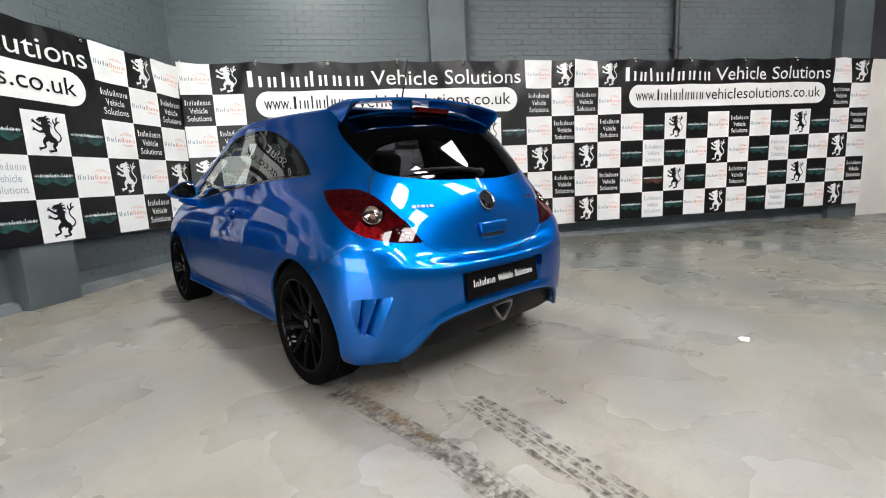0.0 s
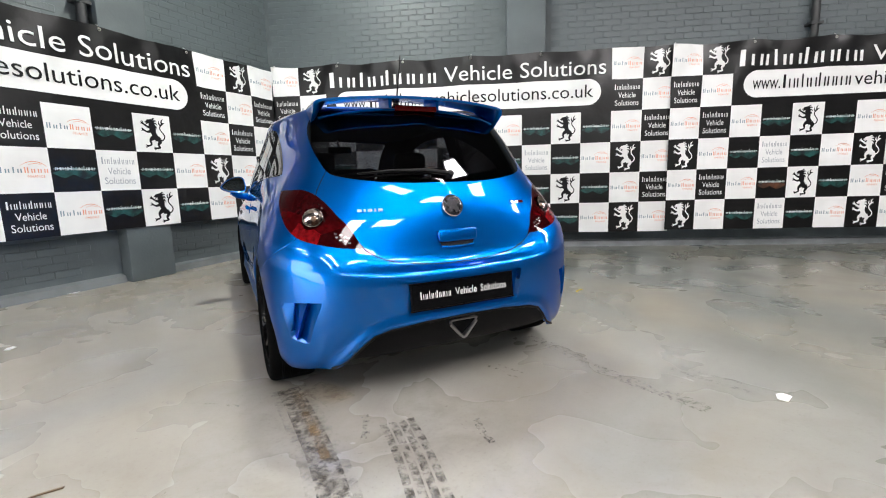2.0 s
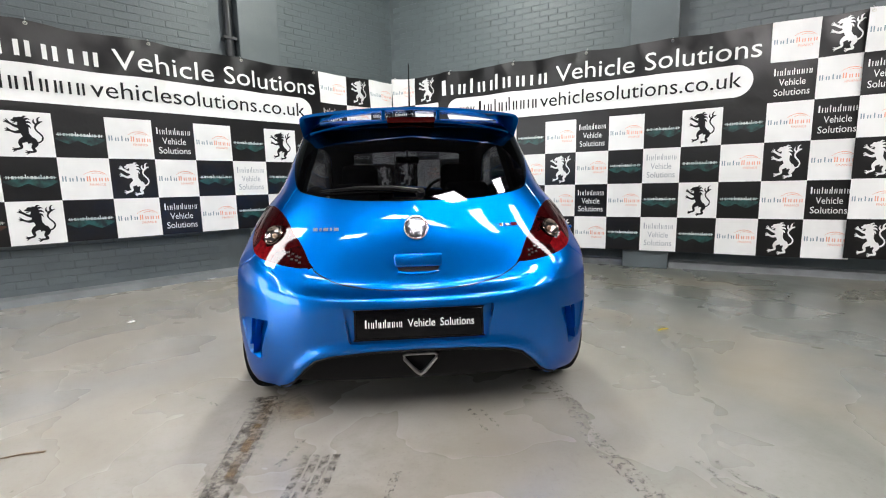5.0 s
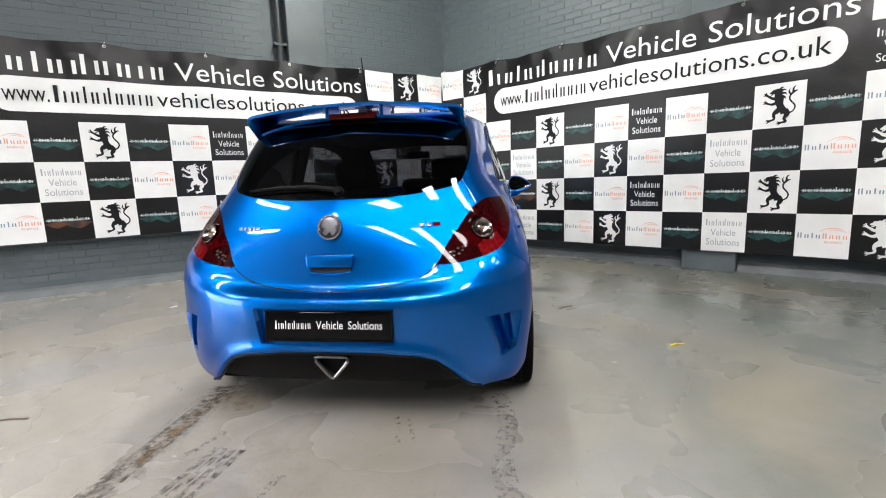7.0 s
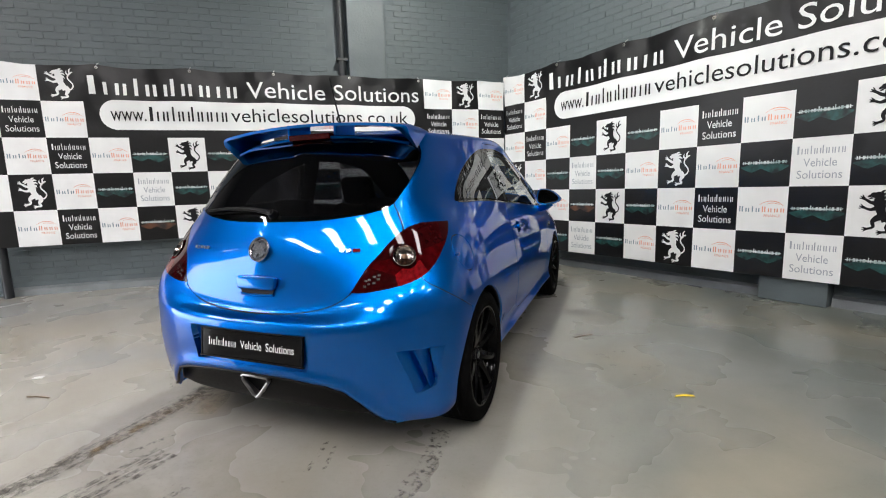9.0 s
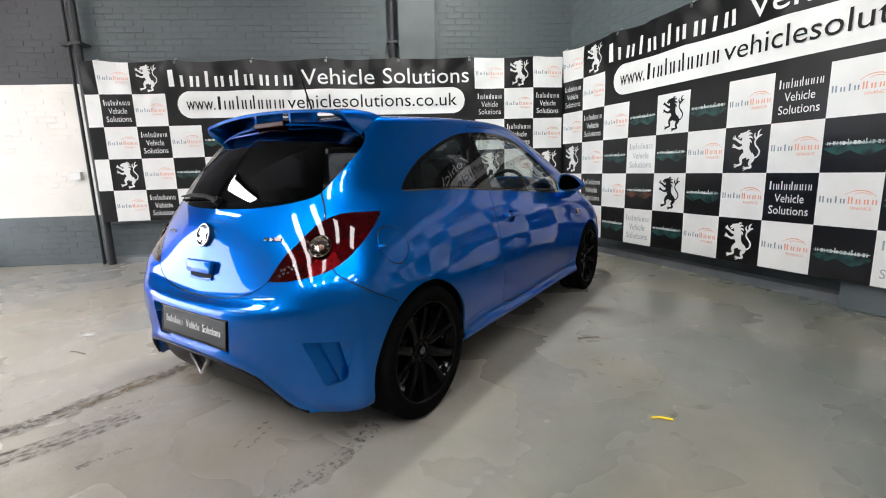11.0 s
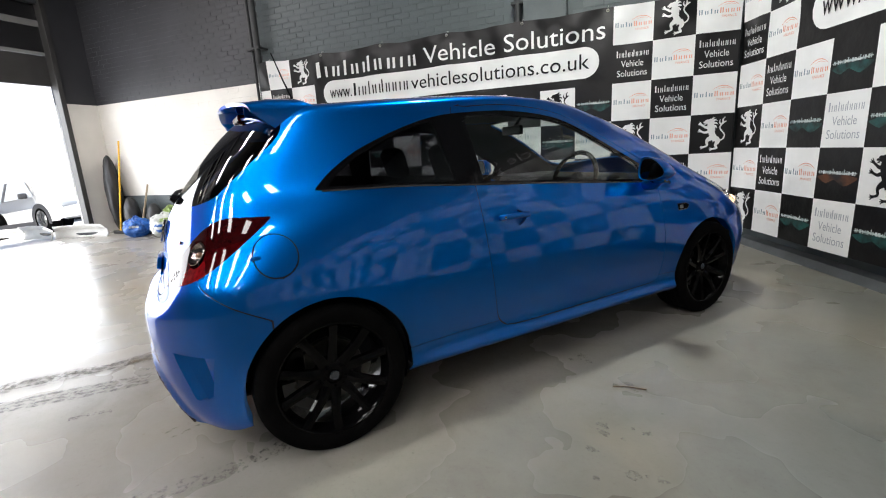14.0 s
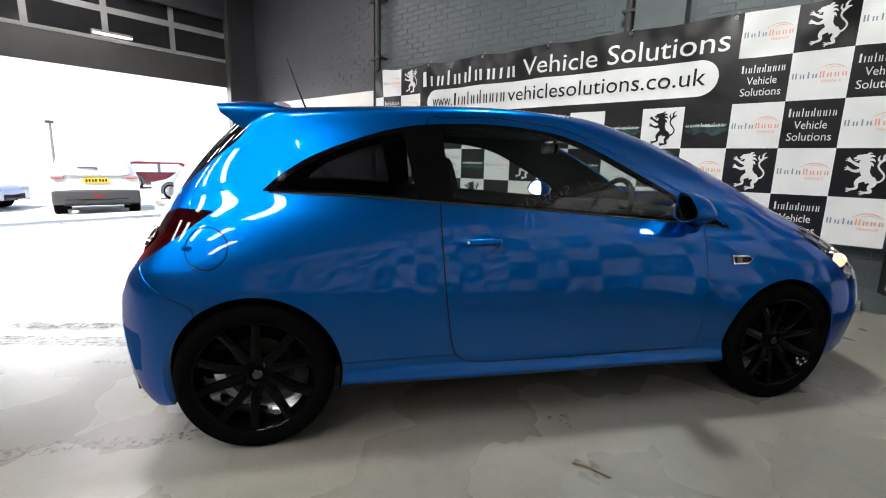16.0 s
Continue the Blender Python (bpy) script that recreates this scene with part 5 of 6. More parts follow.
def islands(shape):
    """The separate pieces of a flat shape."""
    vs, fs = shape
    owner = list(range(len(vs)))

    def root(i):
        while owner[i] != i:
            i = owner[i]
        return i

    for f in fs:
        for i in f[1:]:
            owner[root(i)] = root(f[0])
    groups = {}
    for f in fs:
        groups.setdefault(root(f[0]), []).append(f)
    out = []
    for faces in groups.values():
        ids = sorted({i for f in faces for i in f})
        at = {i: k for k, i in enumerate(ids)}
        out.append(([tuple(vs[i]) for i in ids], [[at[i] for i in f] for f in faces]))
    return out


def disc2d(cx, cy, rx, ry, turn=0.0, n=14):
    c, s = math.cos(turn), math.sin(turn)
    return [(cx + rx * math.cos(a) * c - ry * math.sin(a) * s, cy + rx * math.cos(a) * s + ry * math.sin(a) * c) for a in np.linspace(0, 2 * math.pi, n + 1)[:-1]], [list(range(n))]


def ribbon2d(pts, w):
    """A bent strip of changing width through a few points."""
    P = natural(np.linspace(0, 1, len(pts)), np.array(pts, float), np.linspace(0, 1, 6 * (len(pts) - 1) + 1))
    W = np.interp(np.linspace(0, 1, len(P)), np.linspace(0, 1, len(w)), w)
    d = np.gradient(P, axis=0)
    d /= np.linalg.norm(d, axis=1, keepdims=True) + 1e-9
    n = np.stack([-d[:, 1], d[:, 0]], 1)
    a, b = P + n * W[:, None] / 2, P - n * W[:, None] / 2
    vs = [q for pr in zip(a, b) for q in pr]
    return vs, [[2 * i, 2 * i + 1, 2 * i + 3, 2 * i + 2] for i in range(len(P) - 1)]


# a plain upright crest figure in a unit square: trunk, limbs and a curling ribbon
def claw2d(cx, cy, a, k=1.0):
    """A paw: a round pad with three short toes pointing along an angle."""
    return [disc2d(cx, cy, .040 * k, .034 * k, a)] + [ribbon2d([(cx, cy), (cx + .055 * k * math.cos(a + q), cy + .055 * k * math.sin(a + q)), (cx + .085 * k * math.cos(a + q * .7), cy + .085 * k * math.sin(a + q * .7))], [.030 * k, .026 * k, .006]) for q in (-.75, 0, .75)]


CREST = smooth_union([
    ribbon2d([(.43, .80), (.47, .66), (.50, .50), (.58, .37), (.62, .30)], [.17, .23, .17, .17, .20]),
    disc2d(.36, .855, .085, .062, -.25),
    disc2d(.43, .84, .085, .095, .2),
    ribbon2d([(.30, .845), (.255, .835), (.235, .82)], [.060, .045, .02]),
    ribbon2d([(.32, .80), (.28, .785), (.26, .775)], [.035, .028, .01]),
] + [ribbon2d([(.46 + .04 * math.cos(a), .78 + .10 * math.sin(a)), (.48 + .12 * math.cos(a), .77 + .18 * math.sin(a)), (.50 + .155 * math.cos(a - .25), .765 + .215 * math.sin(a - .25))], [.07, .05, .004]) for a in (-.9, -.35, .2, .75, 1.3)] + [
    ribbon2d([(.43, .70), (.33, .69), (.25, .73), (.17, .78)], [.11, .075, .06, .05]),
    ribbon2d([(.45, .60), (.34, .55), (.26, .55), (.17, .59)], [.11, .075, .055, .05]),
    ribbon2d([(.56, .42), (.44, .36), (.36, .27), (.38, .17), (.27, .12)], [.17, .14, .085, .06, .05]),
    ribbon2d([(.62, .36), (.68, .26), (.62, .16), (.66, .08), (.54, .055)], [.17, .13, .075, .06, .05]),
    ribbon2d([(.68, .30), (.80, .32), (.86, .44), (.78, .56), (.72, .68), (.80, .80), (.90, .84)], [.045, .04, .04, .04, .04, .06, .02]),
    ribbon2d([(.76, .74), (.70, .82), (.72, .90)], [.04, .045, .01]),
    ribbon2d([(.80, .80), (.80, .90), (.86, .96)], [.05, .045, .01]),
] + claw2d(.16, .79, 2.5) + claw2d(.16, .595, 2.8) + claw2d(.25, .115, 3.3) + claw2d(.52, .05, 3.3))


def logo_finance():
    """Grey and orange marks under a swoosh, with a small word below."""
    grey = marks_flat("ll ss l ss", .42, .125)
    grey[0][:] += (.05, .44)
    org = marks_flat("ll ss ss ss", .43, .125)
    org[0][:] += (.515, .44)
    arc = smooth_union([ribbon2d([(.46, .60), (.62, .68), (.80, .67), (.93, .585)], [.006, .014, .016, .006]), ribbon2d([(.60, .615), (.72, .645), (.86, .61)], [.005, .012, .005])])
    word = text_flat("FINANCE", .32, .055)
    word[0][:] += (.56, .335)
    return [(grey, PRINT_SLATE), (org, PRINT_ORANGE), (arc, PRINT_ORANGE), (word, PRINT_ORANGE)]


def logo_trader(ink):
    a = marks_flat(NAME_CODE, .80, .17)
    a[0][:] += (.10, .66)
    b = text_flat("Vehicle", .56, .17)
    b[0][:] += (.22, .405)
    c = text_flat("Solutions", .76, .17)
    c[0][:] += (.12, .16)
    return [(islands(a) + islands(b) + islands(c), ink)]


def logo_streak(tint):
    glow = smooth_union([ribbon2d([(.03, .44), (.25, .42), (.45, .45), (.7, .41), (.97, .45)], [.02, .20, .10, .24, .03])])
    marks = marks_flat("ss ws sw ls ww sl sw ws", .84, .10)
    marks[0][:] += (.08, .50)
    line = ribbon2d([(.05, .53), (.35, .535), (.65, .525), (.95, .54)], [.01, .030, .034, .01])
    return [(glow, tint), (line, PRINT_PALE), (marks, PRINT_PALE)]


ROW_A = ["fin", "trader", "fin", "streak", "crest", "streak"]
ROW_B = ["crest", "fin", "streak", "trader", "streak", "fin"]


def banner(m, s0, cells, first, cell, top, row, rows, label, lead=0.0, proud=0.0):
    """A printed vinyl banner. first: the column of the print at its left end; rows: how many rows hang free of the floor."""
    root = thing("printed_banner", label, "banner", group="banners along the walls")
    root.matrix_world = m
    width = cells * cell
    rng = random.Random(int(s0 * 10) + 7)
    ph = [rng.uniform(0, 6.28) for _ in range(6)]

    def at(s, z, lift):
        """Where a point of the print lies: the vinyl hangs in soft waves and sags between its eyelets."""
        up = max(0.0, min(1.0, (z - (top - 0.75)) / 0.75))
        wave = .006 * math.sin(s * 2.1 + ph[0]) + .004 * math.sin(s * 5.3 + z * 1.7 + ph[1]) + up * (.016 * math.sin(s * 7.4 + z * 4 + ph[2]) + .010 * math.sin(s * 13 - z * 7 + ph[3]) + .005 * math.sin(s * 23 + z * 11 + ph[5]))
        sag = -.026 * up * up * abs(math.sin(math.pi * (s - s0) / .92))
        low = .008 * (1 - (z - (top - row * rows)) / (row * rows)) * math.sin(s * 3.7 + ph[4])
        return Vector((s, -.006 - proud - wave - low - lift, z + sag))

    nx, nz = max(2, int(width / .045)), int(row * rows / .045)
    vs = [at(s0 - lead + (width + lead) * i / nx, top - row * rows * j / nz, 0) for j in range(nz + 1) for i in range(nx + 1)]
    back = [v + Vector((0, .004, 0)) for v in vs]
    fs = [[j * (nx + 1) + i, (j + 1) * (nx + 1) + i, (j + 1) * (nx + 1) + i + 1, j * (nx + 1) + i + 1] for j in range(nz) for i in range(nx)]
    k = len(vs)
    obj("vinyl_sheet", mesh_from("vinyl_sheet", vs + back, fs + [[q + k for q in f[::-1]] for f in fs]), VINYL_BLACK, root)

    def put(name, shape, x, z, w, h, material, lift):
        v, f = shape
        me = mesh_from(name, [at(x + p[0] * w, z + p[1] * h, lift) for p in v], f, smooth=False)
        return obj(name, me, material, root)

    N = 8
    square = ([(i / N, j / N) for j in range(N + 1) for i in range(N + 1)], [[j * (N + 1) + i, j * (N + 1) + i + 1, (j + 1) * (N + 1) + i + 1, (j + 1) * (N + 1) + i] for j in range(N) for i in range(N)])
    fin, streak, rust = logo_finance(), logo_streak(PRINT_TEAL), logo_streak(PRINT_RUST)
    t_white, t_black = logo_trader(PRINT_WHITE), logo_trader(PRINT_GREY)
    if lead:
        for r in range(1, rows, 2):
            put("white_square", square, s0 - lead, top - (r + 1) * row, lead, row, PRINT_WHITE, .003)
    for c in range(cells):
        col = (c + first) % 14
        x = s0 + c * cell
        for r in range(rows):
            z = top - (r + 1) * row
            head_zone = 2 <= col < 12 and r < 2
            if head_zone:
                continue
            if r == 0:
                kind, white = ("fin", True) if col % 2 == 0 else ("crest", False)
            elif r == 1:
                kind, white = ("trader", False) if col % 2 == 0 else ("fin", True)
            elif r % 2 == 0:
                kind, white = ROW_A[col % 6], col % 2 == 0
            else:
                kind, white = ROW_B[col % 6], col % 2 == 1
            if white:
                put("white_square", square, x, z, cell, row, PRINT_WHITE, .003)
            if kind == "fin":
                for sh, mt in fin:
                    put("finance_logo", sh, x, z, cell, row, mt, .0055)
            elif kind == "trader":
                for sh, mt in (t_black if white else t_white):
                    for letter in sh:
                        put("trader_letter", letter, x, z, cell, row, mt, .0055)
            elif kind == "crest":
                put("crest_figure", CREST, x + .12 * cell, z + .06 * row, cell * .80, row * .88, PRINT_BLACK if white else PRINT_WHITE, .0055)
            else:
                bits = rust if (c * 7 + r * 3) % 11 == 0 else streak
                for q, (sh, mt) in enumerate(bits):
                    put("streak_logo", sh, x, z, cell, row, mt, .0045 + .0012 * q)
    # heading and address, wherever the ten middle columns lie on this sheet
    h0 = s0 + (2 - first) * cell
    W = 10 * cell
    zt = top - .80 * row
    for shape, x, w in ((marks_flat(NAME_CODE, 1, 1), .018, .385), (text_flat("Vehicle", 1, 1), .432, .235), (text_flat("Solutions", 1, 1), .695, .285)):
        for letter in islands(shape):
            put("heading_letter", letter, h0 + x * W, zt, w * W, .50 * row, PRINT_WHITE, .010)
    pz, ph2 = top - 1.78 * row, .84 * row
    px, pw = h0 + .035 * W, .93 * W
    xs = sorted({0, .01, .03, .06, .1, .14, ph2 / 2} | {pw - q for q in (0, .01, .03, .06, .1, .14, ph2 / 2)} | set(np.linspace(ph2 / 2, pw - ph2 / 2, 30)))
    pv, pf = [], []
    for x in xs:
        e, rr = min(x, pw - x), ph2 / 2
        hh = rr if e > rr else math.sqrt(max(0, rr * rr - (rr - e) ** 2))
        for j in range(5):
            pv.append((x, rr + (j / 4 * 2 - 1) * hh))
    for i in range(len(xs) - 1):
        for j in range(4):
            pf.append([i * 5 + j, (i + 1) * 5 + j, (i + 1) * 5 + j + 1, i * 5 + j + 1])
    put("address_panel", (pv, pf), px, pz, 1, 1, PRINT_WHITE, .0045)
    zb = pz + .30 * ph2
    for shape, x, w in ((text_flat("www.", 1, 1), .03, .095), (marks_flat(NAME_CODE, 1, 1), .135, .225), (text_flat("vehiclesolutions.co.uk", 1, 1), .372, .60)):
        for letter in islands(shape):
            put("address_letter", letter, px + x * pw, zb, w * pw, .50 * ph2, PRINT_BLACK, .011)
    # eyelets along the top edge
    for k in range(int(width / .92) + 1):
        s = s0 + .03 + k * .92
        if s > s0 + width:
            break
        bm = bmesh.new()
        lathe(bm, [(0, .010), (-.003, .013), (0, .016)], (0, 0, 0), 14, "y")
        p = at(s, top - .03, .004)
        bmesh.ops.translate(bm, vec=p, verts=bm.verts)
        part("eyelet", bm, EYELET, root, smooth=True)
    for k in range(int(width / .92)):
        s = s0 + .03 + k * .92
        bm = bmesh.new()
        p = at(s, top - .028, .004)
        tube(bm, [p, p + Vector((.004, .02, .035)), p + Vector((.006, .06, .055))], .003, 6)
        part("tie_cord", bm, PRINT_WHITE, root, smooth=True)
    return root


banner(M_L, 0.0, 15, 0, .391, 2.55, .395, 5, "black and white chequered vinyl banner on the brick wall", .17)
banner(M_R, 0.03, 14, 0, .3845, 2.60, .397, 6, "black and white chequered vinyl banner hung in the corner")
banner(M_R, 5.36, 14, 0, .364, 2.58, .390, 6, "second black and white chequered vinyl banner on the wall", 0.0, .045)


# ---- roller door and the yard ----
DOOR_FRAME = mat("door_frame_grey", (0.20, 0.20, 0.195), 0.5, 0.2, vary=0.2, scale=6)
DOOR_PANEL = mat("door_panel_dark", (0.035, 0.034, 0.033), 0.45, vary=0.2, scale=4)
DOOR_PANE = mat("door_pane_smoked", (0.012, 0.012, 0.013), 0.08)
CONCRETE = mat("yard_concrete", (0.62, 0.61, 0.59), 0.8, vary=0.15, scale=1.2, bump=0.3, bump_scale=20)
RENDER_WHITE = mat("white_render", (0.86, 0.86, 0.85), 0.8, vary=0.08, scale=1.0)
GLINT_GLOW = mat("glint_glow", (1, 1, 1), 0.4, emit=((1.0, 0.93, 0.80), 4))

door = thing("sectional_door", "dark sectional overhead door, raised, with glazed panels", "garage door")
door.matrix_world = M_D
tall = 0.50
for k in range(4):
    z = DOOR_H + k * tall
    bm = bmesh.new()
    box(bm, (DOOR_A + .02, -.14, z + .004), (DOOR_B - .02, -.10, z + tall - .004), bevel=.004)
    sec = part("door_section", bm, DOOR_PANEL, door)
    if k > 0:
        for i in range(4):
            w = (DOOR_B - DOOR_A - .04) / 4
            s = DOOR_A + .02 + i * w
            bm = bmesh.new()
            for lo, hi in (((s, -.10, z), (s + w, -.085, z + .05)), ((s, -.10, z + tall - .05), (s + w, -.085, z + tall)), ((s, -.10, z + .05), (s + .045, -.085, z + tall - .05)), ((s + w - .045, -.10, z + .05), (s + w, -.085, z + tall - .05))):
                box(bm, lo, hi)
            part("pane_frame", bm, DOOR_FRAME, sec)
            bm = bmesh.new()
            box(bm, (s + .045, -.098, z + .05), (s + w - .045, -.094, z + tall - .05))
            part("pane", bm, DOOR_PANE, sec)
for s in (DOOR_A + .01, DOOR_B - .09):
    bm = bmesh.new()
    box(bm, (s, -.10, 0), (s + .08, .06, 4.3), bevel=.006)
    part("door_track", bm, DOOR_FRAME if s > 3 else DOOR_PANEL, door)
bm = bmesh.new()
tube(bm, [(DOOR_A, .10, 4.35), (DOOR_B, .10, 4.35)], .05, 12)
part("spring_shaft", bm, DOOR_FRAME, door, smooth=True)
# glowing bar added in place of a lamp's reflection in the panes
glint = thing("pane_glint", "glowing bar standing in for a lamp reflected in the door panes", "lamp")
glint.matrix_world = M_D
bm = bmesh.new()
box(bm, (2.25, -.085, 3.20), (2.85, -.02, 3.24), bevel=.006)
part("glint_body", bm, DOOR_FRAME, glint)
bm = bmesh.new()
tube(bm, [(2.27, -.035, 3.185), (2.83, -.035, 3.185)], .014, 10)
part("glint_tube", bm, GLINT_GLOW, glint, smooth=True)

# yard, reaching away from the door
FALL = [(-300, -.51), (-8, -.51), (-6.5, -.467), (-5, -.354), (-3.5, -.222), (-2, -.106), (-1, -.046), (-.05, -.03), (300, -.03)]


def yard(x, y):
    """A point on the gently falling yard."""
    return (x, y, float(np.interp((M_D.inverted() @ Vector((x, y, 0))).y, [p[0] for p in FALL], [p[1] for p in FALL])))


bm = bmesh.new()
for y, z in FALL:
    for s in (-300, 300):
        bm.verts.new(M_D @ Vector((s, y, z)))
bm.verts.ensure_lookup_table()
for k in range(len(FALL) - 1):
    bm.faces.new([bm.verts[i] for i in (2 * k, 2 * k + 2, 2 * k + 3, 2 * k + 1)])
tagged(part("ground", bm, CONCRETE, None), "pale worn concrete yard outside the door", "ground", kind="structure")


def building(s0, s1, far_y, height, label):
    b = thing("white_building", label, "building")
    b.matrix_world = M_D
    bm = bmesh.new()
    box(bm, (s0, far_y - 6, -.9), (s1, far_y, height), bevel=.02)
    part("wall", bm, RENDER_WHITE, b)
    bm = bmesh.new()
    box(bm, (s0 - .2, far_y - 6.2, height), (s1 + .2, far_y + .25, height + .25), bevel=.03)
    part("roof_edge", bm, DOOR_FRAME, b)
    bm = bmesh.new()
    tube(bm, [(s0, far_y + .12, height * .62), (s1, far_y + .12, height * .62)], .07, 8)
    part("gutter", bm, RENDER_WHITE, b, smooth=True)


building(-24, 30, -34, 11.0, "long white rendered building across the yard")


# a simple but complete parked car
def parked(name, label, at, rz, length, width, height, paint, tall=False, group="cars parked in the yard"):
    L, Wd, H = length, width / 2, height
    c = thing(name, label, "car", at, rz, group)
    # it stands on the slope with both axles
    way = Vector((-math.sin(radians(rz)), math.cos(radians(rz)), 0)) * .31 * L
    nose, tail = [yard(at[0] + k * way.x, at[1] + k * way.y)[2] for k in (1, -1)]
    c.matrix_world = pose(at[0], at[1], (nose + tail) / 2, math.degrees(math.atan2(nose - tail, .62 * L)), 0, rz)
    belt, rw = .58 * H, (.36 if tall else .325)
    prof = [(-L / 2, .32), (-L / 2 - .02, .62 * belt + .1), (-L / 2 + .06, belt), (-L / 2 + (.18 if tall else .55), H * .93), (-L / 2 + (.6 if tall else 1.2), H), (L * .08, H * .985), (L * .20, H * .93), (L * .33, belt + .06), (L * .44, belt - .08), (L / 2, belt * .72), (L / 2 + .02, .32)]
    rows = natural(np.arange(len(prof)), np.array(prof), np.linspace(0, len(prof) - 1, 60))
    bm = bmesh.new()
    grid = []
    for y, z in rows:
        line = []
        for k in range(-8, 9):
            t = k / 8
            wz = Wd * (1.0 if z < belt else 1 - .26 * (z - belt) / (H - belt))
            line.append(bm.verts.new((wz * math.sin(t * math.pi / 2), y + .10 * (1 if y > 0 else -1) * (math.cos(t * math.pi / 2) - .6), z - .035 * t * t)))
        grid.append(line)
    for a, b in zip(grid, grid[1:]):
        for i in range(16):
            bm.faces.new((a[i], a[i + 1], b[i + 1], b[i]))
    for sd in (0, 16):
        edge = [g[sd] for g in grid]
        low = [bm.verts.new((e.co.x * 1.0, e.co.y, .26)) for e in edge]
        for i in range(len(edge) - 1):
            bm.faces.new((edge[i], edge[i + 1], low[i + 1], low[i]))
    part("body", bm, paint, c, smooth=True)
    for sd in (1, -1):
        bm = bmesh.new()
        x = sd * (Wd * .90)
        g = [(-L * .40, belt + .04), (L * .28, belt + .04), (L * .13, H * .91), (-L * .33, H * .90)]
        bm.faces.new([bm.verts.new((sd * (Wd * (1.006 - .26 * max(0, z - belt) / (H - belt))), y, z)) for y, z in g])
        part("side_window", bm, CAR_GLASS, c)
        for y in (-L * .31, L * .31):
            bm = bmesh.new()
            lathe(bm, [(sd * (Wd - .24), .18), (sd * (Wd - .24), rw - .01), (sd * (Wd - .03), rw), (sd * (Wd + .01), rw - .03), (sd * (Wd + .01), .21)], (0, y, rw), 28, "x")
            wheel_part = part("wheel", bm, RUBBER, c, smooth=True)
            bm = bmesh.new()
            lathe(bm, [(sd * (Wd + .008), .212), (sd * (Wd - .01), .19), (sd * (Wd - .01), .04), (sd * (Wd + .01), .001)], (0, y, rw), 28, "x")
            for k in range(7):
                box(bm, (sd * (Wd + .004) - .008, -.02, .03), (sd * (Wd + .004) + .008, .02, .20), Matrix.Translation((0, y, rw)) @ pose(0, 0, 0, k * 360 / 7))
            part("wheel_rim", bm, STEEL, wheel_part, smooth=True)
    for sd in (1, -1):
        for y in (-L * .31, L * .31):
            bm = bmesh.new()
            ring = [(y + r * math.cos(a), rw + r * math.sin(a)) for r, a in [(rw + .05, q) for q in np.linspace(-.35, math.pi + .35, 19)] + [(rw - .06, q) for q in np.linspace(math.pi + .35, -.35, 19)]]
            prism(bm, ring, .012, Matrix(((0, 0, sd, sd * Wd), (1, 0, 0, 0), (0, 1, 0, 0), (0, 0, 0, 1))))
            part("wheel_arch", bm, CAR_TRIM, c)
        bm = bmesh.new()
        box(bm, (sd * Wd - .02, -L * .31 + rw + .06, .20), (sd * Wd + .012, L * .31 - rw - .06, .31), bevel=.01)
        part("sill", bm, CAR_TRIM, c)
        bm = bmesh.new()
        box(bm, (sd * (Wd + .07) - .08, L * .20, belt + .02), (sd * (Wd + .07) + .08, L * .20 + .09, belt + .15), bevel=.03, seg=3)
        part("side_mirror", bm, CAR_TRIM, c, smooth=True)
        bm = bmesh.new()
        prism(bm, [(-L * .09, belt + .03), (-L * .06, belt + .03), (-L * .055, H * .91), (-L * .085, H * .91)], .01, Matrix(((0, -sd * .26 * Wd / (H - belt), sd, sd * (Wd * 1.004 + .26 * Wd * belt / (H - belt))), (1, 0, 0, 0), (0, 1, 0, 0), (0, 0, 0, 1))))
        part("door_pillar", bm, CAR_TRIM, c)
    if tall:
        bm = bmesh.new()
        arc = [(Wd * .99 * math.sin(a), -L / 2 - .13 * math.cos(a) + .02) for a in np.linspace(-1.5, 1.5, 21)]
        lines = [[bm.verts.new((x * k, y + dy, z)) for x, y in arc] for k, dy, z in ((.97, .10, .25), (1.0, .0, .30), (1.0, -.015, .44), (1.0, .0, .57), (.98, .06, .63))]
        for a, b in zip(lines, lines[1:]):
            for q in range(20):
                bm.faces.new((a[q], a[q + 1], b[q + 1], b[q]))
        bump = part("rear_bumper", bm, CAR_TRIM, c, "dark grey plastic rear bumper", smooth=True)
        bm = bmesh.new()
        box(bm, (-.10, -L / 2 - .132, .44), (.10, -L / 2 - .115, .48), bevel=.006)
        part("fog_lamp", bm, FOG_RED, bump)
        # near-black bar drawn for the shade along the bumper's fold
        bm = bmesh.new()
        box(bm, (-.62, -L / 2 - .128, .37), (.62, -L / 2 - .118, .385))
        part("crease_shade", bm, DOOR_PANE, bump)
        bm = bmesh.new()
        box(bm, (-Wd * .75, -L / 2 + .02, .22), (Wd * .75, L * .2, .30), bevel=.02)
        part("underbody", bm, DOOR_PANE, c)
        bm = bmesh.new()
        tube(bm, [(.05, -L / 2 - .03, 1.15), (-.12, -L / 2 - .02, 1.165), (-.34, -L / 2 - .01, 1.16)], [.018, .014, .008], 8)
        part("rear_wiper", bm, DOOR_PANE, c, smooth=True)
    else:
        bm = bmesh.new()
        box(bm, (-Wd * .99, -L / 2 - .10, .30), (Wd * .99, -L / 2 + .5, .64), bevel=.09, seg=3)
        part("rear_bumper", bm, paint, c, smooth=True)
        bm = bmesh.new()
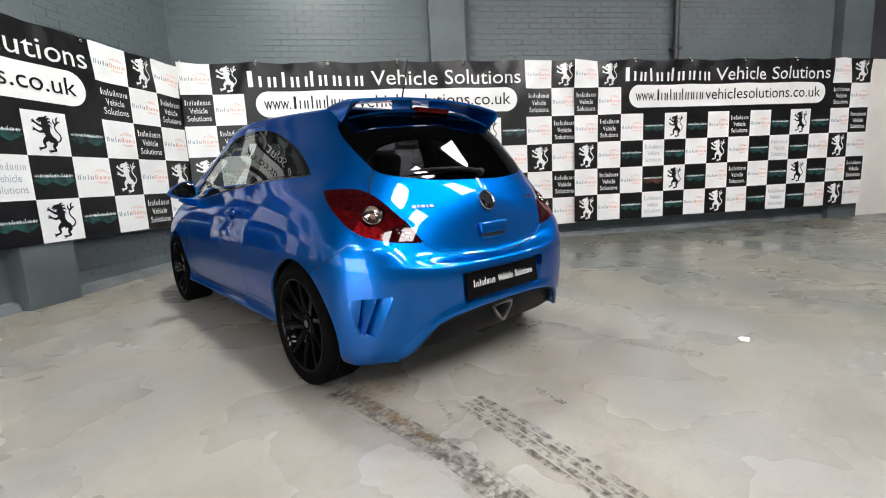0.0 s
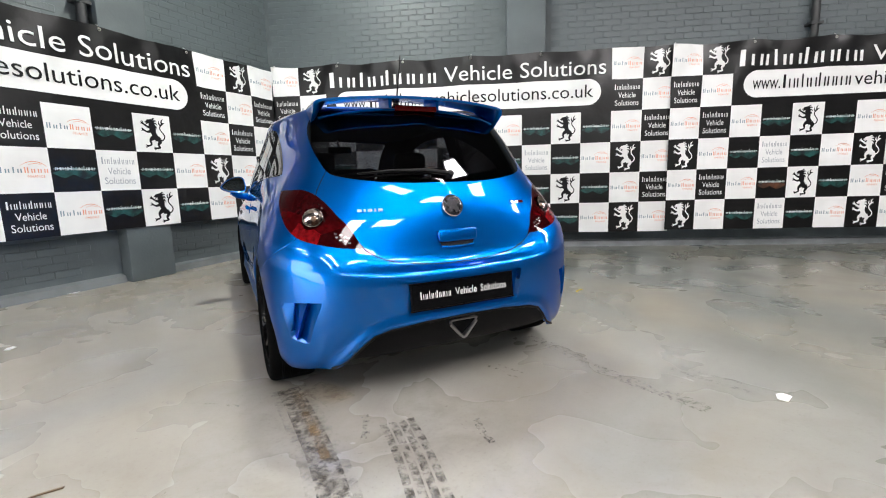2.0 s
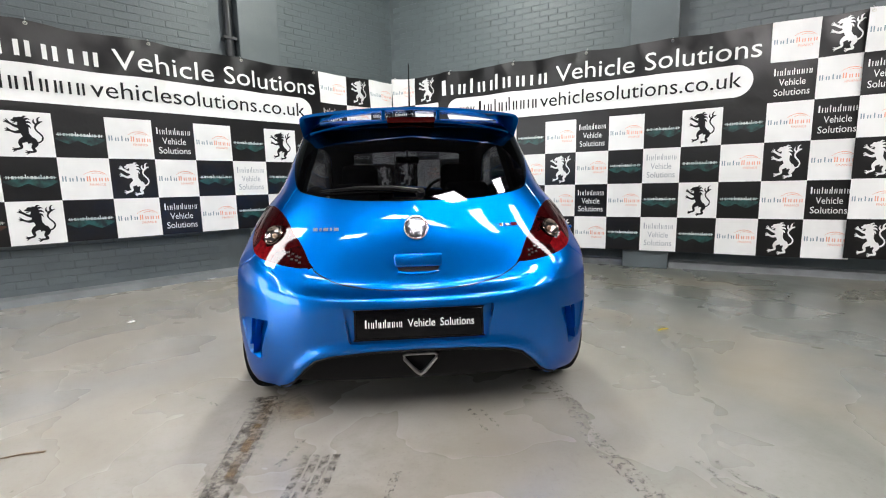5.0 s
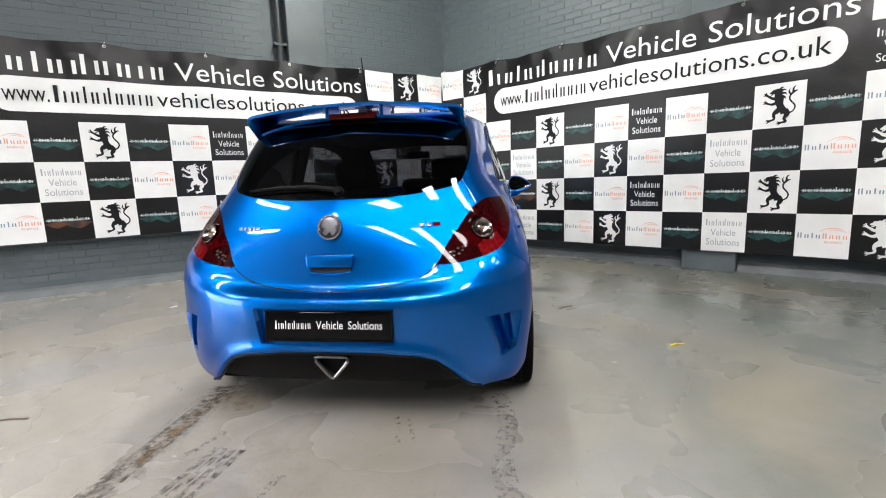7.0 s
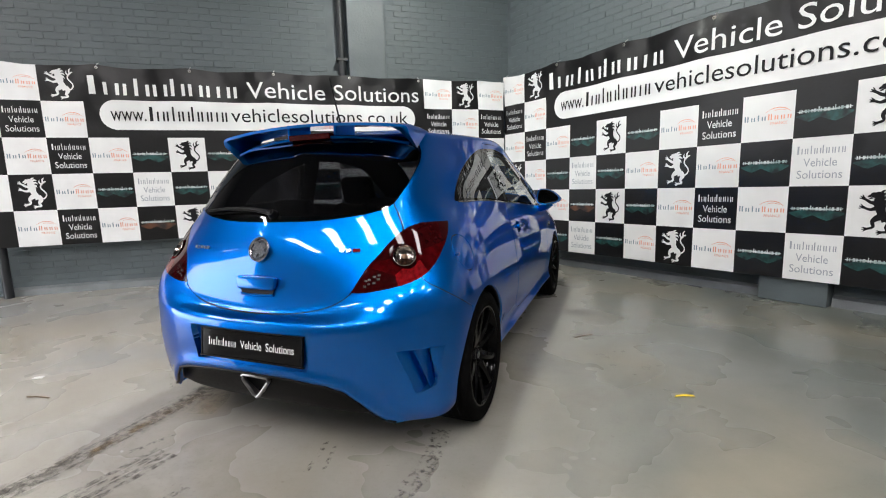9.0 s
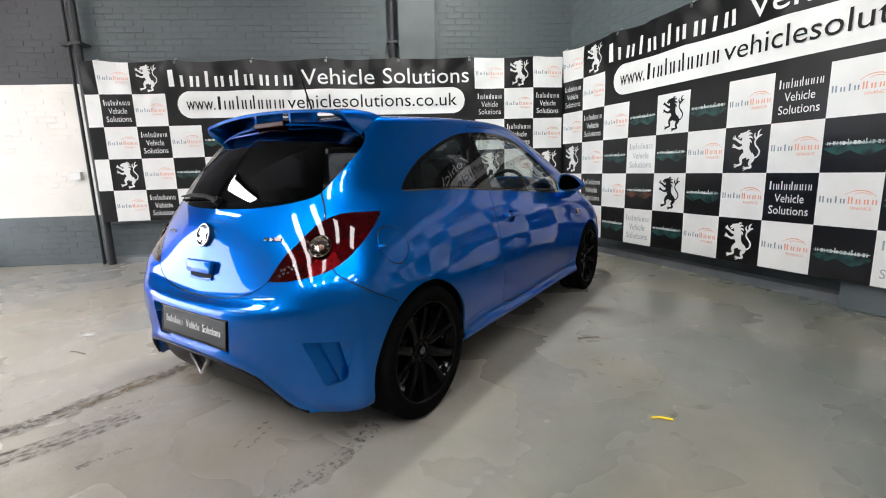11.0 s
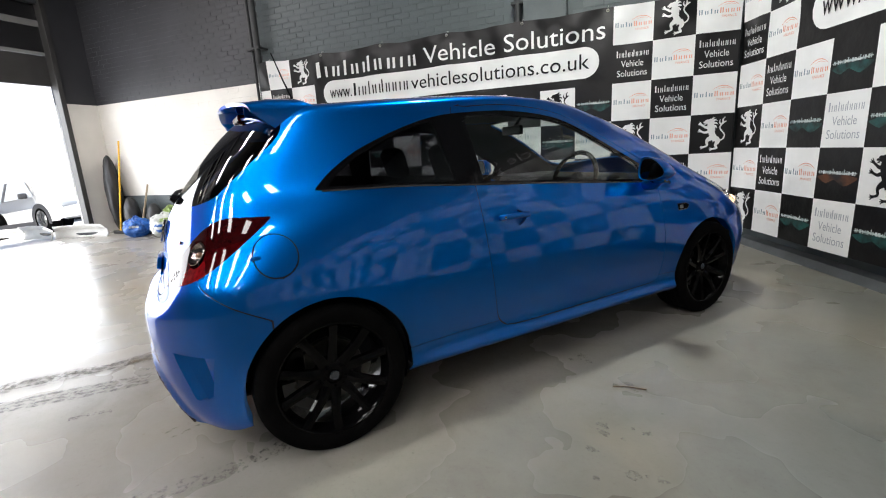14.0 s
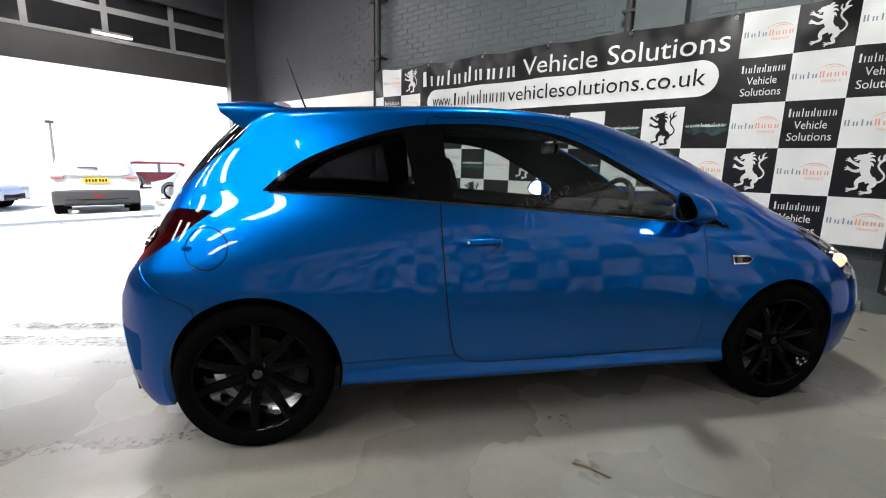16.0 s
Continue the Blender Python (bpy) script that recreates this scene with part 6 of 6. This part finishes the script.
        box(bm, (-Wd * .55, L / 2 - .05, .30), (Wd * .55, L / 2 + .07, .48), bevel=.03)
        part("grille", bm, DOOR_PANE, c)
        for sd in (1, -1):
            bm = bmesh.new()
            box(bm, (sd * Wd * .72 - .16, L / 2 - .22, belt * .66), (sd * Wd * .72 + .16, L / 2 + .03, belt * .66 + .13), bevel=.04, seg=3)
            part("headlamp", bm, CAR_GLASS, c, smooth=True)
    slope = math.atan2((.12 if tall else .5), H * .93 - belt)
    wm = Matrix.Translation((0, -L / 2 + (.0 if tall else .06), belt + .06)) @ pose(0, 0, 0, 90 - math.degrees(slope))
    bm = bmesh.new()
    tw, th = Wd * .74, (H * .90 - belt) / math.cos(slope)
    prism(bm, [tuple(q) for q in rounded([(-tw, 0), (0, -.03), (tw, 0), (tw * .97, th * .5), (tw * .80, th), (0, th * 1.03), (-tw * .80, th), (-tw * .97, th * .5)], 4)], .03, wm)
    part("rear_window", bm, CAR_GLASS if not tall else PALE_GLASS, c)
    for sd in (1, -1):
        bm = bmesh.new()
        lz = belt - .05
        box(bm, (sd * Wd * .83 - .13, -L / 2 - .045, lz), (sd * Wd * .83 + .13, -L / 2 + .12, lz + .07), bevel=.03, seg=2)
        part("tail_lamp", bm, FAR_LAMP, c)
    pz = .79 if tall else .66
    bm = bmesh.new()
    box(bm, (-.26, -L / 2 - .085, pz), (.26, -L / 2 - .025, pz + .115), bevel=.003)
    pl = part("number_plate", bm, mat("plate_yellow", (0.85, 0.55, 0.02), 0.4), c, "yellow plate with dark bars")
    for k in range(7):
        bm = bmesh.new()
        x = -.21 + k * .062 + (.02 if k > 3 else 0)
        box(bm, (x, -L / 2 - .090, pz + .025), (x + .035, -L / 2 - .084, pz + .09))
        part("plate_bar", bm, PRINT_BLACK, pl)
    return c


# near-white colour paints the bright sky's reflection into the rear screen
PALE_GLASS = mat("glare_paled_car_glass", (0.66, 0.67, 0.68), 0.1)
FOG_RED = mat("fog_lamp_red", (0.42, 0.01, 0.015), 0.2)
FAR_LAMP = mat("far_tail_lamp", (0.46, 0.20, 0.19), 0.2)
CAR_TRIM = mat("grey_car_trim", (0.045, 0.045, 0.048), 0.5)
WHITE_CAR = mat("white_car_paint", (0.80, 0.80, 0.79), 0.25, coat=0.8)
RED_CAR = mat("dark_red_car_paint", (0.16, 0.012, 0.02), 0.25, coat=0.8)
SILVER_CAR = mat("silver_car_paint", (0.42, 0.44, 0.56), 0.3, 0.3, coat=0.8)


parked("white_suv", "white tall car seen from behind in the yard", yard(-12.2, -6.8), 116, 4.3, 1.8, 1.62, WHITE_CAR, True)
parked("red_saloon", "dark red saloon car parked across the yard", yard(-24.8, -9.5), 22, 4.4, 1.75, 1.42, RED_CAR)
parked("pale_hatchback", "white hatchback with silver wheels parked outside the door", yard(-12.43, -3.37), -53, 3.9, 1.7, 1.42, WHITE_CAR)
parked("blue_hatchback", "pale blue hatchback parked behind a white one", yard(-17.8, -5.3), 174, 3.9, 1.7, 1.42, SILVER_CAR)
parked("silver_hatchback", "pale silver hatchback parked in the yard", yard(-13.0, -11.4), 2, 3.9, 1.7, 1.42, SILVER_CAR)
post = thing("lamp_post", "tall thin grey lamp post across the yard", "lamp post", yard(-29.0, -17.07))
bm = bmesh.new()
tube(bm, [(0, 0, 0), (0, 0, .5), (-.1, 0, 3.5)], [.11, .08, .06], 10)
part("pole", bm, DOOR_FRAME, post, smooth=True)
bm = bmesh.new()
box(bm, (-.3, -.12, 3.45), (.2, .12, 3.62), bevel=.04)
part("lamp_head", bm, DOOR_PANEL, post)


# ---- things by the door ----
BAG_WHITE = mat("bag_white_plastic", (0.66, 0.68, 0.66), 0.35, vary=0.15, scale=14, bump=0.4, bump_scale=18)
BAG_BLUE = mat("bag_blue_plastic", (0.02, 0.13, 0.50), 0.35, vary=0.3, scale=14, bump=0.4, bump_scale=18)
BAG_GREEN = mat("bag_green_print", (0.30, 0.42, 0.12), 0.4, vary=0.3, scale=20)


def bag(name, label, at, size, material, seed, prints=()):
    """A slumped, crumpled bag; prints: patches (turn from, turn to, height from, height to, material) lying on its skin."""
    b = thing(name, label, "plastic bag", at)

    def skin_at(d, lift=1.0):
        r = 1 + .20 * noise.noise(d * 2.2 + Vector((seed, 0, 0))) + .12 * noise.noise(d * 6 + Vector((0, seed, 0))) + .10 * abs(noise.noise(d * 12 + Vector((0, 0, seed))))
        if d.z > .6:
            r *= 1 - .30 * (d.z - .6)
        r *= lift
        return Vector((d.x * r * size[0], d.y * r * size[1], max(0, (d.z * r * .75 + .62)) * size[2]))

    bm = bmesh.new()
    bmesh.ops.create_icosphere(bm, subdivisions=5, radius=1.0)
    for v in bm.verts:
        v.co = skin_at(v.co.normalized())
    part("bag_body", bm, material, b, smooth=True, angle=60)
    for k in (-1, 1):
        bm = bmesh.new()
        pts = [(k * .04 + .02 * math.sin(a * 3), .05 * math.cos(a), size[2] * 1.14 + .07 * math.sin(a)) for a in np.linspace(0, math.pi, 9)]
        tube(bm, pts, [.020, .014, .010, .010, .011, .010, .010, .014, .020], 6)
        part("bag_handle", bm, material, b, smooth=True)
    for a0, a1, z0, z1, ink in prints:
        bm = bmesh.new()
        n = 10
        grid = [[bm.verts.new(skin_at(Vector((math.cos(a) * math.sqrt(1 - z * z), math.sin(a) * math.sqrt(1 - z * z), z)), 1.02)) for a in np.linspace(a0, a1, n)] for z in np.linspace(z0, z1, 4)]
        for g0, g1 in zip(grid, grid[1:]):
            for q in range(n - 1):
                bm.faces.new((g0[q], g0[q + 1], g1[q + 1], g1[q]))
        part("print_bar", bm, ink, b, smooth=True)
    return b


def by_wall(s, y):
    p = on_wall(M_L, s, y, 0)
    return (p.x, p.y, 0)


bag("carrier_bag", "white carrier bag with blue print and green top", by_wall(-2.42, -.25), (.31, .22, .29), BAG_WHITE, 2.0, ((-.75, -.15, .05, .22, BAG_BLUE), (-.05, .55, .02, .20, BAG_BLUE), (-.6, .3, -.30, -.12, BAG_BLUE), (-.4, .6, .42, .62, BAG_GREEN)))
bag("carrier_bag", "green and white carrier bag leaning on another", by_wall(-2.50, -.05), (.17, .12, .37), BAG_GREEN, 6.0)
bag("refuse_bag", "blue plastic bag slumped on the floor", by_wall(-3.0, -.35), (.24, .2, .24), BAG_BLUE, 4.0, ((-.5, .2, .1, .3, BAG_WHITE),))
bm = bmesh.new()
box(bm, (-.16, -.06, 0), (.16, .06, .02), bevel=.006)
box(bm, (-.35, -.02, .004), (.30, .02, .012))
ob = part("wood_offcut", bm, mat("offcut_wood", (0.32, 0.22, 0.12), 0.7, vary=0.3, scale=20), None)
ob.matrix_world = pose(*by_wall(-1.75, -.2), 0, 0, 30)
tagged(ob, "short offcut of wood lying on the floor", "wood")

# tools and dark sacks against the corner by the door
TOOL_YELLOW = mat("yellow_handle", (0.75, 0.42, 0.01), 0.45, vary=0.15, scale=30)
TOOL_WOOD = mat("pale_wood_handle", (0.42, 0.33, 0.22), 0.6, vary=0.3, scale=30)


def leaning(name, label, s, height, handle, headm, wide):
    t = thing(name, label, "tool")
    foot, topp = on_wall(M_L, s, -.20, .02), on_wall(M_L, s - .12, DEEP - .03, height)
    bm = bmesh.new()
    tube(bm, [foot, foot.lerp(topp, .5), topp], .016, 10)
    part("handle", bm, handle, t, smooth=True)
    bm = bmesh.new()
    box(bm, (-wide / 2, -.04, 0), (wide / 2, .04, .06), Matrix.Translation(foot - Vector((0, 0, .02))) @ pose(0, 0, 0, 0, 0, ANG_L), bevel=.01)
    for k in range(9):
        x = -wide / 2 + wide * (k + .5) / 9
        box(bm, (x - .012, -.03, .0), (x + .012, .03, .02), Matrix.Translation(foot - Vector((0, 0, .02))) @ pose(0, 0, 0, 0, 0, ANG_L))
    part("head", bm, headm, t)


leaning("yard_brush", "yellow-handled brush leaning against the white wall", -3.70, 1.66, TOOL_YELLOW, DOOR_PANEL, .3)
leaning("floor_squeegee", "pale-handled squeegee leaning against the white wall", -3.15, .85, TOOL_WOOD, DOOR_PANEL, .45)


def sack(label, s, y, h, seed):
    b = thing("leaning_sack", label, "sack", by_wall(s, y))
    bm = bmesh.new()
    bmesh.ops.create_uvsphere(bm, u_segments=28, v_segments=24, radius=1.0)
    for v in bm.verts:
        d = v.co.copy()
        r = 1 + .18 * noise.noise(d * 3 + Vector((seed, 0, 0)))
        v.co = Vector((d.x * r * .20 * (1.1 - .35 * d.z), d.y * r * .13, (d.z * .5 + .5) * h * (1 + .05 * r)))
    part("sack_body", bm, mat("black_sack", (0.014, 0.014, 0.015), 0.45, bump=0.5, bump_scale=14), b, smooth=True, angle=80)


sack("tall black sack standing against the white wall", -4.0, .02, 1.35, 1.0)
sack("low black sack on the floor by the wall", -3.5, -.05, .62, 5.0)
sack("low black sack slumped beside the tools", -3.05, .05, .5, 8.0)

# loose bumpers and panels in the doorway
PRIMER = mat("white_plastic_part", (0.70, 0.69, 0.66), 0.4, vary=0.2, scale=5)


def bumper(label, at, rz, tilt):
    b = thing("loose_bumper", label, "car part", at)
    b.matrix_world = pose(*at, tilt, 0, rz)
    bm = bmesh.new()
    rows = []
    for i in range(25):
        a = (i / 24 - .5) * 2.2
        x, y = .52 * math.sin(a), .26 * math.cos(a)
        rows.append([bm.verts.new((x, y, 0)), bm.verts.new((x * 1.04, y + .05, .09)), bm.verts.new((x * 1.04, y + .05, .17)), bm.verts.new((x * .94, y - .03, .26))])
    for r0, r1 in zip(rows, rows[1:]):
        for k in range(3):
            bm.faces.new((r0[k], r0[k + 1], r1[k + 1], r1[k]))
    ob = part("bumper_skin", bm, PRIMER, b, smooth=True)
    so = ob.modifiers.new("thickness", "SOLIDIFY")
    so.thickness = .012
    bm = bmesh.new()
    box(bm, (-.2, .275, .05), (.2, .312, .10), bevel=.01)
    part("grille_opening", bm, DOOR_PANE, b)


bumper("white unpainted bumper lying by the doorway", yard(-7.45, -2.2), 60, 0)
bumper("white unpainted bumper leaning on another", yard(-8.0, -2.95), 35, 6)
bumper("white unpainted bumper lying on the concrete", yard(-9.0, -3.75), 80, -4)

# ---- scraps and marks on the floor ----
def scrap(name, label, at, rz, outline, material, category):
    bm = bmesh.new()
    prism(bm, outline, .003, pose(at[0], at[1], .003, 0, 0, rz))
    for v in bm.verts:
        v.co.z += .006 * abs(noise.noise(Vector((v.co.x * 30, v.co.y * 30, 0))))
    tagged(part(name, bm, material, None), label, category)


for x, y, rz, k in ((1.155, -1.39, 20, .035), (-2.25, 1.28, 70, .03), (-2.33, 3.0, 10, .05), (-1.93, -.43, 40, .03)):
    scrap("paper_scrap", "small torn white paper scrap on the floor", (x, y), rz, [(-k, -k * .6), (k * .8, -k * .8), (k * 1.1, k * .3), (k * .2, k * .8), (-k * .9, k * .5)], PAPER, "paper")
scrap("yellow_scrap", "thin torn yellow plastic scrap on the floor", (1.735, .48), 15, [(-.045, -.008), (.0, .004), (.05, -.006), (.048, .012), (.0, .016), (-.035, .006)], YELLOW, "scrap")
for x, y, rz in ((1.19, 1.28, 40), (-1.6, -.6, 10)):
    scrap("dry_twig", "thin dry twig lying on the floor", (x, y), rz, [(-.075, -.004), (-.01, .006), (.07, .0), (.075, .008), (.0, .014), (-.07, .004)], LEAF, "twig")

TYRE_MARK = mat("tyre_mark", (0.060, 0.050, 0.040), 0.7, alpha_noise=(26, .44, .66, .85))
WIDE_MARK = mat("wide_rubber_haze", (0.085, 0.075, 0.062), 0.65, alpha_noise=(12, .47, .74, .60))
FAINT_MARK = mat("faint_mark", (0.075, 0.066, 0.058), 0.7, alpha_noise=(40, .50, .64, .75))
RUST_MARK = mat("rust_stain", (0.34, 0.20, 0.06), 0.8, alpha_noise=(15, .42, .75, .6))


def mark(name, label, line, width, material, lift, treads=0):
    bm = bmesh.new()
    P = natural(np.linspace(0, 1, len(line)), np.array(line, float), np.linspace(0, 1, 40))
    d = np.gradient(P, axis=0)
    d /= np.linalg.norm(d, axis=1, keepdims=True)
    n = np.stack([-d[:, 1], d[:, 0]], 1)
    lanes = [(-.5, .5)] if not treads else [((i + .12) / treads - .5, (i + .88) / treads - .5) for i in range(treads)]
    for a, b in lanes:
        L = [bm.verts.new((*(p + q * width * a), lift)) for p, q in zip(P, n)]
        R = [bm.verts.new((*(p + q * width * b), lift)) for p, q in zip(P, n)]
        for i in range(39):
            bm.faces.new((L[i], R[i], R[i + 1], L[i + 1]))
    return tagged(part(name, bm, material, None), label, "mark", kind="structure")


LEFT_TRACK = [(-.76, -.20), (-.742, -.44), (-.730, -.71), (-.727, -.90), (-.752, -1.25), (-.85, -1.9)]
mark("tyre_mark", "broad dark rubber tyre mark on the concrete", LEFT_TRACK, .17, WIDE_MARK, .0032)
mark("tyre_mark", "dark rubber tyre mark on the concrete", LEFT_TRACK, .105, TYRE_MARK, .0044)
mark("tyre_mark", "dark rubber tyre mark with tread lines", [(-.40, -.74), (-.415, -.90), (-.445, -1.1), (-.50, -1.4), (-.60, -2.0)], .155, TYRE_MARK, .004, 4)
RIGHT_TRACK = [(.673, -.20), (.700, -.38), (.712, -.53), (.688, -.74), (.735, -1.02), (.785, -1.30)]
mark("tyre_mark", "broken dark tyre mark on the concrete", RIGHT_TRACK, .085, FAINT_MARK, .004)
for line, w in (([(.22, -.45), (.25, -.55), (.27, -.66)], .022), ([(.28, -.47), (.31, -.56), (.335, -.64)], .018), ([(1.01, -.92), (1.03, -1.08), (1.09, -1.30)], .03), ([(1.08, -.96), (1.10, -1.08), (1.15, -1.22)], .025), ([(-.10, -.88), (-.128, -.97), (-.135, -1.06)], .03), ([(-1.30, -.05), (-1.12, -.16), (-.98, -.27)], .018), ([(-.50, -.62), (-.53, -.74), (-.56, -.80)], .03)):
    mark("tyre_mark", "short faint scuff on the concrete", line, w, FAINT_MARK, .0038)
mark("rust_mark", "pale rust stain beside the tyre mark", [(-.66, -.24), (-.60, -.33), (-.56, -.45)], .15, RUST_MARK, .0028)
mark("rust_mark", "narrow rust streak in the tyre mark", [(-.735, -.25), (-.72, -.55), (-.715, -.85)], .035, RUST_MARK, .0052)

SMUDGE = mat("grease_smudge", (0.055, 0.053, 0.05), 0.6, alpha_noise=(38, .44, .66, .6))
rng = random.Random(11)
for cx, cy, k, size in ((1.46, .88, 10, .15), (.86, 1.32, 4, .05), (1.89, .69, 2, .02), (1.19, 1.28, 3, .03), (1.72, .5, 3, .06)):
    for i in range(k):
        bm = bmesh.new()
        x, y, rad = cx + rng.gauss(0, size * .6), cy + rng.gauss(0, size * .6), rng.uniform(.012, .032)
        bm.faces.new([bm.verts.new((x + rad * rng.uniform(.5, 1.3) * math.cos(q), y + rad * rng.uniform(.4, 1.0) * math.sin(q), .0035)) for q in np.linspace(0, 2 * math.pi, 15)[:-1]])
        tagged(part("grease_smudge", bm, SMUDGE, None), "small dark grease smudge on the painted floor", "mark", kind="structure")


# ---- ceiling lights ----
PANEL_GLOW = mat("light_panel", (1, 1, 1), 0.5, emit=((1.0, 0.955, 0.955), 18.5))
ROW = Vector((math.cos(radians(38.4)), math.sin(radians(38.4)), 0))
SPOTS = [Vector((.2, -3.2, 0)) + ROW * 1.6 * k for k in (-2.2, -1.1, 0, 1, 2)] + [Vector((1.5, -5.0, 0)) + ROW * 1.62 * k for k in (-1, 0, 1.1, 2.2)]
# the last two have no known source: fill for door side and far banner
SPOTS += [Vector((x, y, 0)) for x, y in ((-4.4, -2.2), (-5.6, -3.9), (6.8, -3.2))]
for k, (x, y, _) in enumerate(SPOTS):
    half = .45 if k < 5 else .80
    lightp = thing("ceiling_light", "long white ceiling light panel, unseen overhead", "lamp", (x, y, TOP - .02), 38.4, "ceiling lights")
    bm = bmesh.new()
    box(bm, (-.24, -half - .03, -.06), (.24, half + .03, .0), bevel=.01)
    part("frame", bm, DOOR_FRAME, lightp)
    bm = bmesh.new()
    box(bm, (-.21, -half, -.075), (.21, half, -.058))
    part("diffuser", bm, PANEL_GLOW, lightp)
high = thing("high_bay_light", "bright square high-bay lamp over the car", "lamp", (0.0, 1.85, TOP - .02), 38.4)
bm = bmesh.new()
box(bm, (-.24, -.24, -.09), (.24, .24, .0), bevel=.02)
part("housing", bm, DOOR_FRAME, high)
bm = bmesh.new()
box(bm, (-.17, -.17, -.105), (.17, .17, -.088))
part("diffuser", bm, mat("high_bay_glow", (1, 1, 1), 0.5, emit=((0.98, 1.0, 0.94), 190.0)), high)


# ---- bricks, last of all ----
brick_wall(wall_nw, -0.25, 5.95, [(3.55, 4.21)], upper + lower, (1.5, 5.95, 2.55, 3.4))
brick_wall(wall_ne, -0.05, 10.5, [(3.29, 3.81), (9.94, 10.5)], upper, (-0.05, 5.5, 2.55, 3.3))
NOWHERE = (0, 0, 0, 0)
brick_wall(wall_west_band, -4.4, -0.42, [], [i * 0.075 for i in range(0, 8)], NOWHERE, WALL_GREY, 0.001)
brick_wall(wall_west, -4.4, -0.42, [], [0.655 + i * 0.075 for i in range(0, 22)], NOWHERE, WALL_WHITE, 0.0075)
brick_wall(wall_west_upper, -4.4, -0.42, [], [2.325 + i * 0.075 for i in range(0, 31)], NOWHERE, WALL_BLACK, 0.0035)
